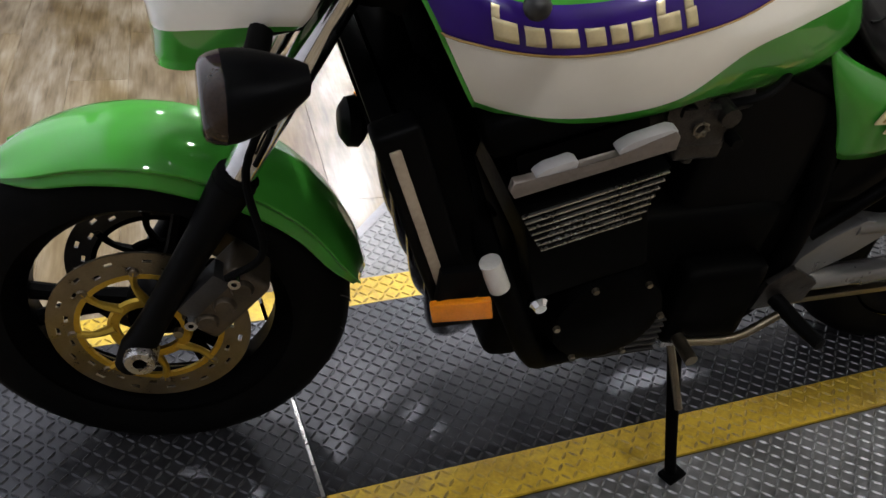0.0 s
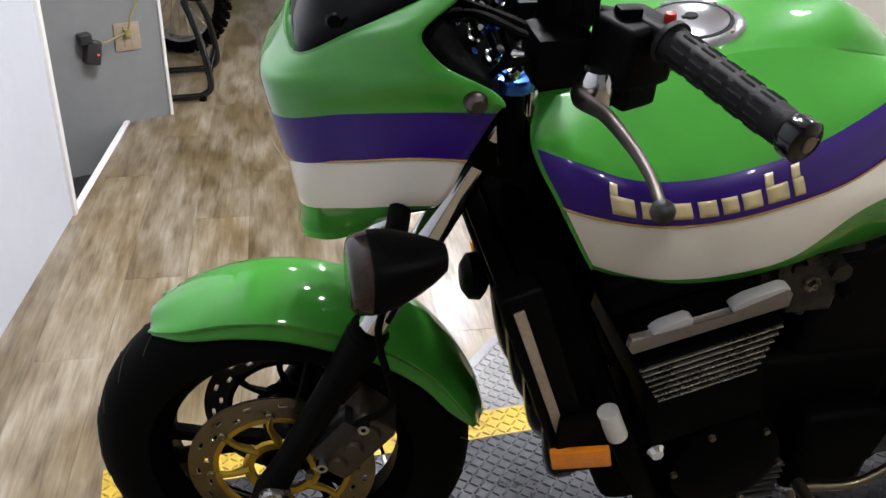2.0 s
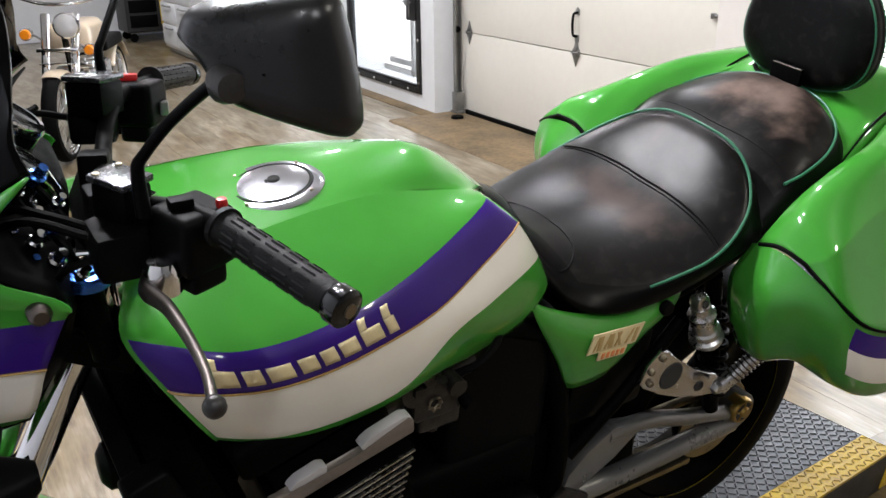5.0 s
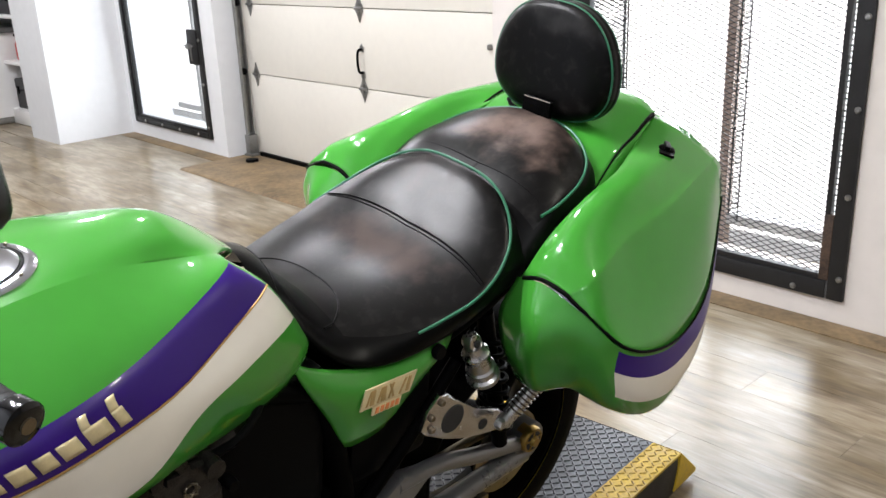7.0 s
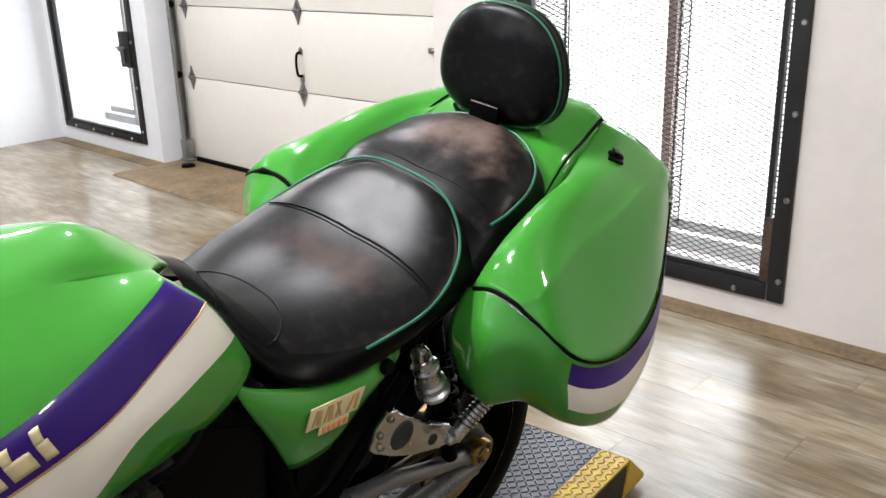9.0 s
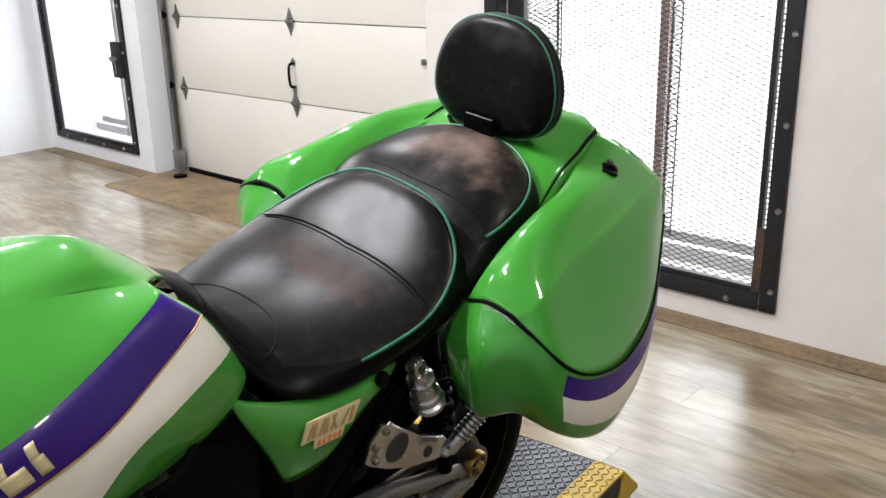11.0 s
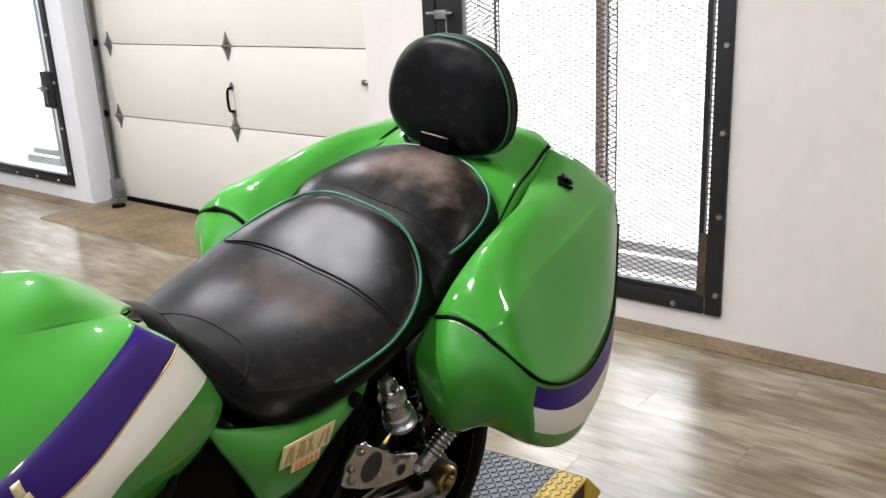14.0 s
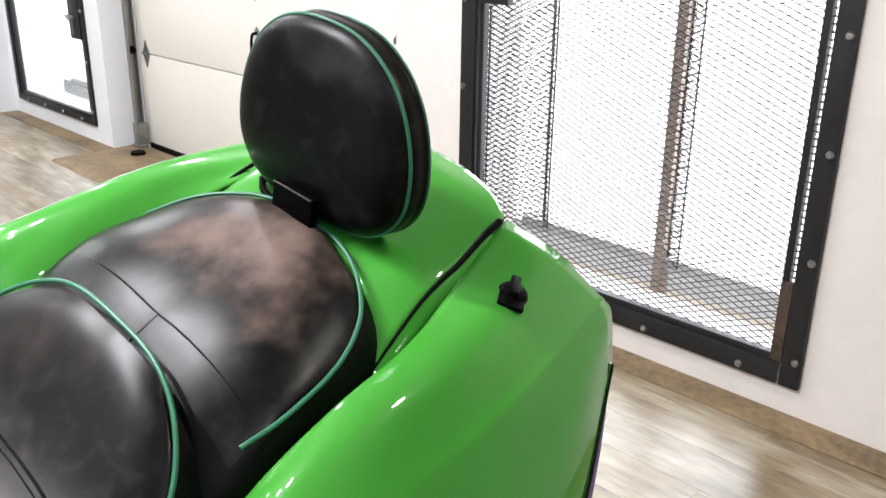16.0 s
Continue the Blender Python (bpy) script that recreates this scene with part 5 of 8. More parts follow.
fork = part("front_fork", bmesh.new(), BLACK, bike, "black telescopic front fork with chrome tubes")
for s in (-1, 1):
    y = s * 0.108
    leg = fpart("fork_slider", tube([fk(0.262, y), fk(0.30, y), fk(0.36, y), fk(0.50, y), fk(0.575, y), fk(0.60, y)], [0.020, 0.026, 0.021, 0.023, 0.028, 0.030], 4, 18), BLACK, fork, "black fork slider", smooth=60)
    fpart("fork_tube", tube([fk(0.60, y), fk(1.0, y)], 0.0215, 1, 18, smooth=False), CHROME, fork, "chrome fork tube")
    fpart("dust_seal", tube([fk(0.598, y), fk(0.612, y)], 0.029, 1, 18, smooth=False), RUBBER, fork)
    fpart("axle_nut", lathe([(0.010, -0.006), (0.021, -0.006), (0.024, 0.0), (0.024, 0.03)] if s < 0 else [(0.024, -0.03), (0.024, 0), (0.021, 0.006), (0.010, 0.006)], (AX - 0.006, y + s * 0.028, AZ - 0.002), "y", 20), ALU, fork, "pale axle end")
    fpart("pinch_bolt", lathe([(0, s * 0.006), (0.007, s * 0.006), (0.007, -s * 0.004)], (AX + 0.05, y + s * 0.02, AZ + 0.05), "y", 8), STEEL, fork)
    # caliper behind the slider
    cm = Matrix.Translation((0.115, s * 0.085, 0.395)) @ pose(0, 0, 0, 0, 38, 0)
    cal = box(-0.033, 0.033, -0.036, 0.036, -0.065, 0.065, 0.012, cm, seg=3)
    for k in (-0.04, 0.0, 0.04):
        cal = join(cal, lathe([(0, s * 0.043), (0.013, s * 0.043), (0.017, s * 0.036), (0.017, 0)], cm @ Vector((0, 0, k)), "y", 14))
    fpart("brake_caliper", cal, CALIPER, fork, "brown-grey six-piston brake caliper")
    fpart("caliper_body", box(-0.02, 0.012, s * 0.02 - 0.02, s * 0.02 + 0.02, -0.05, 0.04, 0.008, cm @ pose(-0.028, 0, 0)), DARKMETAL, fork, "dark caliper half")
    for k in (-0.05, 0.05):
        fpart("caliper_bolt", lathe([(0.004, s * 0.05), (0.009, s * 0.05), (0.010, s * 0.035)], cm @ Vector((-0.02, 0, k)), "y", 10), CHROME, fork)
    fpart("brake_hose", tube([(0.12, s * 0.125, 0.45), (0.17, s * 0.15, 0.52), (0.15, s * 0.14, 0.64), (0.20, s * 0.12, 0.76), (0.26, s * 0.07, 0.86), (0.27, s * 0.1, 1.02)], 0.0055, 6, 8), RUBBER, fork, "black brake hose")
for z, col in ((0.885, BLACK), (0.985, BLACK)):
    c = fk(z, 0, 0.015)
    fpart("fork_clamp", prism([(-0.05, -0.02), (0.05, -0.02), (0.05, 0.02), (-0.05, 0.02)], 0.27, Matrix.Translation(c) @ pose(0, 0, 0, 0, 24, 0), 0.008), col, fork, "black fork clamp")
for s in (-1, 1):
    c = Matrix.Translation(fk(1.005, s * 0.108)) @ pose(0, 0, 0, 0, 24, 0)
    bm = lathe([(0.0, 0.030), (0.009, 0.030), (0.010, 0.018), (0.023, 0.018), (0.028, 0.008), (0.029, -0.012)], (0, 0, 0), "z", 12)
    bm.transform(c)
    fpart("fork_cap", bm, BLUE, fork, "blue anodised fork cap")
for dx, dy, dz, rr in ((0.0, -0.155, 0.05, 0.009), (0.02, -0.13, 0.075, 0.007), (-0.03, -0.145, 0.02, 0.006), (-0.045, -0.085, 0.06, 0.010), (-0.05, 0.05, 0.06, 0.009), (0.03, 0.075, 0.05, 0.008)):
    c = Vector(fk(0.99, 0)) + Vector((dx - 0.02, dy, dz))
    fpart("cable_fitting", tube([tuple(c), tuple(c + Vector((0.012, 0.004, -0.02))), tuple(c + Vector((0.02, 0.006, -0.04)))], [rr, rr * 0.7, rr * 0.8], 2, 10), CHROME, fork, "chrome cable fitting")
for x, y, z, r in ((0.272, -0.168, 1.036, 0.025), (0.256, -0.040, 1.027, 0.014), (0.262, 0.10, 1.03, 0.0175)):
    cp = part("adjuster_cap", lathe([(0.0, 0.004), (r * 0.5, 0.004), (r * 0.55, 0.001), (r * 0.9, 0.0), (r, -0.004), (r, -0.014), (r * 0.8, -0.018)], (x, y, z), "z", 20), BLUE, fork, "blue anodised adjuster cap")
    part("cap_screw", lathe([(0, 0.012), (0.005, 0.012), (0.006, 0.008), (0.006, 0.003)], (x, y, z), "z", 6), STEEL, cp)
    part("adjuster_body", tube([(x, y, z - 0.016), (x + 0.004, y, z - 0.06), (x + 0.01, y, z - 0.11)], min(0.015, r * 0.85), 2, 14), ENGINE, cp, "black adjuster body")
part("cable_adjuster", tube([(0.264, -0.188, 1.068), (0.270, -0.193, 1.070), (0.285, -0.205, 1.074), (0.297, -0.214, 1.077)], [0.0045, 0.0030, 0.0028, 0.0032], 3, 8), CHROME, fork, "chrome cable adjuster")
for x, y, z, r in ((0.309, -0.131, 0.991, 0.0085), (0.305, -0.063, 0.999, 0.007), (0.262, -0.120, 1.02, 0.005), (0.235, -0.10, 1.06, 0.006), (0.245, -0.07, 1.075, 0.005)):
    part("clamp_bolt", lathe([(0, r * 0.9), (r * 0.75, r * 0.85), (r, r * 0.4), (r, -r), (r * 0.6, -r * 3)], (x, y, z), "z", 10), CHROME, fork, "chrome clamp bolt")
for x, y, z, r, mt in ((0.232, -0.150, 1.072, 0.0075, CHROME), (0.238, -0.128, 1.090, 0.006, CHROME), (0.224, -0.165, 1.056, 0.006, BLUE), (0.246, -0.176, 1.060, 0.008, CHROME), (0.252, -0.150, 1.084, 0.0065, BLUE),
                        (0.262, -0.128, 1.100, 0.006, CHROME), (0.228, -0.110, 1.110, 0.0055, CHROME), (0.250, -0.100, 1.120, 0.008, BLUE), (0.215, -0.135, 1.082, 0.005, CHROME), (0.266, -0.190, 1.046, 0.006, CHROME)):
    tip = Vector((0.4, -0.5, 0.75)).normalized()
    c = Vector((x, y, z))
    r *= 1.2
    fit_ = part("hose_fitting", tube([tuple(c - tip * r * 1.6), tuple(c), tuple(c + tip * r * 0.2), tuple(c + tip * r * 1.5)], [r * 0.6, r, r * 0.7, r * 0.55], 1, 8, smooth=False), mt, fork, "bright hose fitting" if mt is CHROME else "blue hose fitting")
    part("fitting_hose", tube([tuple(c - tip * r * 1.5), tuple(c + Vector((0.006, 0.012, -0.03))), tuple(c + Vector((0.03, 0.04, -0.08)))], 0.0042, 4, 6), RUBBER, fit_)
fpart("ignition_switch", lathe([(0, 0.03), (0.014, 0.03), (0.019, 0.02), (0.021, -0.03), (0, -0.03)], fk(1.03, 0, -0.015), "z", 18), BLACK, fork, "black ignition switch")
fpart("steering_nut", lathe([(0, 0.025), (0.016, 0.025), (0.02, 0.012), (0.02, 0)], fk(1.0, 0, 0.04), "z", 6), CHROME, fork, "chrome steering nut")

# mudguard: an arc over the wheel with a turned-down skirt
def guard(ang, rad, y):
    return (AX + rad * math.cos(radians(ang)), y, AZ + rad * math.sin(radians(ang)))


A_ = [126, 116, 102, 87, 72, 56, 40, 25, 14]
drop = [0.016, 0.040, 0.052, 0.060, 0.064, 0.058, 0.050, 0.04, 0.02]
rise = [0.319, 0.321, 0.323, 0.325, 0.326, 0.327, 0.328, 0.328, 0.328]
wid = [0.045, 0.068, 0.076, 0.079, 0.080, 0.078, 0.074, 0.070, 0.05]
g_rows = [[guard(a, r - d, -w * 1.02) for a, r, d, w in zip(A_, rise, drop, wid)],
          [guard(a, r - d * 0.64, -w * 0.965) for a, r, d, w in zip(A_, rise, drop, wid)],
          [guard(a, r - d * 0.44, -w * 1.065) for a, r, d, w in zip(A_, rise, drop, wid)],
          [guard(a, r - 0.008, -w * 0.72) for a, r, w in zip(A_, rise, wid)],
          [guard(a, r, -w * 0.3) for a, r, w in zip(A_, rise, wid)],
          [guard(a, r + 0.001, 0) for a, r in zip(A_, rise)]]
fpart("front_mudguard", loft(both(g_rows), 4, 5), GREEN, bike, "green front mudguard", solid=0.003, smooth=32)

# nose fairing and smoked screen
f_chin = [(0.140, -0.125, 0.835), (0.115, -0.11, 0.80), (0.080, -0.08, 0.772), (0.051, -0.04, 0.760), (0.043, 0, 0.758)]
f_white = [(0.193, -0.202, 0.897), (0.150, -0.180, 0.885), (0.102, -0.138, 0.858), (0.053, -0.072, 0.824), (0.036, 0, 0.810)]
f_edge = [(0.213, -0.232, 0.972), (0.158, -0.205, 0.962), (0.100, -0.158, 0.934), (0.041, -0.085, 0.896), (0.021, 0, 0.880)]
f_purple = [(0.234, -0.252, 1.036), (0.172, -0.222, 1.024), (0.100, -0.170, 0.998), (0.026, -0.090, 0.958), (0.005, 0, 0.944)]
f_mid = [(0.240, -0.256, 1.046), (0.166, -0.228, 1.054), (0.095, -0.175, 1.036), (0.019, -0.095, 1.000), (-0.001, 0, 0.984)]
f_up = [(0.226, -0.2495, 1.060), (0.164, -0.228, 1.068), (0.098, -0.170, 1.055), (0.030, -0.096, 1.015), (0.010, 0, 1.005)]
f_notch = [(0.180, -0.2310, 1.080), (0.148, -0.218, 1.083), (0.101, -0.165, 1.070), (0.040, -0.097, 1.026), (0.020, 0, 1.022)]
f_corner = [(0.161, -0.2215, 1.106), (0.138, -0.206, 1.102), (0.103, -0.163, 1.078), (0.045, -0.098, 1.031), (0.024, 0, 1.030)]
f_ear = [(0.190, -0.2220, 1.138), (0.152, -0.203, 1.116), (0.105, -0.162, 1.082), (0.048, -0.0985, 1.034), (0.026, 0, 1.034)]
f_tip = [(0.225, -0.2170, 1.171), (0.168, -0.196, 1.131), (0.106, -0.161, 1.086), (0.049, -0.099, 1.037), (0.027, 0, 1.038)]


def around(row):
    """A left-hand row, its middle point and its image on the other side of the turned fairing."""
    left, c = list(row[:-1]), row[-1]
    a, b = Vector(left[-1]), Vector(across(left[-1]))
    out = (STEER.to_3x3() @ Vector((c[0] - left[-1][0], 0, 0)))
    mid = (a + b) / 2 + out
    mid.z = c[2]
    return left + [tuple(mid)] + [across(p) for p in left[::-1]]


fair = part("nose_fairing", loft([around(r) for r in (f_chin, f_white, f_edge, f_purple, f_mid, f_up, f_notch, f_corner, f_ear, f_tip)], 4, 6, [0, 2, 1, 0, 0, 0, 0, 0, 0]), [GREEN, PURPLE, CREAM], bike, "green nose fairing with purple and cream stripes", solid=0.004, smooth=70)
for s in (-1, 1):
    bpart(s, "fairing_bolt", lathe([(0, s * 0.010), (0.007, s * 0.009), (0.0105, s * 0.005), (0.0115, 0), (0.0115, -s * 0.01)], (0.213, s * 0.250, 1.047), "y", 16), LEVER, fair, "domed silver bolt")
    bpart(s, "pinstripe", tube([(x, s * (abs(y) + 0.0012), z) for x, y, z in f_edge], 0.0014, 5, 6), GOLDLINE, fair, "gold pinstripe")
    bpart(s, "inner_panel", loft([[(0.224, s * 0.204, 1.160), (0.166, s * 0.214, 1.092), (0.232, s * 0.244, 1.045), (0.208, s * 0.226, 0.97), (0.188, s * 0.196, 0.90)], [(0.215, s * 0.13, 1.150), (0.205, s * 0.13, 1.085), (0.262, s * 0.14, 1.03), (0.258, s * 0.13, 0.96), (0.24, s * 0.12, 0.90)], [(0.215, s * 0.06, 1.14), (0.225, s * 0.06, 1.08), (0.275, s * 0.06, 1.02), (0.27, s * 0.06, 0.96), (0.26, s * 0.06, 0.90)]], 3, 4), ENGINE, fair, "black inner fairing panel", solid=0.003)
    bpart(s, "under_tray", loft([[(0.193, s * 0.195, 0.893), (0.150, s * 0.172, 0.872), (0.13, s * 0.13, 0.85)], [(0.26, s * 0.08, 0.90), (0.20, s * 0.08, 0.88), (0.16, s * 0.08, 0.86)]], 2, 3), BLACK, fair, "black inner fairing", solid=0.004)
s_low = [(0.228, -0.208, 1.170), (0.165, -0.188, 1.128), (0.104, -0.157, 1.084), (0.050, -0.098, 1.036), (0.029, 0, 1.038)]
s_mid = [(0.222, -0.186, 1.190), (0.186, -0.155, 1.182), (0.146, -0.116, 1.168), (0.102, -0.062, 1.156), (0.083, 0, 1.148)]
s_top = [(0.226, -0.160, 1.212), (0.240, -0.105, 1.246), (0.246, -0.060, 1.276), (0.244, -0.025, 1.296), (0.240, 0, 1.302)]
scr = part("windscreen", loft([around(r) for r in (s_low, s_mid, s_top)], 5, 6), SCREEN, bike, "dark smoked windscreen", solid=0.004, smooth=80)
for s in (-1, 1):
    for x, y, z in ((0.088, 0.140, 1.088), (0.19, 0.196, 1.152)):
        bpart(s, "screen_bolt", lathe([(0, s * 0.006), (0.007, s * 0.005), (0.008, 0)], (x, s * y, z), "y", 10), BLACK, scr)
# gauges behind the screen
for s in (-1, 1):
    bm = join(lathe([(0.0, 0.03), (0.036, 0.03), (0.043, 0.026), (0.043, -0.01), (0.03, -0.04), (0.0, -0.04)], (0, 0, 0), "z", 28))
    bm.transform(Matrix.Translation((0.215, s * 0.052, 1.105)) @ pose(0, 0, 0, 0, 35, 0))
    gz = bpart(s, "gauge", bm, GLOSS, bike, "round black gauge")
    bm = lathe([(0.036, 0.031), (0.043, 0.030), (0.045, 0.024), (0.043, 0.018)], (0, 0, 0), "z", 28)
    bm.transform(Matrix.Translation((0.215, s * 0.052, 1.105)) @ pose(0, 0, 0, 0, 35, 0))
    bpart(s, "gauge_bezel", bm, CHROME, gz, "chrome bezel")

# indicators
for s in (-1, 1):
    ind = []
    for x, hz, hy, zc, yc in ((0.086, 0.024, 0.030, 0.858, 0.262), (0.090, 0.034, 0.040, 0.859, 0.264), (0.108, 0.039, 0.046, 0.863, 0.268), (0.135, 0.035, 0.042, 0.872, 0.275), (0.168, 0.022, 0.026, 0.886, 0.285), (0.184, 0.013, 0.014, 0.894, 0.290)):
        ind.append([(x, s * (yc + hy * q), zc + hz * p) for p, q in ((1, 0.35), (0.75, 0.85), (0.1, 1.0), (-0.6, 0.85), (-1, 0.35), (-1, -0.35), (-0.6, -0.85), (0.1, -1.0), (0.75, -0.85), (1, -0.35), (1, 0.35))])
    body = bpart(s, "indicator", loft(ind, 2, 2, [1, 1, 0, 0, 0]), [BLACK, AMBER], bike, "black indicator with a smoked amber lens", smooth=50)
    bm = bmesh.new()
    bm.faces.new([bm.verts.new(p) for p in ind[0][:-1]])
    bpart(s, "lens", bm, AMBER, body, "smoked amber lens")
    bpart(s, "stalk", tube([(0.17, s * 0.10, 0.885), (0.155, s * 0.18, 0.88), (0.14, s * 0.23, 0.872)], 0.013, 4, 10), RUBBER, body, "black rubber stalk")
    bpart(s, "wire", tube([(0.155, s * 0.27, 0.83), (0.165, s * 0.2, 0.79), (0.17, s * 0.14, 0.72), (0.155, s * 0.12, 0.66)], 0.004, 5, 6), RUBBER, body)

# handlebar and controls
bars = part("handlebar", bmesh.new(), BLACK, bike, "black tubular handlebar with its controls")
bar_left = [(0.424, -0.425, 1.107), (0.40, -0.35, 1.115), (0.370, -0.265, 1.122), (0.335, -0.19, 1.108), (0.325, -0.10, 1.062)]
part("bar_tube", tube(bar_left + [across(p) for p in bar_left[::-1]], 0.011, 6, 12), BLACK, bars, "black bar")
for s in (-1, 1):
    bpart(s, "riser", box(0.30, 0.338, s * 0.055 - 0.018, s * 0.055 + 0.018, 0.99, 1.075, 0.006), BLACK, bars)
    a, b = Vector((0.378, s * 0.288, 1.122)), Vector((0.425, s * 0.430, 1.107))
    d = b - a
    gp = bpart(s, "grip", tube([tuple(a + d * t) for t in (0, 0.04, 0.08, 0.5, 0.92, 0.96, 1.0)], [0.021, 0.021, 0.0165, 0.0168, 0.0168, 0.0165, 0.0165], 3, 20), GRIP, bars, "ribbed black rubber grip", smooth=60)
    bm = bmesh.new()
    side = d.cross(Vector((0, 0, 1))).normalized()
    up = side.cross(d).normalized()
    for k in range(14):
        an = 2 * math.pi * k / 14
        o = 0.0168 * (math.cos(an) * side + math.sin(an) * up)
        for j in range(5):
            p = a + d * (0.12 + 0.16 * j)
            tube([tuple(p + o), tuple(p + d * 0.11 + o)], 0.0014, 1, 4, True, False, bm)
    bpart(s, "rib_pattern", bm, GRIP, gp, smooth=20)["kind"] = "stuff"
    u = d.normalized()
    bpart(s, "bar_end", tube([tuple(b), tuple(b + u * 0.004), tuple(b + u * 0.018), tuple(b + u * 0.021)], [0.0165, 0.019, 0.019, 0.015], 1, 18, smooth=False), GLOSS, bars, "black bar-end weight")
    bpart(s, "bar_end_screw", tube([tuple(b + u * 0.021), tuple(b + u * 0.023)], 0.007, 1, 12, smooth=False), STEEL, bars)
    sw = bpart(s, "switchgear", join(box(-0.032, 0.032, -0.03, 0.03, -0.034, 0.030, 0.010, Matrix.Translation((0.362, s * 0.248, 1.10)) @ pose(0, 0, 0, 0, 0, -s * 22), seg=3), box(-0.02, 0.025, -0.024, 0.024, -0.042, -0.01, 0.008, Matrix.Translation((0.36, s * 0.25, 1.085)) @ pose(0, 0, 0, 0, 0, -s * 22), seg=3)), BLACK, bars, "black switch housing")
    bpart(s, "switch_button", box(-0.012, 0.012, -0.008, 0.008, 0.028, 0.038, 0.003, Matrix.Translation((0.352, s * 0.248, 1.102))), RED if s > 0 else BLACK, sw, "red kill switch" if s > 0 else "")
    bpart(s, "switch_button", box(0.03, 0.042, -0.016, 0.004, -0.02, 0.0, 0.003, Matrix.Translation((0.362, s * 0.25, 1.10))), SILVER, sw)
    # reservoir
    hx, hy, rx, ry, rz = (0.021, 0.025, 0.312, 0.188, 1.139) if s < 0 else (0.031, 0.027, 0.312, 0.184, 1.143)
    rvm = Matrix.Translation((rx, s * ry, rz)) @ pose(0, 0, 0, 0, 0, -s * 30)
    rv = bpart(s, "fluid_reservoir", join(box(-hx + 0.002, hx - 0.002, -hy + 0.002, hy - 0.002, -0.046, 0, 0.006, rvm), box(0.272, 0.335, s * 0.205 - 0.03, s * 0.205 + 0.03, rz - 0.09, rz - 0.036, 0.012)), BLACK, bars, "black fluid reservoir")
    bpart(s, "reservoir_lid", box(-hx, hx, -hy, hy, 0, 0.008, 0.003, rvm), LID_METAL, rv, "satin dark metal lid")
    for dx in (-hx * 0.72, hx * 0.72):
        bm = lathe([(0, 0.0105), (0.0035, 0.010), (0.0042, 0.008)], (dx, hy * 0.66, 0), "z", 8)
        bm.transform(rvm)
        bpart(s, "lid_screw", bm, STEEL, rv)
    lev = bpart(s, "lever", tube([(0.318, s * 0.255, 1.066), (0.307, s * 0.278, 1.062), (0.310, s * 0.33, 1.073), (0.308, s * 0.40, 1.080), (0.304, s * 0.45, 1.081), (0.296, s * 0.488, 1.081)], [0.011, 0.0095, 0.0070, 0.0055, 0.0045, 0.005], 5, 10), LEVER, bars, "dull alloy lever")
    bm = bmesh.new()
    bmesh.ops.create_uvsphere(bm, u_segments=16, v_segments=10, radius=0.0098)
    bm.transform(Matrix.Translation((0.296, s * 0.491, 1.080)))
    bpart(s, "lever_ball", bm, DARKMETAL, lev)
    bpart(s, "lever_pivot", lathe([(0, 0.022), (0.014, 0.020), (0.018, 0.012), (0.018, -0.014)], (0.325, s * 0.265, 1.066), "z", 14), CHROME, bars, "chrome lever pivot")
    bpart(s, "cable", tube([(0.275, s * 0.20, 1.09), (0.22, s * 0.16, 1.10), (0.19, s * 0.09, 1.04), (0.24, s * 0.06, 0.94), (0.30, s * 0.05, 0.88)], 0.005, 6, 8), RUBBER, bars, "black control cable")
part("choke_knob", lathe([(0, 0.005), (0.005, 0.004), (0.006, 0.0), (0.0045, -0.012)], (0.388, -0.262, 1.134), "z", 12), RED, bars, "small red knob")
# hoses and cables between bar, yoke and fairing
for k, (pts, r) in enumerate((([(0.30, -0.20, 1.085), (0.255, -0.17, 1.10), (0.215, -0.10, 1.085), (0.225, -0.04, 1.0), (0.29, -0.03, 0.90)], 0.0048),
                              ([(0.285, -0.215, 1.075), (0.245, -0.205, 1.06), (0.25, -0.15, 1.0), (0.30, -0.10, 0.93), (0.36, -0.09, 0.86)], 0.0042),
                              ([(0.275, 0.16, 1.10), (0.235, 0.10, 1.125), (0.21, 0.02, 1.09), (0.23, -0.02, 1.01), (0.30, -0.02, 0.93)], 0.0048),
                              ([(0.30, 0.19, 1.09), (0.25, 0.16, 1.07), (0.26, 0.10, 1.0), (0.32, 0.06, 0.92)], 0.0042))):
    part("control_hose", tube(pts, r, 7, 8), RUBBER, bars, "black control hose")
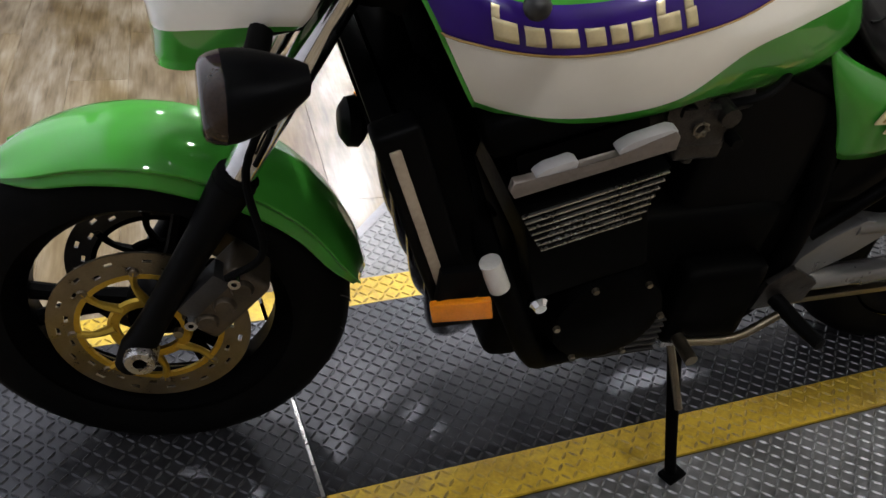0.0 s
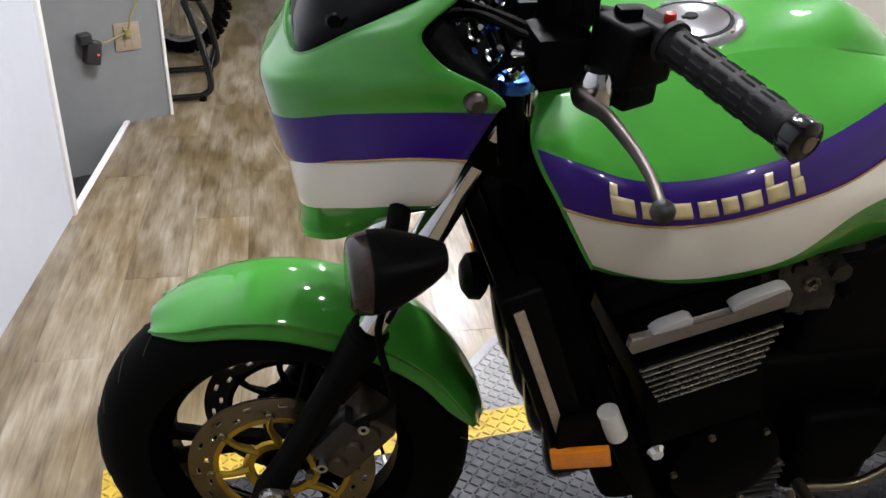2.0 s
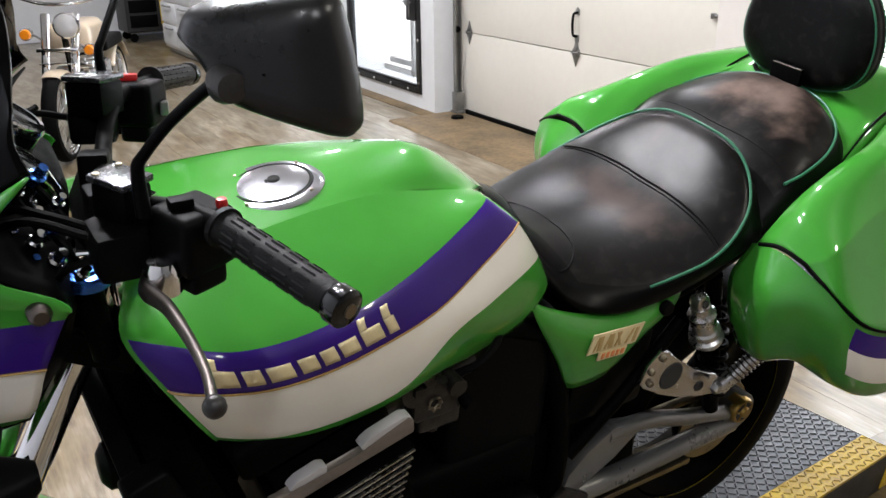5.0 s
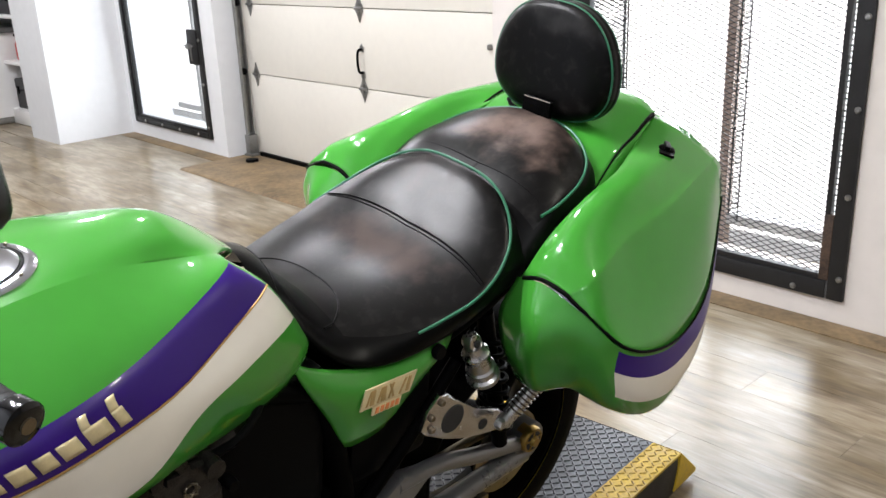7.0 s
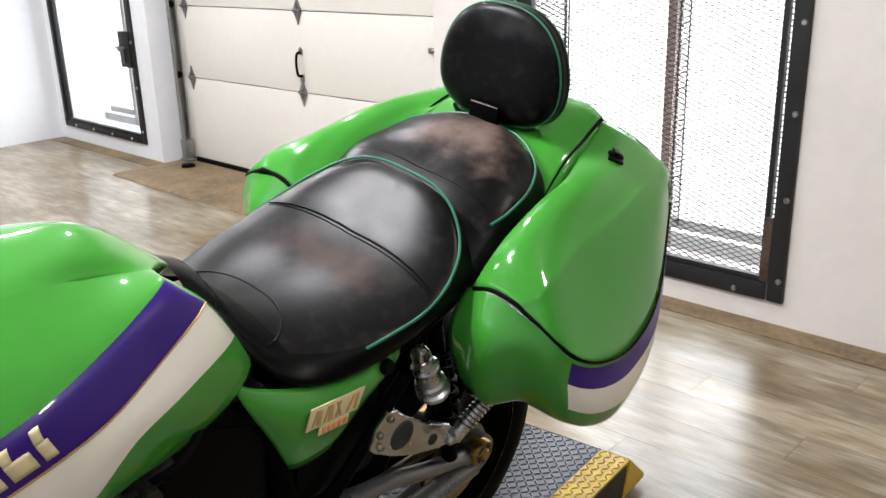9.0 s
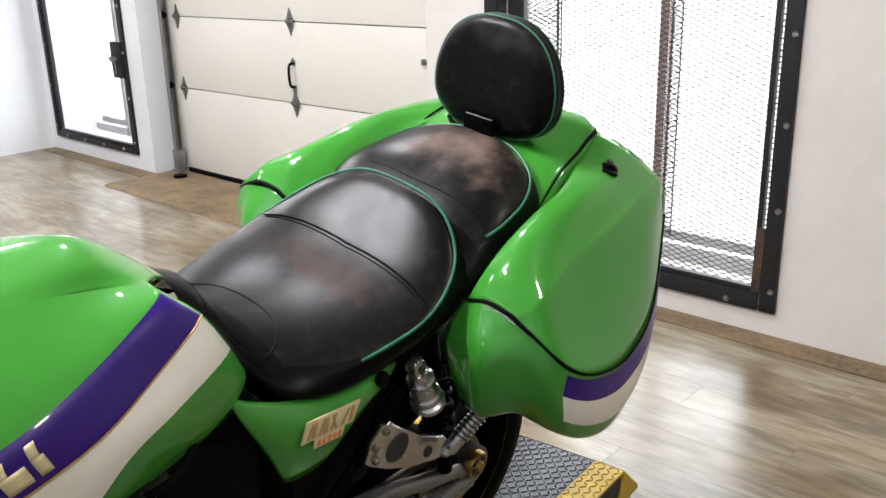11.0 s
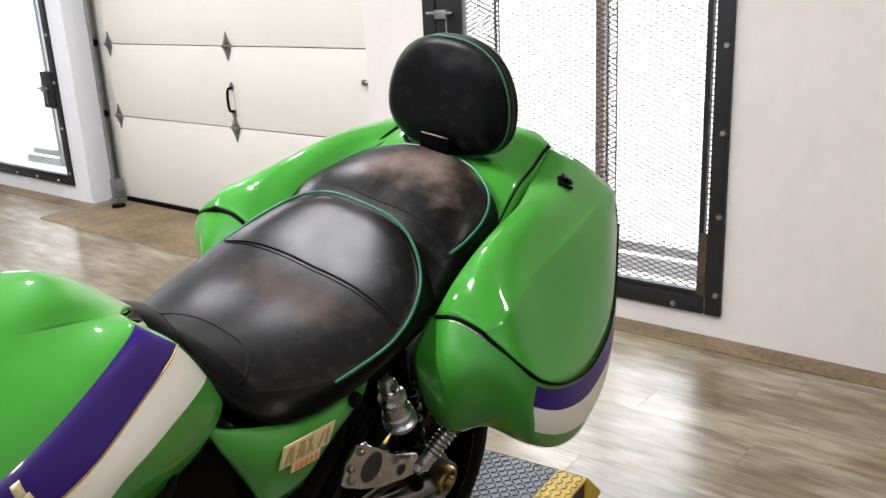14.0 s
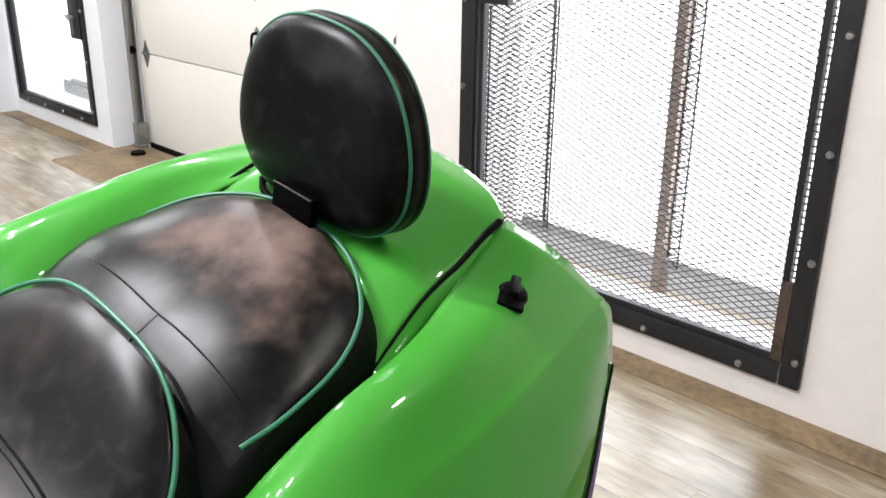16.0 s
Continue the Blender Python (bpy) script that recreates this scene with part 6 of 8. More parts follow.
# mirrors: rounded shells on bent stalks
for s in (-1, 1):
    stalk = [(0.318, s * 0.243, 1.125), (0.316, s * 0.243, 1.172), (0.322, s * 0.25, 1.19), (0.338, s * 0.285, 1.232), (0.356, s * 0.345, 1.282), (0.362, s * 0.372, 1.298)]
    mir = bpart(s, "mirror", tube(stalk, [0.008, 0.0065, 0.0058, 0.0056, 0.0056, 0.007], 4, 10), BLACK, bars, "black mirror on a bent stalk")
    mc = Vector((0.386, s * 0.398, 1.308))
    ux = Vector((0.80, s * -0.0 + s * 0.58, 0.0)).normalized()
    uz = Vector((0, 0, 1))
    nn = Vector((-ux.y * (1 if s < 0 else -1), -0.8 if s < 0 else 0.8, 0.1))
    nn = Vector((-0.57, s * 0.80, 0.12)).normalized()
    ux = uz.cross(nn).normalized() * (-s)
    uz = nn.cross(ux).normalized()
    uz = uz if uz.z > 0 else -uz
    ux = ux if ux.x > 0 else -ux
    shape = [(-0.078, 0.018), (-0.070, 0.036), (-0.045, 0.048), (0.02, 0.062), (0.045, 0.060), (0.058, 0.040), (0.074, -0.030), (0.070, -0.050), (0.052, -0.056), (-0.016, -0.041), (-0.042, -0.028), (-0.062, 0.0)]
    shape = [(a * 0.95, b * 0.94 + 0.003) for a, b in shape]
    shape = shape + shape[:1]

    def shell(sc, depth):
        return [tuple(mc + ux * (a * sc + 0.0) + uz * (b * sc) + nn * depth) for a, b in shape]
    sh = bpart(s, "mirror_shell", loft([shell(0.02, 0.026), shell(0.5, 0.024), shell(0.85, 0.014), shell(1.0, -0.004), shell(1.0, -0.014)], 3, 3), SATIN, mir, "satin black mirror shell", smooth=70)
    bpart(s, "mirror_ball", lathe([(0, -0.014), (0.012, -0.012), (0.0165, 0), (0.014, 0.010), (0, 0.013)], tuple(Vector((0.362, s * 0.382, 1.298)) + nn * 0.020), "y", 14), DARKMETAL, mir, "dark ball joint")
    bm = bmesh.new()
    bm.faces.new([bm.verts.new(p) for p in shell(0.97, -0.011)[:-1]])
    bpart(s, "mirror_glass", bm, CHROME, mir, "mirror glass")

# frame
fr = part("frame", bmesh.new(), ENGINE, bike, "black tubular steel cradle frame")
for s in (-1, 1):
    part("down_tube", tube([(0.345, s * 0.03, 0.86), (0.38, s * 0.09, 0.76), (0.43, s * 0.185, 0.60), (0.50, s * 0.215, 0.44), (0.555, s * 0.205, 0.325), (0.60, s * 0.19, 0.290), (0.75, s * 0.17, 0.290), (0.95, s * 0.165, 0.305), (1.0, s * 0.16, 0.45), (0.985, s * 0.15, 0.62), (0.94, s * 0.14, 0.78)], 0.019, 6, 12), ENGINE, fr, "black frame tube")
    part("top_tube", tube([(0.36, s * 0.04, 0.92), (0.55, s * 0.12, 0.87), (0.80, s * 0.14, 0.80), (1.0, s * 0.15, 0.74), (1.25, s * 0.15, 0.76), (1.6, s * 0.12, 0.86)], 0.017, 6, 12), ENGINE, fr, "black frame tube")
    part("seat_stay", tube([(1.02, s * 0.165, 0.475), (1.12, s * 0.17, 0.575), (1.235, s * 0.168, 0.70)], 0.012, 4, 10), ENGINE, fr, "black seat stay")
    part("frame_bolt", lathe([(0, s * 0.018), (0.009, s * 0.018), (0.013, s * 0.012), (0.015, s * 0.01), (0.015, 0)], (0.535, s * 0.215, 0.455), "y", 12), CHROME, fr, "chrome engine-mount bolt")
    part("pale_sleeve", tube([(0.437, s * 0.236, 0.568), (0.457, s * 0.241, 0.522)], 0.0150, 1, 14, smooth=False), WHITE_TUBE, fr, "pale sleeve on the down tube")
    part("steering_head", lathe([(0.0, -0.07), (0.033, -0.07), (0.03, 0), (0.033, 0.07), (0.0, 0.07)], fk(0.89, 0, 0.04), "z", 18), ENGINE, fr) if s < 0 else None

# radiator
rm = Matrix.Translation((0.337, 0, 0.62)) @ pose(0, 0, 0, 0, -20.5, 0)
rad = part("radiator", box(-0.008, 0.02, -0.185, 0.185, -0.155, 0.155, 0.004, rm), BLACK, bike, "black radiator")
for k in range(24):
    part("radiator_fin", box(-0.012, -0.008, -0.175, 0.175, -0.145 + k * 0.0123, -0.1425 + k * 0.0123, 0, rm), ENGINE, rad)
part("fan_shroud", join(box(0.021, 0.085, -0.20, 0.20, -0.15, 0.15, 0.02, rm), lathe([(0.0, 0.13), (0.06, 0.13), (0.11, 0.10), (0.12, 0.08)], (0.34, 0, 0.63), "x", 28)), ENGINE, rad, "black fan shroud")
for s in (-1, 1):
    part("radiator_tank", box(-0.014, 0.045, min(s * 0.185, s * 0.225), max(s * 0.185, s * 0.225), -0.16, 0.16, 0.010, rm, seg=3), BLACK, rad, "black side tank")
    part("side_bracket", box(0.0, 0.014, min(s * 0.224, s * 0.2285), max(s * 0.224, s * 0.2285), -0.135, 0.138, 0.002, rm), TAN, rad, "pale edge of the radiator guard")
    part("reflector", box(-0.041, 0.041, -0.006, 0.006, -0.017, 0.017, 0.004, Matrix.Translation((0.404, s * 0.252, 0.499)) @ pose(0, 0, 0, 0, -14, s * 16)), ORANGE, rad, "orange side reflector")
    part("reflector_bracket", box(0.372, 0.43, s * 0.234 - 0.008, s * 0.234 + 0.008, 0.455, 0.56, 0.004), BLACK, rad, "black reflector bracket")
part("horn", lathe([(0, -0.020), (0.022, -0.019), (0.034, -0.010), (0.036, 0.004), (0.028, 0.012), (0.012, 0.022), (0, 0.024)], (0.300, -0.01, 0.635), "x", 24), BLACK, rad, "black round horn")

# engine
eng = part("engine", box(0.50, 0.95, -0.17, 0.17, 0.265, 0.55, 0.03, seg=3), ENGINE, bike, "black four-cylinder engine")
em = Matrix.Translation((0.535, 0, 0.69)) @ pose(0, 0, 0, 0, -17, 0)
part("cylinder_block", box(-0.075, 0.10, -0.22, 0.22, -0.22, 0.06, 0.01, em), ENGINE, eng, "black cylinder block")
for k in range(7):
    w = 0.105 - k * 0.006
    part("cooling_fin", box(-0.086 + k * 0.003, w, -0.262, 0.262, -0.003 - k * 0.0112, 0.0 - k * 0.0112, 0.001, em), ALU, eng, "black fin with a polished edge")
    part("fin_top", box(-0.088 + k * 0.003, w + 0.002, -0.259, 0.259, 0.001 - k * 0.0112, 0.0045 - k * 0.0112, 0.001, em), ENGINE, eng)
part("cam_cover", box(-0.11, 0.115, -0.24, 0.24, 0.075, 0.135, 0.022, em, seg=3), ENGINE, eng, "black cam cover")
for s in (-1, 1):
    part("head_trim", prism([(-0.094, 0.043), (0.108, 0.040), (0.113, 0.058), (0.107, 0.070), (0.08, 0.066), (0.034, 0.060), (-0.008, 0.058), (-0.07, 0.066), (-0.092, 0.070), (-0.098, 0.056)], 0.012, em @ pose(0, s * 0.264, 0), 0.004), TRIM_METAL, eng, "polished cylinder-head trim")
    for px, hw in ((-0.040, 0.024), (0.072, 0.035)):
        part("cam_cap", prism([(-hw, -0.009), (hw, -0.009), (hw + 0.003, 0.0), (hw * 0.8, 0.006), (-hw * 0.5, 0.005), (-hw * 0.9, 0.001), (-hw - 0.002, -0.003)], 0.018, em @ pose(px, s * 0.260, 0.068), 0.0022), CAP_METAL, eng, "silver cam end cap")
    part("crank_cover", lathe([(0.0, s * 0.05), (0.06, s * 0.05), (0.088, s * 0.038), (0.095, s * 0.01), (0.095, -s * 0.03)], (0.66, s * 0.185, 0.40), "y", 32), ENGINE, eng, "round black crankcase cover")
    part("sprocket_cover", box(0.78, 0.93, s * 0.19 - 0.03, s * 0.19 + 0.03, 0.30, 0.47, 0.025, seg=3), ENGINE, eng, "black sprocket cover")
    for k in range(6):
        part("cover_screw", lathe([(0, s * 0.006), (0.005, s * 0.006), (0.006, 0)], (0.66 + 0.086 * math.cos(k * 1.047), s * 0.226, 0.40 + 0.086 * math.sin(k * 1.047)), "y", 8), STEEL, eng)
for k in range(4):
    y = -0.165 + 0.11 * k
    part("carburettor", join(lathe([(0, -0.03), (0.028, -0.03), (0.03, 0.03), (0, 0.03)], (0.70, y, 0.765), "z", 16), tube([(0.63, y, 0.735), (0.70, y, 0.75), (0.78, y, 0.765)], 0.024, 4, 14)), CARB if k == 0 else ENGINE, eng, "dulled carburettor body")
part("carburettor_linkage", join(lathe([(0.012, -0.008), (0.028, -0.008), (0.028, 0.008), (0.012, 0.008), (0.012, -0.008)], (0.668, -0.205, 0.772), "y", 20), box(0.66, 0.735, -0.215, -0.195, 0.715, 0.775, 0.008), lathe([(0, -0.02), (0.014, -0.02), (0.014, 0.01)], (0.725, -0.205, 0.765), "y", 12)), CARB, eng, "dulled carburettor linkage")
for k in range(4):
    y = -0.165 + 0.11 * k
    part("exhaust_header", tube([(0.45, y, 0.60), (0.40, y, 0.52), (0.415, y * 0.9, 0.38), (0.46, y * 0.75 + 0.03, 0.28), (0.55, y * 0.5 + 0.06, 0.225), (0.75, y * 0.2 + 0.09, 0.215)], 0.019, 6, 12), GLOSS, eng, "black exhaust header")
part("float_bowl", join(box(0.672, 0.742, -0.212, -0.170, 0.690, 0.726, 0.008, seg=3), lathe([(0.0, -0.012), (0.010, -0.012), (0.012, 0.0), (0.012, 0.008)], (0.707, -0.19, 0.688), "z", 12)), CARB, eng, "dulled float bowl")
part("carburettor_cap", lathe([(0.0, 0.012), (0.022, 0.011), (0.030, 0.004), (0.030, -0.006)], (0.705, -0.180, 0.806), "z", 20), DARKMETAL, eng, "dark round carburettor cap")
for dx, dy, dz in ((0.026, 0.0, 0.0), (-0.018, -0.018, 0.0), (-0.018, 0.018, 0.0)):
    part("carburettor_screw", lathe([(0, 0.006), (0.004, 0.006), (0.0045, 0.0)], (0.705 + dx, -0.180 + dy, 0.810), "z", 8), CHROME, eng, "bright screw")
part("throttle_spring", tube([(0.690 + 0.008 * math.cos(k * 0.9), -0.218, 0.748 + 0.008 * math.sin(k * 0.9)) if k % 2 else (0.690 + 0.011 * math.cos(k * 0.9), -0.222, 0.748 + 0.011 * math.sin(k * 0.9)) for k in range(15)], 0.0018, 2, 6), STEEL, eng, "steel throttle spring")
part("fuel_hose", tube([(0.735, -0.20, 0.770), (0.765, -0.215, 0.790), (0.80, -0.20, 0.800), (0.84, -0.16, 0.790)], 0.006, 5, 8), RUBBER, eng, "black fuel hose")
part("idle_knob", lathe([(0, -0.010), (0.008, -0.009), (0.010, 0.0), (0.010, 0.012)], (0.752, -0.214, 0.722), "y", 12), BLACK, eng, "black idle knob")
part("oil_pan", box(0.58, 0.84, -0.05, 0.09, 0.20, 0.27, 0.02, seg=3), ENGINE, eng, "black finned oil pan")
for k in range(6):
    part("oil_pan_fin", box(0.60, 0.82, -0.056, 0.096, 0.206 + 0.010 * k, 0.210 + 0.010 * k, 0.001), ENGINE, eng)
mf = part("silencer", tube([(0.75, 0.09, 0.215), (0.95, 0.14, 0.215), (1.10, 0.20, 0.24), (1.55, 0.235, 0.40)], [0.03, 0.035, 0.05, 0.055], 6, 20), GLOSS, bike, "black exhaust silencer")
part("oil_cover", box(0.655, 0.765, -0.215, -0.14, 0.30, 0.40, 0.015, seg=3), ENGINE, eng, "black finned oil cover")
for k in range(6):
    part("cover_fin", box(0.652, 0.768, -0.222, -0.205, 0.306 + 0.014 * k, 0.310 + 0.014 * k, 0.001), DARKMETAL, eng, "dark fin with a bright edge")
for dx, dz in ((0.665, 0.425), (0.735, 0.43), (0.80, 0.345), (0.62, 0.33), (0.875, 0.40), (0.90, 0.33)):
    part("case_bolt", lathe([(0, -0.008), (0.006, -0.008), (0.008, -0.004), (0.008, 0.004)], (dx, -0.19, dz), "y", 6), CHROME, eng, "bright hex bolt")
part("drain_plate", box(0.79, 0.825, -0.21, -0.19, 0.29, 0.315, 0.005), ALU, eng, "bright alloy bracket")
part("airbox", box(0.76, 0.97, -0.155, 0.155, 0.52, 0.79, 0.03, seg=3), BLACK, bike, "black airbox")
part("starter_cover", box(0.84, 1.02, -0.15, 0.15, 0.36, 0.54, 0.03, seg=3), ENGINE, eng, "black rear crankcase")
part("inner_mudguard", box(1.0, 1.19, -0.105, 0.105, 0.33, 0.66, 0.02, seg=3), BLACK, bike, "black inner mudguard before the rear wheel")

# rear end
RX, RZ = 1.51, 0.322
rwheel = part("rear_wheel", join(lathe([(0.205, -0.07), (0.218, -0.075), (0.214, -0.05), (0.19, -0.02), (0.19, 0.02), (0.214, 0.05), (0.218, 0.075), (0.205, 0.07), (0.18, 0.03), (0.18, -0.03), (0.205, -0.07)], (RX, 0, RZ), "y", 44), lathe([(0, -0.06), (0.05, -0.06), (0.06, -0.03), (0.06, 0.03), (0.05, 0.06), (0, 0.06)], (RX, 0, RZ), "y", 24)), ENGINE, bike, "black cast rear wheel")
part("tyre", tyre(0.318, 0.17, RX, RZ), RUBBER, rwheel, "wide black rear tyre", smooth=60)
for k in range(3):
    a = radians(50 + 120 * k)
    part("spoke", tube([(RX + 0.05 * math.cos(a), 0, RZ + 0.05 * math.sin(a)), (RX + 0.192 * math.cos(a), 0, RZ + 0.192 * math.sin(a))], [0.03, 0.024], 1, 10, smooth=False), ENGINE, rwheel)
part("sprocket", lathe([(0.06, -0.003), (0.10, -0.003), (0.10, 0.003), (0.06, 0.003), (0.06, -0.003)], (RX, -0.095, RZ), "y", 40), STEEL, rwheel, "steel sprocket")
part("rim_tape", lathe([(0.2235, -0.0765), (0.2285, -0.0775), (0.2235, -0.0765)], (RX, 0, RZ), "y", 60), YELLOWBOX, rwheel, "thin yellow rim tape")
sa = part("swingarm", bmesh.new(), SILVER, bike, "silver tubular braced swingarm")
for s in (-1, 1):
    part("lower_arm", tube([(0.97, s * 0.13, 0.345), (1.12, s * 0.14, 0.335), (1.51, s * 0.138, 0.345)], 0.022, 4, 14), SILVER, sa, "silver lower tube")
    part("upper_arm", tube([(1.14, s * 0.137, 0.455), (1.24, s * 0.14, 0.452), (1.36, s * 0.14, 0.415), (1.50, s * 0.138, 0.378)], 0.017, 5, 14), SILVER, sa, "silver brace tube")
    part("gusset", prism([(1.04, 0.36), (1.08, 0.35), (1.16, 0.40), (1.235, 0.455), (1.15, 0.475), (1.09, 0.44), (1.05, 0.40)], 0.03, pose(0, s * 0.135, 0), 0.006), SILVER, sa, "silver gusset")
    part("axle_adjuster", lathe([(0.0, s * 0.024), (0.010, s * 0.024), (0.013, s * 0.016), (0.027, s * 0.016), (0.030, s * 0.010), (0.030, -s * 0.015)], (1.512, s * 0.147, 0.388), "y", 26), DULL_GOLD, sa, "gold eccentric axle adjuster")
    part("adjuster_hub", tube([(1.518, s * 0.10, 0.374), (1.518, s * 0.148, 0.374)], 0.045, 1, 16, smooth=False), SILVER, sa)
    # a raised dark ring paints the shade between the adjuster's webs
    part("adjuster_shade_ring", lathe([(0.011, s * 0.0165), (0.0225, s * 0.0165), (0.0225, s * 0.012)], (1.512, s * 0.147, 0.388), "y", 26), MATTE_DARK, sa, "dark ring for the shaded recess")
    for k in range(5):
        cx, cz = math.cos(k * 1.256 + 0.4), math.sin(k * 1.256 + 0.4)
        part("adjuster_web", tube([(1.512 + 0.009 * cx, s * 0.1635, 0.388 + 0.009 * cz), (1.512 + 0.024 * cx, s * 0.1635, 0.388 + 0.024 * cz)], 0.0022, 1, 6, smooth=False), DULL_GOLD, sa)
    # shock absorber with its piggyback reservoir
    sk = part("shock_absorber", tube([(1.32, s * 0.150, 0.76), (1.42, s * 0.145, 0.42)], 0.016, 1, 14, smooth=False), ENGINE, bike, "twin shock absorber")
    tilt = Matrix.Translation((1.281, s * 0.195, 0.664)) @ pose(0, 0, 0, 0, -26, 0) @ Matrix.Diagonal((0.80, 0.80, 1.0, 1))
    bm = lathe([(0.0, -0.004), (0.036, -0.004), (0.038, 0.0), (0.038, 0.007), (0.031, 0.011), (0.030, 0.018), (0.034, 0.021), (0.034, 0.026), (0.029, 0.030), (0.028, 0.058), (0.031, 0.061), (0.031, 0.067), (0.024, 0.072), (0.021, 0.086), (0.0, 0.088)], (0, 0, 0), "z", 26)
    bm.transform(tilt)
    rsv = part("reservoir", bm, ALU, sk, "polished ringed reservoir")
    bm = lathe([(0, 0.018), (0.010, 0.018), (0.017, 0.013), (0.0205, 0.0), (0.017, -0.013), (0, -0.018)], (0, 0, 0.097), "y", 20)
    bm.transform(tilt)
    part("reservoir_cap", bm, ALU, rsv, "polished reservoir cap")
    bm = lathe([(0, s * 0.0195), (0.007, s * 0.0195), (0.009, s * 0.017)], (0, 0, 0.097), "y", 14)
    bm.transform(tilt)
    part("cap_screw", bm, MATTE_DARK, rsv)
    bm = bmesh.new()
    pts = []
    for k in range(97):
        t = k / 96
        an = t * 2 * math.pi * 8
        pts.append((1.335 + 0.07 * t + 0.028 * math.cos(an), s * 0.145 + 0.028 * math.sin(an), 0.72 - 0.25 * t))
    part("spring", tube(pts, 0.0052, 1, 6), ENGINE, sk, "coil spring")
    # footrest hanger; dark discs stand in for the shade of its lightening holes
    hang = [(1.137, 0.606), (1.150, 0.640), (1.176, 0.664), (1.200, 0.656), (1.235, 0.618), (1.280, 0.590), (1.345, 0.560), (1.362, 0.535), (1.350, 0.512), (1.312, 0.522), (1.243, 0.543), (1.190, 0.568), (1.152, 0.590)]
    hb = part("footrest_hanger", prism(hang, 0.014, pose(0, s * 0.185, 0), 0.004), POLISHED, bike, "polished alloy footrest hanger with dark discs for holes")
    part("hole_shade_disc", lathe([(0.0, s * 0.009), (0.026, s * 0.009), (0.029, s * 0.0065), (0.029, 0)], (1.214, s * 0.185, 0.600), "y", 24), MATTE_DARK, hb, "dark disc for a shaded lightening hole")
    part("hole_shade_disc", lathe([(0.0, s * 0.009), (0.010, s * 0.009), (0.012, s * 0.0065), (0.012, 0)], (1.300, s * 0.185, 0.548), "y", 20), MATTE_DARK, hb, "dark disc for a shaded lightening hole")
    for hx, hz in ((1.157, 0.628), (1.180, 0.650), (1.160, 0.602)):
        part("hanger_bolt", lathe([(0, s * 0.014), (0.005, s * 0.014), (0.007, s * 0.011), (0.007, s * 0.006)], (hx, s * 0.185, hz), "y", 8), STEEL, hb)
    pg = part("passenger_peg", tube([(1.332, s * 0.212, 0.548), (1.350, s * 0.222, 0.575), (1.395, s * 0.240, 0.632)], [0.015, 0.0145, 0.013], 3, 12), ALU, hb, "folded ribbed passenger footpeg")
    for k in range(8):
        t = 0.25 + k * 0.09
        part("peg_rib", lathe([(0.0135, -0.002), (0.017, -0.0015), (0.017, 0.0015), (0.0135, 0.002)], (0, 0, 0), "z", 12), LEVER, pg).matrix_local = Matrix.Translation((1.338 + 0.058 * t, s * (0.215 + 0.026 * t), 0.556 + 0.077 * t)) @ pose(0, 0, 0, 0, 37, s * 25)
    part("peg_bolt", lathe([(0, s * 0.014), (0.009, s * 0.014), (0.012, s * 0.01), (0.012, 0)], (1.320, s * 0.210, 0.553), "y", 6), ALU, hb, "bright hex bolt")
    rp = part("rider_peg", tube([(0.99, s * 0.19, 0.36), (1.0, s * 0.25, 0.36), (1.01, s * 0.30, 0.362)], [0.014, 0.013, 0.011], 3, 12), RUBBER, bike, "black rider footpeg")
    part("peg_bracket", prism([(0.95, 0.34), (1.05, 0.345), (1.06, 0.39), (1.0, 0.43), (0.96, 0.40)], 0.012, pose(0, s * 0.19, 0), 0.003), CARB, rp, "grimy footpeg bracket")
part("shift_lever", join(tube([(0.98, -0.225, 0.355), (0.90, -0.235, 0.325), (0.80, -0.235, 0.335)], 0.0075, 4, 10), tube([(0.80, -0.225, 0.335), (0.80, -0.275, 0.335)], 0.011, 1, 12, smooth=False)), STEEL, bike, "steel gear lever with a rubber tip")
part("chain", join(box(0.90, 1.46, -0.104, -0.088, 0.405, 0.418, 0.002, Matrix.Rotation(0, 4, "Y")), box(0.90, 1.46, -0.104, -0.088, 0.222, 0.236, 0.002)), STEEL, bike, "steel drive chain")
part("rear_mudguard", loft(both([[guard(0, 0, 0)] * 0 + [(1.15 + 0.02 * k, -0.085, 0.62 + 0.03 * k) for k in range(5)], [(1.14 + 0.025 * k, 0, 0.65 + 0.035 * k) for k in range(5)]]), 2, 3), BLACK, bike, "black inner mudguard", solid=0.004)
part("battery_cover", box(1.02, 1.20, -0.15, 0.15, 0.52, 0.74, 0.02), BLACK, bike, "black box under the seat")
# side stand: foot on the deck, in the bike's own tilted axes
foot = BIKE.inverted() @ Vector((0.842, -0.318, DECK + 0.012))
stand = part("side_stand", tube([(0.832, -0.185, 0.305), (0.835, -0.20, 0.26), tuple(foot + Vector((-0.004, 0.012, 0.02))), tuple(foot)], [0.013, 0.012, 0.010, 0.011], 4, 12), ENGINE, bike, "black side stand, folded out")
bm = box(-0.020, 0.022, -0.016, 0.016, -0.010, 0.000, 0.004)
bm.transform(Matrix.Translation(foot) @ pose(0, 0, 0, -LEAN, 0, 20))
part("stand_foot", bm, ENGINE, stand, "black stand foot")
part("stand_spring", tube([(0.815, -0.19, 0.30), tuple(foot.lerp(Vector((0.832, -0.185, 0.305)), 0.5) + Vector((0, -0.014, 0)))], 0.007, 1, 8, smooth=False), STEEL, stand)

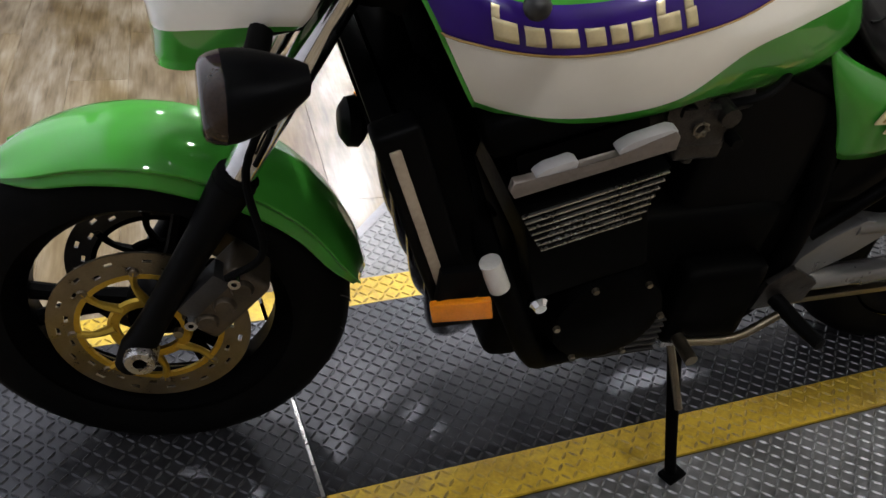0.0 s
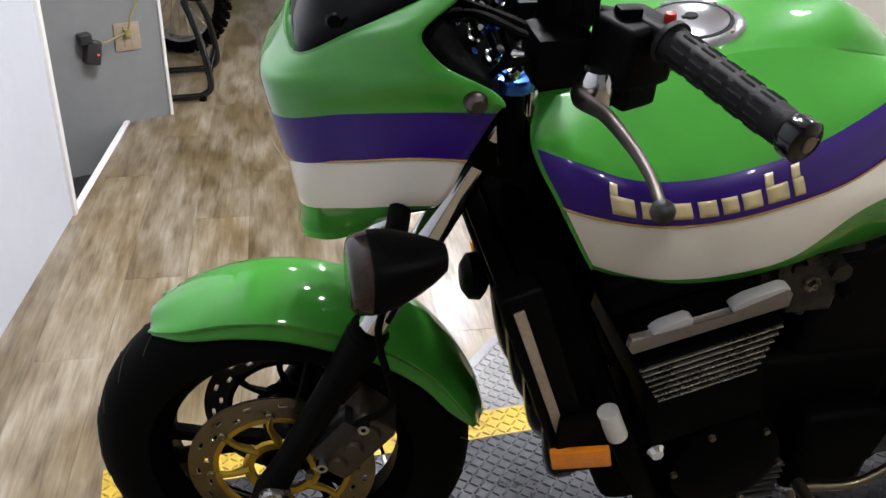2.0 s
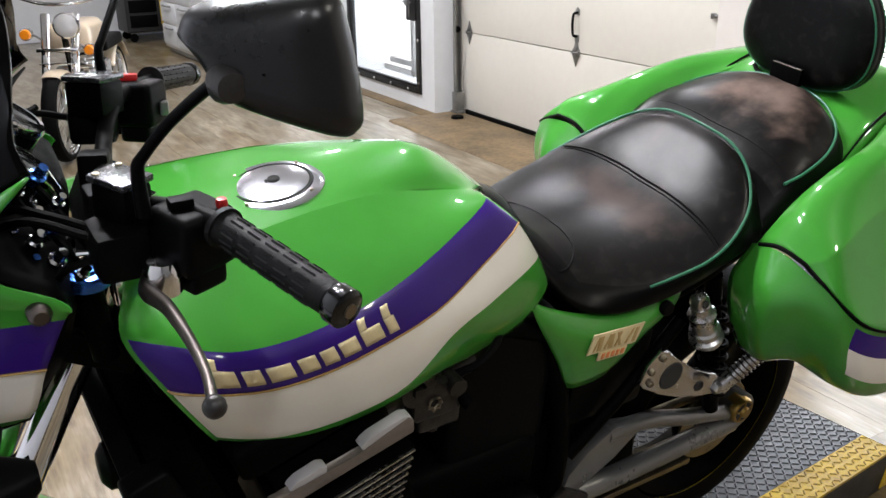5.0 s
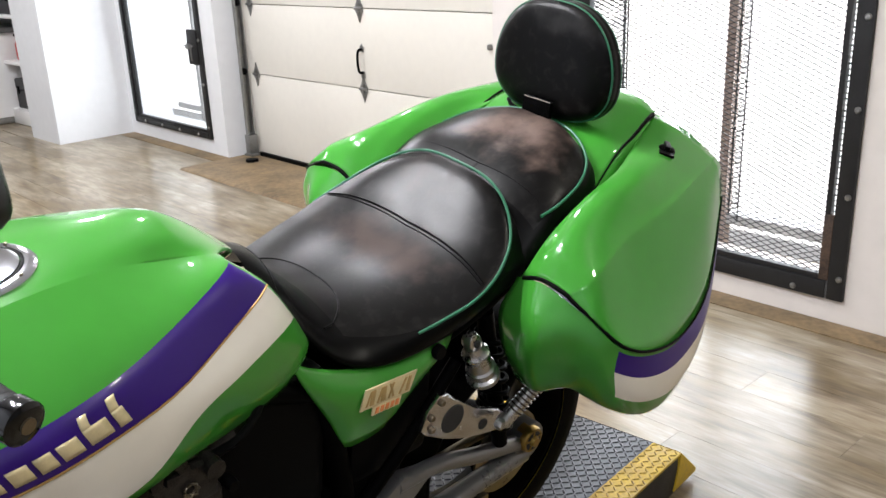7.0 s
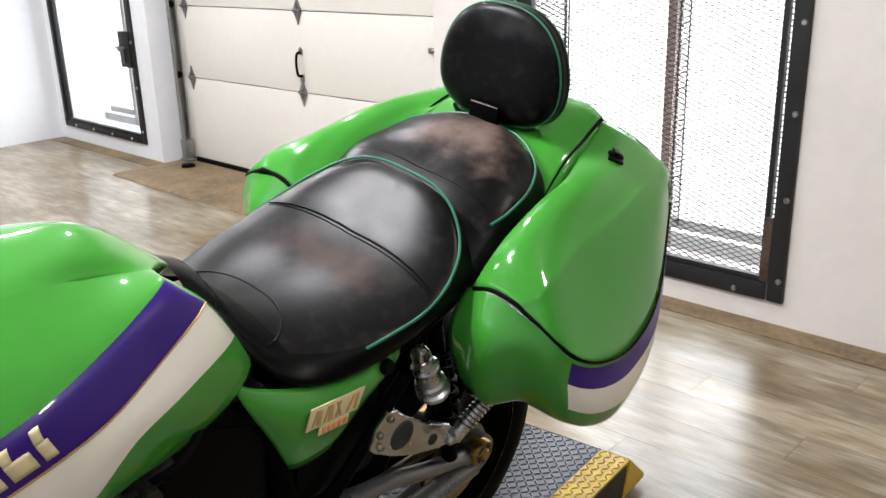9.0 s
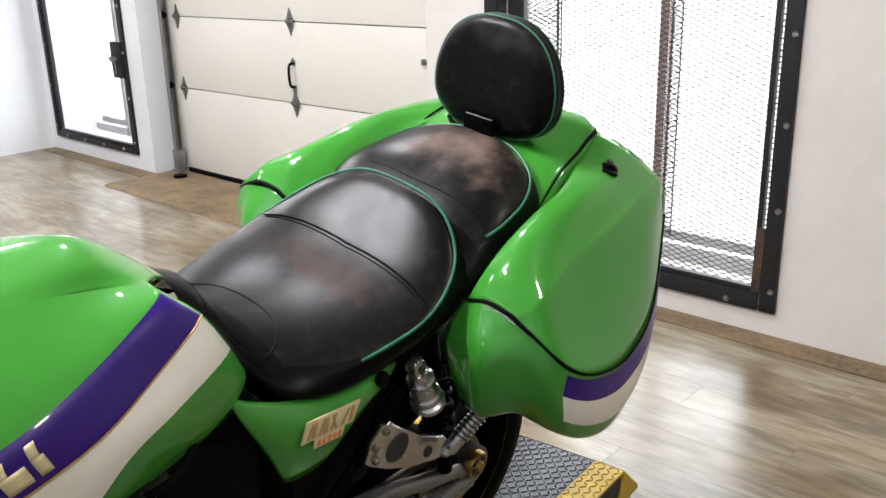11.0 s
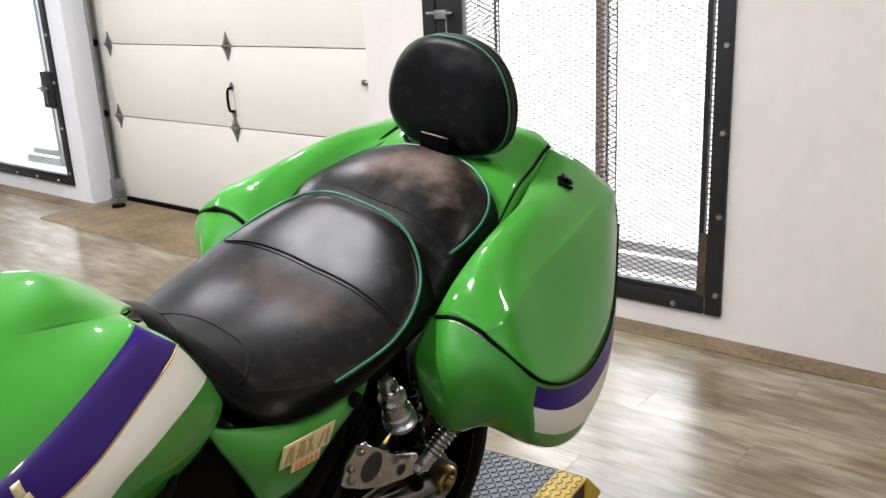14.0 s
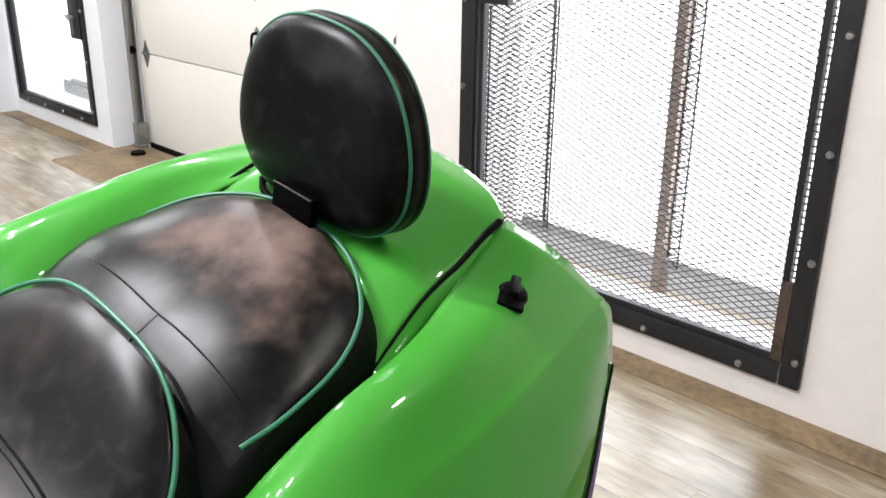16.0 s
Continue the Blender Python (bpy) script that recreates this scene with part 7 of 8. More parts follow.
# ---- lamps on the ceiling, the added fill lamps among them ----
for lx, ly, power in LAMPS:
    cl = thing("ceiling_lamp", pose(lx, ly, CEIL), "round white ceiling downlight, lit; the southern ones are added fill", "ceiling lamp", "ceiling lamps")
    part("housing", lathe([(0.058, 0.0), (0.085, 0.0), (0.088, -0.012), (0.078, -0.035), (0.060, -0.042), (0.058, 0.0)], (0, 0, 0), "z", 28), TRIM, cl)

# ---- socket, charger and cable on the wall stub ----
so = thing("wall_socket", PANEL @ pose(0.034, -0.0005, 0.380), "beige wall socket plate with a plugged-in cable", "socket")
part("plate", box(-0.056, 0.056, -0.006, 0.0, -0.060, 0.060, 0.003), TAN, so)
part("socket_face", box(-0.017, 0.017, -0.009, -0.006, -0.045, 0.045, 0.003), TAN, so)
part("plug", box(-0.016, 0.012, -0.030, -0.009, 0.006, 0.036, 0.006), CABLE, so, "dull yellow plug")
part("cable", tube([(0.0, -0.026, 0.030), (0.012, -0.026, 0.065), (0.032, -0.014, 0.106), (0.094, -0.012, 0.205), (0.138, -0.012, 0.32), (0.150, -0.012, 0.55), (0.152, -0.012, 0.95), (0.152, -0.012, 1.5)], 0.0042, 6, 8), CABLE, so, "dull yellow cable")
ch = thing("battery_charger", PANEL @ pose(-0.135, -0.030, 0.355), "small black battery charger hanging askew on the wall", "charger")
part("case", box(-0.032, 0.032, -0.024, 0.029, -0.058, 0.040, 0.010, pose(0.010, 0, -0.006, 0, 12, 0), seg=3), CASEBLACK, ch)
part("plug_block", box(-0.026, 0.026, -0.028, 0.024, -0.022, 0.022, 0.007, pose(-0.016, 0, 0.046, 0, -6, 0), seg=3), CASEBLACK, ch, "black plug block")
part("light", lathe([(0, -0.029), (0.004, -0.028), (0.005, -0.022)], (0.024, 0, -0.022), "y", 8), REDLIGHT, ch, "small red light")
part("lead", tube([(0.02, -0.01, 0.03), (0.06, -0.012, 0.022), (0.10, 0.0, 0.030), (0.155, 0.004, 0.045)], 0.0035, 5, 6), CABLE, ch, "thin lead")
solo("wall_bracket", join(box(-0.058, 0.058, -0.022, 0.0, -0.046, 0.046, 0.005), box(-0.040, 0.040, -0.026, -0.021, -0.026, 0.026, 0.003)), CASEBLACK, "black box plate fixed to the grey wall", "bracket", PANEL @ pose(-0.193, -0.0005, 0.636))

# ---- padded work stool ----
st = thing("work_stool", pose(-0.45, 3.25, 0, 0, 0, 6), "black tubular work stool with a padded seat", "stool")
for yy, dx in ((-0.23, 0.0), (0.23, 0.07)):
    part("leg_loop", tube([(-0.25, yy, 0.022), (0.12 + dx, yy, 0.022), (0.20 + dx, yy, 0.03), (0.235 + dx, yy, 0.09), (0.20 + dx, yy * 0.9, 0.30), (0.15 + dx * 0.6, yy * 0.7, 0.46)], 0.016, 5, 12), GLOSS, st, "bent black steel tube")
    part("rubber_foot", lathe([(0, -0.022), (0.018, -0.022), (0.02, -0.01), (0.018, 0.004), (0, 0.004)], (0.19 + dx, yy, 0.022), "z", 12), RUBBER, st)
    part("rear_leg", tube([(-0.25, yy, 0.022), (-0.20, yy * 0.7, 0.46)], 0.016, 1, 12, smooth=False), GLOSS, st)
part("cross_tube", tube([(0.225, -0.23, 0.13), (0.292, 0.23, 0.13)], 0.013, 1, 10, smooth=False), GLOSS, st)
bm = box(-0.30, 0.24, -0.18, 0.18, 0.46, 0.55, 0.035, seg=4)
for v in bm.verts:
    k = (v.co.x + 0.30) / 0.54
    v.co.y *= 0.62 + 0.38 * k
    v.co.z += 0.05 * (1 - k) ** 2 - 0.012 * k
part("seat_pad", bm, LEATHER, st, "black padded seat, dished and narrower at the back")


# ---- the other motorcycles ----
def wire_wheel(name, parent, c, r, w, knob, rim_mat, axis_rot=0.0, spokes=24):
    """A tyre with or without knobs on a rim with wire spokes; the wheel's axle lies along y."""
    wh = part(name, lathe([(r * 0.80, -w * 0.4), (r * 0.83, -w * 0.45), (r * 0.80, -w * 0.2), (r * 0.78, 0), (r * 0.80, w * 0.2), (r * 0.83, w * 0.45), (r * 0.80, w * 0.4), (r * 0.76, 0), (r * 0.80, -w * 0.4)], c, "y", 40), rim_mat, parent, "wire-spoked wheel")
    part("tyre", lathe([(r * 0.82, -w * 0.42), (r * 0.88, -w * 0.5), (r * 0.95, -w * 0.42), (r * 0.985, -w * 0.2), (r * 0.99, 0), (r * 0.985, w * 0.2), (r * 0.95, w * 0.42), (r * 0.88, w * 0.5), (r * 0.82, w * 0.42)], c, "y", 48), RUBBER, wh, "black knobbly tyre" if knob else "black tyre")
    part("hub", lathe([(0, -0.045), (0.03, -0.045), (0.022, -0.02), (0.022, 0.02), (0.03, 0.045), (0, 0.045)], c, "y", 18), CHROME, wh)
    bm = bmesh.new()
    for k in range(spokes):
        a = 2 * math.pi * k / spokes
        b = a + (0.5 if k % 2 else -0.5)
        s = 1 if (k // 2) % 2 else -1
        tube([(c[0] + 0.025 * math.cos(b), c[1] + s * 0.035, c[2] + 0.025 * math.sin(b)), (c[0] + r * 0.78 * math.cos(a), c[1], c[2] + r * 0.78 * math.sin(a))], 0.0022, 1, 5, False, False, bm)
    part("spoke_set", bm, CHROME, wh)["kind"] = "stuff"
    if knob:
        bm = bmesh.new()
        for k in range(40):
            a = 2 * math.pi * k / 40
            for q, yy in enumerate((-0.42, -0.15, 0.15, 0.42)):
                aa = a + (0.08 if q % 2 else 0)
                rr = r * (0.965 if abs(yy) > 0.3 else 0.99)
                m = Matrix.Translation((c[0] + rr * math.cos(aa), c[1] + yy * w, c[2] + rr * math.sin(aa))) @ Matrix.Rotation(-aa, 4, "Y")
                b = bmesh.new()
                bmesh.ops.create_cube(b, size=1)
                b.transform(m @ Matrix.Diagonal((0.022, 0.02, 0.022, 1)))
                join(bm, b)
        part("tyre_block_tread", bm, RUBBER, wh)["kind"] = "stuff"
    return wh


# dirt bike: its front points along +x
db = thing("dirt_bike", pose(-0.375, 3.93, 0.005, 0, 0, -36), "green and black off-road motorcycle on its stand", "motorcycle")
wire_wheel("front_wheel", db, (0, 0, 0.345), 0.345, 0.085, True, ALU)
for s in (-1, 1):
    part("fork_leg", tube([(0.0, s * 0.085, 0.345), (-0.16, s * 0.085, 0.72), (-0.27, s * 0.085, 0.98)], 0.026, 2, 12), BLACK if s > 0 else ALU, db, "fork leg")
    part("fork_guard", box(-0.03, 0.03, -0.012, 0.012, -0.15, 0.15, 0.01, Matrix.Translation((-0.03, s * 0.118, 0.47)) @ pose(0, 0, 0, 0, -23, 0)), BLACK, db, "black fork guard")
part("front_mudguard", loft(both([[(0.46, -0.05, 0.645), (0.30, -0.085, 0.735), (0.06, -0.09, 0.785), (-0.20, -0.07, 0.785), (-0.42, -0.05, 0.70)], [(0.48, 0, 0.66), (0.30, 0, 0.765), (0.06, 0, 0.82), (-0.20, 0, 0.825), (-0.43, 0, 0.73)]]), 4, 5), GREEN, db, "green high front mudguard", solid=0.004)
part("number_plate", loft([[(-0.10, -0.09, 0.90), (-0.06, 0, 0.90), (-0.10, 0.09, 0.90)], [(-0.16, -0.11, 1.02), (-0.12, 0, 1.02), (-0.16, 0.11, 1.02)], [(-0.22, -0.07, 1.13), (-0.19, 0, 1.13), (-0.22, 0.07, 1.13)]], 3, 4), TRIM, db, "white front plate", solid=0.004)
part("handlebar", tube([(-0.30, -0.40, 1.16), (-0.26, -0.25, 1.17), (-0.26, -0.08, 1.10), (-0.26, 0.08, 1.10), (-0.26, 0.25, 1.17), (-0.30, 0.40, 1.16)], 0.012, 5, 10), BLACK, db)
for s in (-1, 1):
    part("radiator_shroud", loft([[(-0.22, s * 0.14, 0.92), (-0.45, s * 0.13, 0.95), (-0.75, s * 0.09, 0.93)], [(-0.24, s * 0.20, 0.78), (-0.45, s * 0.17, 0.80), (-0.70, s * 0.10, 0.84)], [(-0.38, s * 0.18, 0.60), (-0.48, s * 0.16, 0.65), (-0.62, s * 0.10, 0.74)]], 4, 4), GREEN, db, "green radiator shroud", solid=0.004)
    part("side_panel", loft([[(-0.85, s * 0.09, 0.90), (-1.1, s * 0.09, 0.90), (-1.35, s * 0.07, 0.93)], [(-0.85, s * 0.12, 0.70), (-1.1, s * 0.13, 0.70), (-1.3, s * 0.10, 0.80)]], 3, 4), GREEN, db, "green side panel", solid=0.004)
part("seat", box(-1.45, -0.55, -0.08, 0.08, 0.90, 0.98, 0.03, seg=3), BLACK, db, "black seat")
part("engine", join(box(-0.85, -0.45, -0.12, 0.12, 0.34, 0.62, 0.04, seg=3), lathe([(0, -0.16), (0.1, -0.16), (0.11, -0.12), (0.11, 0.12), (0.1, 0.16), (0, 0.16)], (-0.68, 0, 0.44), "y", 24)), ENGINE, db, "black engine")
part("frame", join(tube([(-0.28, 0, 0.9), (-0.40, 0, 0.6), (-0.46, 0, 0.32), (-0.9, 0, 0.30), (-0.95, 0, 0.6), (-0.85, 0, 0.85)], 0.025, 4, 10)), BLACK, db, "black frame")
part("swingarm", tube([(-0.92, -0.08, 0.40), (-1.48, -0.08, 0.345)], 0.025, 1, 10, smooth=False), ALU, db, "alloy swingarm")
wire_wheel("rear_wheel", db, (-1.48, 0, 0.34), 0.335, 0.11, True, ALU)
part("rear_mudguard", loft(both([[(-1.30, -0.07, 0.93), (-1.6, -0.08, 1.0), (-1.85, -0.05, 1.04)], [(-1.30, 0, 0.95), (-1.6, 0, 1.03), (-1.87, 0, 1.06)]]), 3, 4), GREEN, db, "green rear mudguard", solid=0.004)
part("side_stand", tube([(-0.10, -0.10, 0.36), (0.30, -0.02, 0.34)], 0.004, 1, 6, smooth=False), BLACK, db)

# dark street bike with lime rims behind it
sb = thing("street_bike", pose(-0.10, 7.1, 0.005, 0, 0, -20), "black street motorcycle with lime-green wheel rims", "motorcycle")
for cx in (0.0, -1.4):
    wh = part("wheel", lathe([(0.205, -0.05), (0.222, -0.055), (0.20, 0), (0.222, 0.055), (0.205, 0.05), (0.185, 0), (0.205, -0.05)], (cx, 0, 0.31), "y", 40), LIME, sb, "lime-green rim")
    part("tyre", lathe([(0.21, -0.06), (0.25, -0.075), (0.29, -0.055), (0.31, 0), (0.29, 0.055), (0.25, 0.075), (0.21, 0.06)], (cx, 0, 0.31), "y", 44), RUBBER, wh, "black tyre")
    for k in range(5):
        a = 1.2566 * k
        part("spoke", tube([(cx + 0.03 * math.cos(a), 0, 0.31 + 0.03 * math.sin(a)), (cx + 0.19 * math.cos(a), 0, 0.31 + 0.19 * math.sin(a))], [0.02, 0.012], 1, 8, smooth=False), LIME, wh)
    part("brake_disc", lathe([(0.09, -0.003), (0.14, -0.003), (0.14, 0.003), (0.09, 0.003), (0.09, -0.003)], (cx, -0.07, 0.31), "y", 36), STEEL, wh)
part("fairing", loft([[(0.10, -0.05, 0.95), (-0.15, -0.18, 0.98), (-0.5, -0.22, 0.92)], [(0.16, -0.04, 0.75), (-0.15, -0.22, 0.70), (-0.5, -0.24, 0.66)], [(-0.12, -0.10, 0.45), (-0.35, -0.20, 0.34), (-0.75, -0.18, 0.28)]], 4, 5), GLOSS, sb, "black fairing side", solid=0.004)
part("fairing_lime", loft([[(-0.05, -0.195, 0.86), (-0.3, -0.236, 0.84)], [(-0.02, -0.2, 0.83), (-0.3, -0.243, 0.80)]], 2, 3), LIME, sb, "lime stripe", solid=0.003)
part("tank", box(-0.75, -0.30, -0.15, 0.15, 0.78, 1.02, 0.08, seg=4), GLOSS, sb, "black tank")
part("seat", box(-1.45, -0.75, -0.12, 0.12, 0.78, 0.88, 0.04, seg=3), BLACK, sb, "black seat")
part("engine", box(-0.85, -0.30, -0.18, 0.18, 0.25, 0.75, 0.05, seg=3), ENGINE, sb, "black engine")
part("fork", join(tube([(0, -0.1, 0.31), (-0.28, -0.1, 0.98)], 0.025, 1, 10, smooth=False), tube([(0, 0.1, 0.31), (-0.28, 0.1, 0.98)], 0.025, 1, 10, smooth=False)), GOLD, sb, "gold fork")

# black touring bike seen past the nose fairing
tb = thing("touring_bike", pose(0.42, 5.6, 0.005, 0, 0, -82), "black and red touring motorcycle beside the aisle", "motorcycle")
for cx in (0.0, 1.5):
    wh = part("wheel", lathe([(0.205, -0.05), (0.222, -0.055), (0.20, 0), (0.222, 0.055), (0.205, 0.05), (0.185, 0), (0.205, -0.05)], (cx, 0, 0.31), "y", 40), GLOSS, tb, "black rim")
    part("tyre", lathe([(0.21, -0.06), (0.25, -0.075), (0.29, -0.055), (0.31, 0), (0.29, 0.055), (0.25, 0.075), (0.21, 0.06)], (cx, 0, 0.31), "y", 44), RUBBER, wh, "black tyre")
part("fairing", loft(both([[(-0.02, -0.26, 0.62), (0.2, -0.32, 0.55), (0.6, -0.28, 0.40)], [(-0.10, -0.20, 0.90), (0.15, -0.28, 0.88), (0.6, -0.26, 0.78)], [(-0.02, -0.10, 1.10), (0.2, -0.18, 1.08), (0.6, -0.2, 0.95)], [(0.0, 0, 1.14), (0.2, 0, 1.12), (0.6, 0, 1.02)]]), 3, 4), GLOSS, tb, "black touring fairing", solid=0.004)
part("fairing_band", loft([[(-0.075, -0.21, 0.86), (0.15, -0.29, 0.85)], [(-0.05, -0.235, 0.78), (0.17, -0.305, 0.75)]], 2, 3), REDPAINT, tb, "red band", solid=0.004)
part("headlight", lathe([(0, -0.03), (0.06, -0.02), (0.075, 0.01), (0.075, 0.05)], (-0.10, -0.02, 0.96), "x", 24), GLASS, tb, "clear headlight")
part("seat", box(0.55, 1.7, -0.16, 0.16, 0.72, 0.86, 0.05, seg=3), BLACK, tb, "black seat")
part("engine", box(0.35, 1.0, -0.22, 0.22, 0.22, 0.70, 0.05, seg=3), ENGINE, tb, "black engine")
part("mudguard", loft(both([[guard(a, 0.35, -0.07) for a in (150, 110, 70, 40)], [guard(a, 0.36, 0) for a in (150, 110, 70, 40)]]), 3, 4), GLOSS, tb, "black mudguard", solid=0.004)

# chrome cruiser: its front points towards -y
cr = thing("cruiser", pose(1.085, 4.745, 0.005, 0, 0, 64) @ Matrix.Diagonal((0.87, 0.87, 0.87, 1)), "chrome and cream cruiser motorcycle parked facing the aisle", "motorcycle")
wire_wheel("front_wheel", cr, (0, 0, 0.33), 0.33, 0.11, False, CHROME, 0, 36)
part("brake_disc", lathe([(0.07, -0.003), (0.145, -0.003), (0.145, 0.003), (0.07, 0.003), (0.07, -0.003)], (0, -0.075, 0.33), "y", 36), STEEL, cr, "steel brake disc")
for s in (-1, 1):
    part("fork_leg", tube([(-0.01, s * 0.105, 0.33), (0.22, s * 0.105, 0.80), (0.33, s * 0.105, 1.02)], [0.028, 0.03, 0.034], 3, 14), CHROME, cr, "chrome fork leg")
    iz = 0.90 if s > 0 else 0.78
    part("indicator", lathe([(0, -0.055), (0.032, -0.05), (0.040, -0.02), (0.03, 0.03), (0, 0.045)], (0.20, s * 0.215, iz), "x", 18), ORANGE, cr, "orange indicator")
    part("indicator_shell", lathe([(0.040, -0.022), (0.046, -0.018), (0.044, 0.02), (0.026, 0.05), (0, 0.056)], (0.20, s * 0.215, iz), "x", 18), CHROME, cr, "chrome indicator shell")
    part("indicator_stalk", tube([(0.24, s * 0.1, 0.84), (0.22, s * 0.19, iz)], 0.008, 1, 8, smooth=False), CHROME, cr)
part("headlight", lathe([(0, -0.085), (0.05, -0.075), (0.082, -0.055)], (0.14, -0.10, 0.965), "x", 28), GLASS, cr, "clear round headlight")
part("headlight_shell", lathe([(0.082, -0.055), (0.092, -0.05), (0.092, -0.02), (0.07, 0.06), (0, 0.10)], (0.14, -0.10, 0.965), "x", 28), CHROME, cr, "chrome headlight shell")
part("fork_brace", join(box(0.14, 0.24, -0.15, 0.15, 0.775, 0.80, 0.006), box(0.10, 0.14, -0.13, 0.13, 0.69, 0.70, 0.003)), CHROME, cr, "chrome fork brace")
part("front_mudguard", loft(both([[guard(a, 0.345, -0.075) for a in (112, 95, 75, 52, 28)], [guard(a, 0.366, -0.05) for a in (112, 95, 75, 52, 28)], [guard(a, 0.372, 0) for a in (112, 95, 75, 52, 28)]]), 3, 5), CREAM_FENDER, cr, "cream front mudguard", solid=0.004)
part("handlebar", tube([(0.62, -0.46, 1.10), (0.48, -0.40, 1.16), (0.34, -0.12, 1.10), (0.34, 0.12, 1.10), (0.48, 0.40, 1.16), (0.62, 0.46, 1.10)], 0.014, 5, 10), CHROME, cr, "chrome handlebar")
part("tank", box(0.42, 0.95, -0.16, 0.16, 0.72, 0.95, 0.09, seg=4), CREAM_FENDER, cr, "cream tank")
cre = part("engine", box(0.5, 1.0, -0.16, 0.16, 0.2, 0.62, 0.05, seg=3), CHROME, cr, "finned chrome engine")
for k in range(8):
    part("cooling_fin", lathe([(0.0, -0.005), (0.11, -0.005), (0.11, 0.005), (0, 0.005)], (0.62 + 0.02 * k, 0, 0.5 + 0.025 * k), "z", 20), CHROME, cre)
part("down_tube", tube([(0.36, 0, 0.85), (0.44, 0, 0.5), (0.50, 0, 0.18), (1.2, 0, 0.18)], 0.025, 4, 10), GLOSS, cr, "black frame tube")
part("engine_guard", tube([(0.42, 0, 0.62), (0.42, -0.25, 0.60), (0.44, -0.33, 0.42), (0.46, -0.22, 0.22), (0.47, 0, 0.2)], 0.014, 5, 10), CHROME, cr, "chrome engine guard")
part("seat", box(0.95, 1.55, -0.15, 0.15, 0.66, 0.76, 0.04, seg=3), BLACK, cr, "black seat")
wire_wheel("rear_wheel", cr, (1.62, 0, 0.32), 0.32, 0.14, False, CHROME, 0, 36)
part("rear_mudguard", loft(both([[(1.62 + 0.34 * math.cos(radians(a)), -0.1, 0.32 + 0.34 * math.sin(radians(a))) for a in (150, 110, 70, 30)], [(1.62 + 0.37 * math.cos(radians(a)), 0, 0.32 + 0.37 * math.sin(radians(a))) for a in (150, 110, 70, 30)]]), 3, 5), CREAM_FENDER, cr, "cream rear mudguard", solid=0.004)

# ---- workbench, cabinet, shelves at the far end ----
wb = thing("drawer_bench", pose(3.08, 7.7, 0), "white drawer workbench with grey edges", "workbench")
part("carcass", box(0, 0.55, 0, 1.7, 0.06, 0.84, 0.01), TRIM, wb)
part("plinth", box(0.04, 0.5, 0.02, 1.68, 0.0, 0.06, 0.004), GALV, wb, "grey plinth")
part("worktop", box(-0.03, 0.58, -0.03, 1.73, 0.84, 0.885, 0.006), SILVER, wb, "grey worktop")
for r in range(3):
    for c in range(3):
        dr = part("drawer", box(-0.018, 0.0, 0.02 + c * 0.56, 0.56 + c * 0.56, 0.10 + r * 0.245, 0.32 + r * 0.245, 0.006), WALL, wb, "white drawer front")
        part("pull", tube([(-0.018, 0.16 + c * 0.56, 0.285 + r * 0.245), (-0.042, 0.18 + c * 0.56, 0.285 + r * 0.245), (-0.042, 0.40 + c * 0.56, 0.285 + r * 0.245), (-0.018, 0.42 + c * 0.56, 0.285 + r * 0.245)], 0.008, 2, 8), GALV, dr, "grey pull")
for k, (yy, w, h, m, lb) in enumerate([(0.25, 0.16, 0.12, CASEBLACK, "small black box on the bench"), (0.75, 0.22, 0.16, SILVER, "grey metal box on the bench"), (1.3, 0.18, 0.1, CASEBLACK, "small black box on the bench")]):
    bx = thing("small_box", pose(3.3, 7.7 + yy, 0.885), lb, "box")
    part("body", box(-0.1, 0.1, -w / 2, w / 2, 0, h, 0.012, seg=3), m, bx)
    part("lid", box(-0.105, 0.105, -w / 2 - 0.005, w / 2 + 0.005, h, h + 0.025, 0.006), m, bx)
cb = thing("tool_chest", pose(2.9, 10.35, 0), "black rolling tool chest with a yellow panel", "tool chest")
part("chest_body", box(0, 0.7, 0, 0.5, 0.12, 0.95, 0.02, seg=3), CASEBLACK, cb)
part("yellow_panel", box(0.42, 0.60, -0.012, 0.0, 0.2, 0.7, 0.004), YELLOWBOX, cb, "yellow front panel")
for k in range(4):
    part("chest_drawer", box(0.04, 0.38, -0.012, 0.0, 0.18 + 0.18 * k, 0.33 + 0.18 * k, 0.004), BLACK, cb)
    part("wheel", lathe([(0, -0.02), (0.05, -0.02), (0.055, 0), (0.05, 0.02), (0, 0.02)], (0.08 + 0.54 * (k % 2), 0.06 + 0.38 * (k // 2), 0.055), "y", 16), RUBBER, cb)
sh = thing("shelf_unit", pose(3.36, 6.81, 0), "white built-in shelf unit holding tool cases", "shelf unit")
part("side_panel", box(0, 0.45, 0.0, 0.03, 0, 2.3, 0.003), TRIM, sh)
part("side_panel", box(0, 0.45, 1.5, 1.53, 0, 2.3, 0.003), TRIM, sh)
part("back_panel", box(0.43, 0.45, 0.03, 1.5, 0, 2.3, 0.002), WALL, sh)
part("plinth", box(0.0, 0.43, 0.03, 1.5, 0, 0.14, 0.003), TRIM, sh)
for z in (0.56, 0.98, 1.40, 1.82, 2.27):
    part("shelf", box(0.0, 0.43, 0.03, 1.5, z, z + 0.03, 0.003), TRIM, sh, "white shelf")


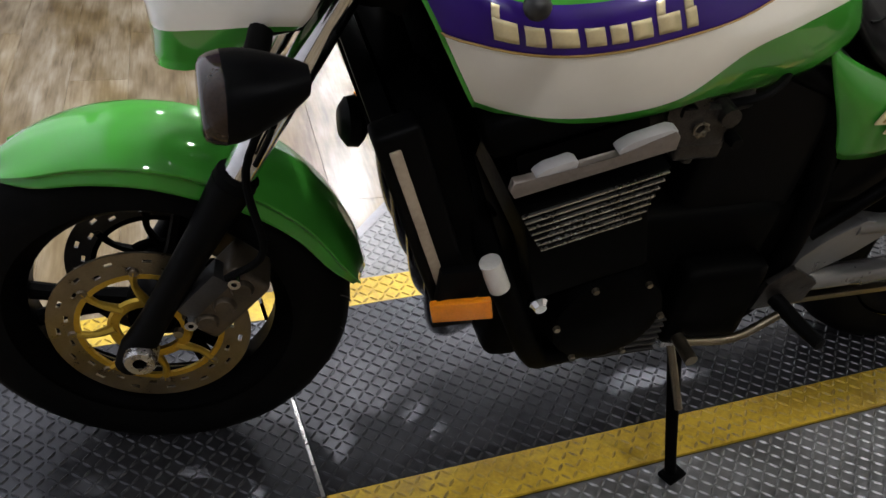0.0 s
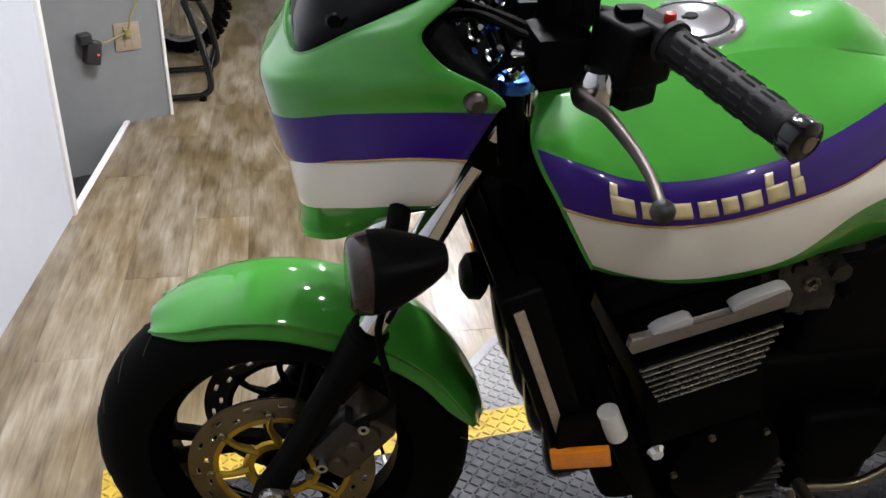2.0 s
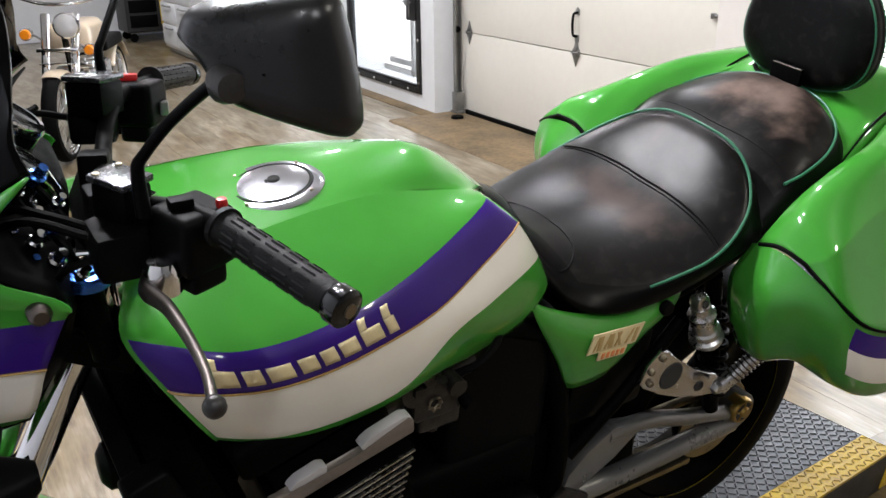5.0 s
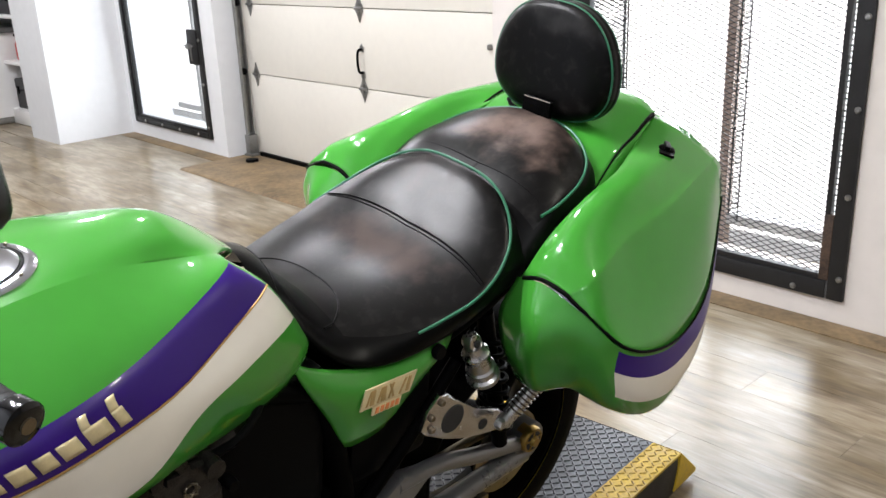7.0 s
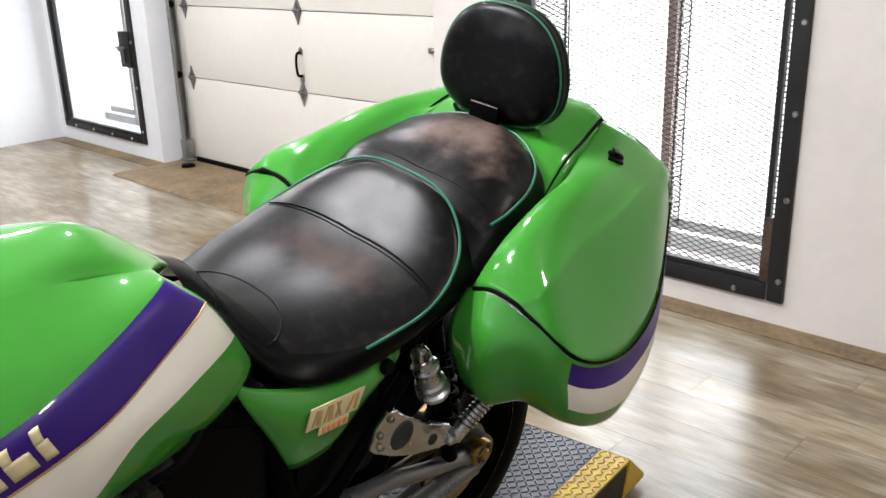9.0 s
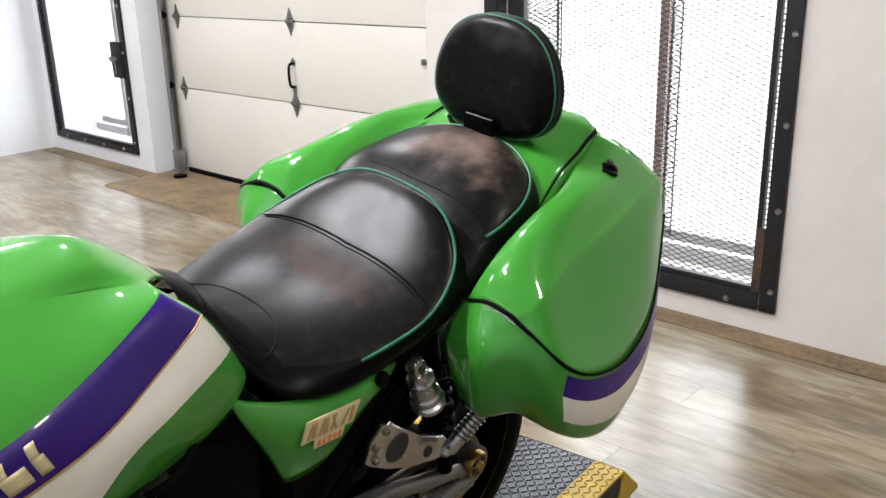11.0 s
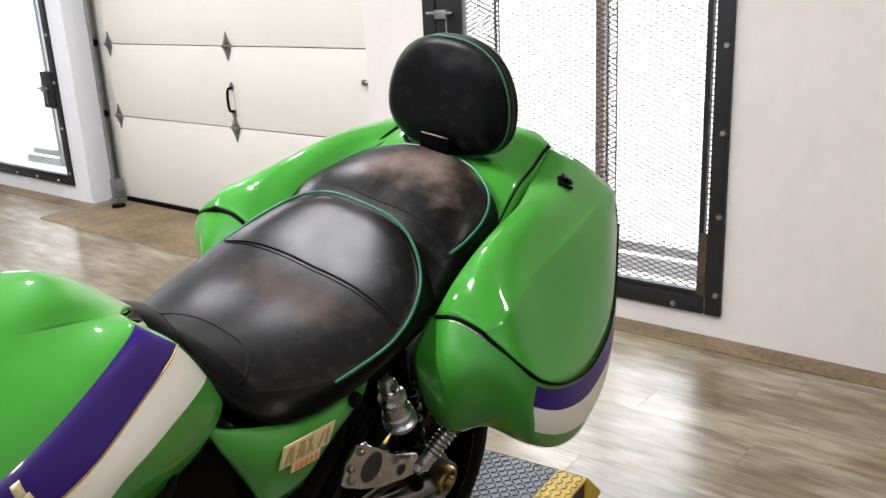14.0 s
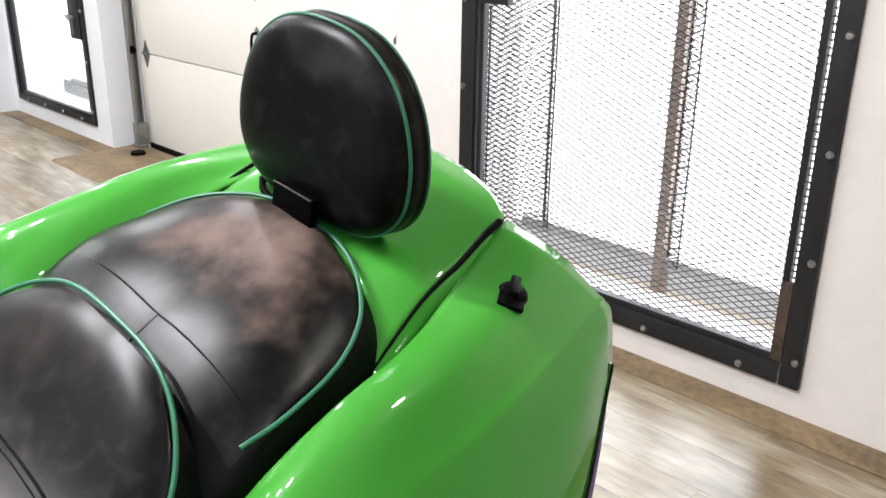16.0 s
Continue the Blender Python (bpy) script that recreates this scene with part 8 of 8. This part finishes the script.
def tool_case(x, y, z, w, h, material, label):
    tc = thing("tool_case", pose(x, y, z), label, "tool case")
    part("case_body", box(-0.11, 0.11, -w / 2, w / 2, 0, h * 0.62, 0.015, seg=3), material, tc)
    part("case_lid", box(-0.112, 0.112, -w / 2 - 0.004, w / 2 + 0.004, h * 0.63, h, 0.018, seg=3), material, tc)
    part("handle", tube([(0, -w * 0.22, h), (0, -w * 0.2, h + 0.035), (0, w * 0.2, h + 0.035), (0, w * 0.22, h)], 0.01, 3, 8), BLACK, tc, "black handle")
    for s in (-0.3, 0.3):
        part("latch", box(-0.122, -0.11, s * w - 0.02, s * w + 0.02, h * 0.5, h * 0.75, 0.003), BLACK, tc)


tool_case(3.52, 7.02, 0.14, 0.28, 0.30, CASEBLACK, "black plastic tool case on the lowest shelf")
tool_case(3.52, 7.5, 0.14, 0.36, 0.28, CASEBLACK, "black plastic tool case on the lowest shelf")
tool_case(3.52, 7.05, 1.01, 0.30, 0.22, YELLOWBOX, "yellow plastic tool case on a shelf")
tool_case(3.52, 7.6, 1.01, 0.34, 0.24, CASEBLACK, "black plastic tool case on a shelf")
for k, (yy, m) in enumerate([(6.95, BLACK), (7.12, BLUE), (7.28, SILVER), (7.45, BLACK), (7.62, RED)]):
    bt = thing("spray_bottle", pose(3.50, yy, 0.59), "small plastic bottle of cleaner on a shelf", "bottle")
    part("bottle_body", lathe([(0, 0.0), (0.04, 0.0), (0.043, 0.02), (0.043, 0.14), (0.03, 0.18), (0.013, 0.20)], (0, 0, 0), "z", 18), m, bt)
    part("nozzle", join(lathe([(0.016, 0.19), (0.016, 0.225), (0, 0.23)], (0, 0, 0), "z", 12), box(-0.045, 0.02, -0.012, 0.012, 0.215, 0.24, 0.004)), BLACK, bt, "black nozzle")

# ---- floor boards, one by one ----
BW, BL, GAP = 0.185, 1.24, 0.0004


def board_mesh(w, l):
    bm = box(0, w - GAP, 0, l - GAP, -0.006, 0.0, 0)
    for v in bm.verts:
        if v.co.z > -0.001:
            v.co.x += 0.0003 if v.co.x < w / 2 else -0.0003
            v.co.y += 0.0003 if v.co.y < l / 2 else -0.0003
    return finish(bm, "floor_board", WOOD, 20)


whole, half_ = board_mesh(BW, BL), board_mesh(BW, BL * 0.5)
ROT = pose(3.6, 0, 0, 0, 0, -2.1)
for col in range(25):
    x = -0.005 - (col + 1) * BW
    y = -1.3 - (0.0 if col % 3 == 0 else 0.42 if col % 3 == 1 else 0.83)
    row = 0
    while y < 6.2 and row < 9:
        m = ROT @ pose(x, y, 0)
        ends = [LEFT.inverted() @ (m @ Vector((dx, dy, 0))) for dx in (0, BW) for dy in (0, BL)]
        mesh = whole
        if min(e.y for e in ends) < 0.95 and min(e.x for e in ends) < -0.010:
            mesh = None
            if max(e.x for e in ends) > -0.004:
                bm = bmesh.new()
                bm.from_mesh(whole)
                cut = m.inverted() @ LEFT
                bmesh.ops.bisect_plane(bm, geom=bm.verts[:] + bm.edges[:] + bm.faces[:], plane_co=cut @ Vector((-0.010, 0, 0)), plane_no=cut.to_3x3() @ Vector((-1, 0, 0)), clear_outer=True)
                mesh = finish(bm, "floor_board", WOOD, 20)
        if mesh:
            b = new("floor_board", mesh)
            b.parent = floor
            b.matrix_world = m
        y += BL
        row += 1
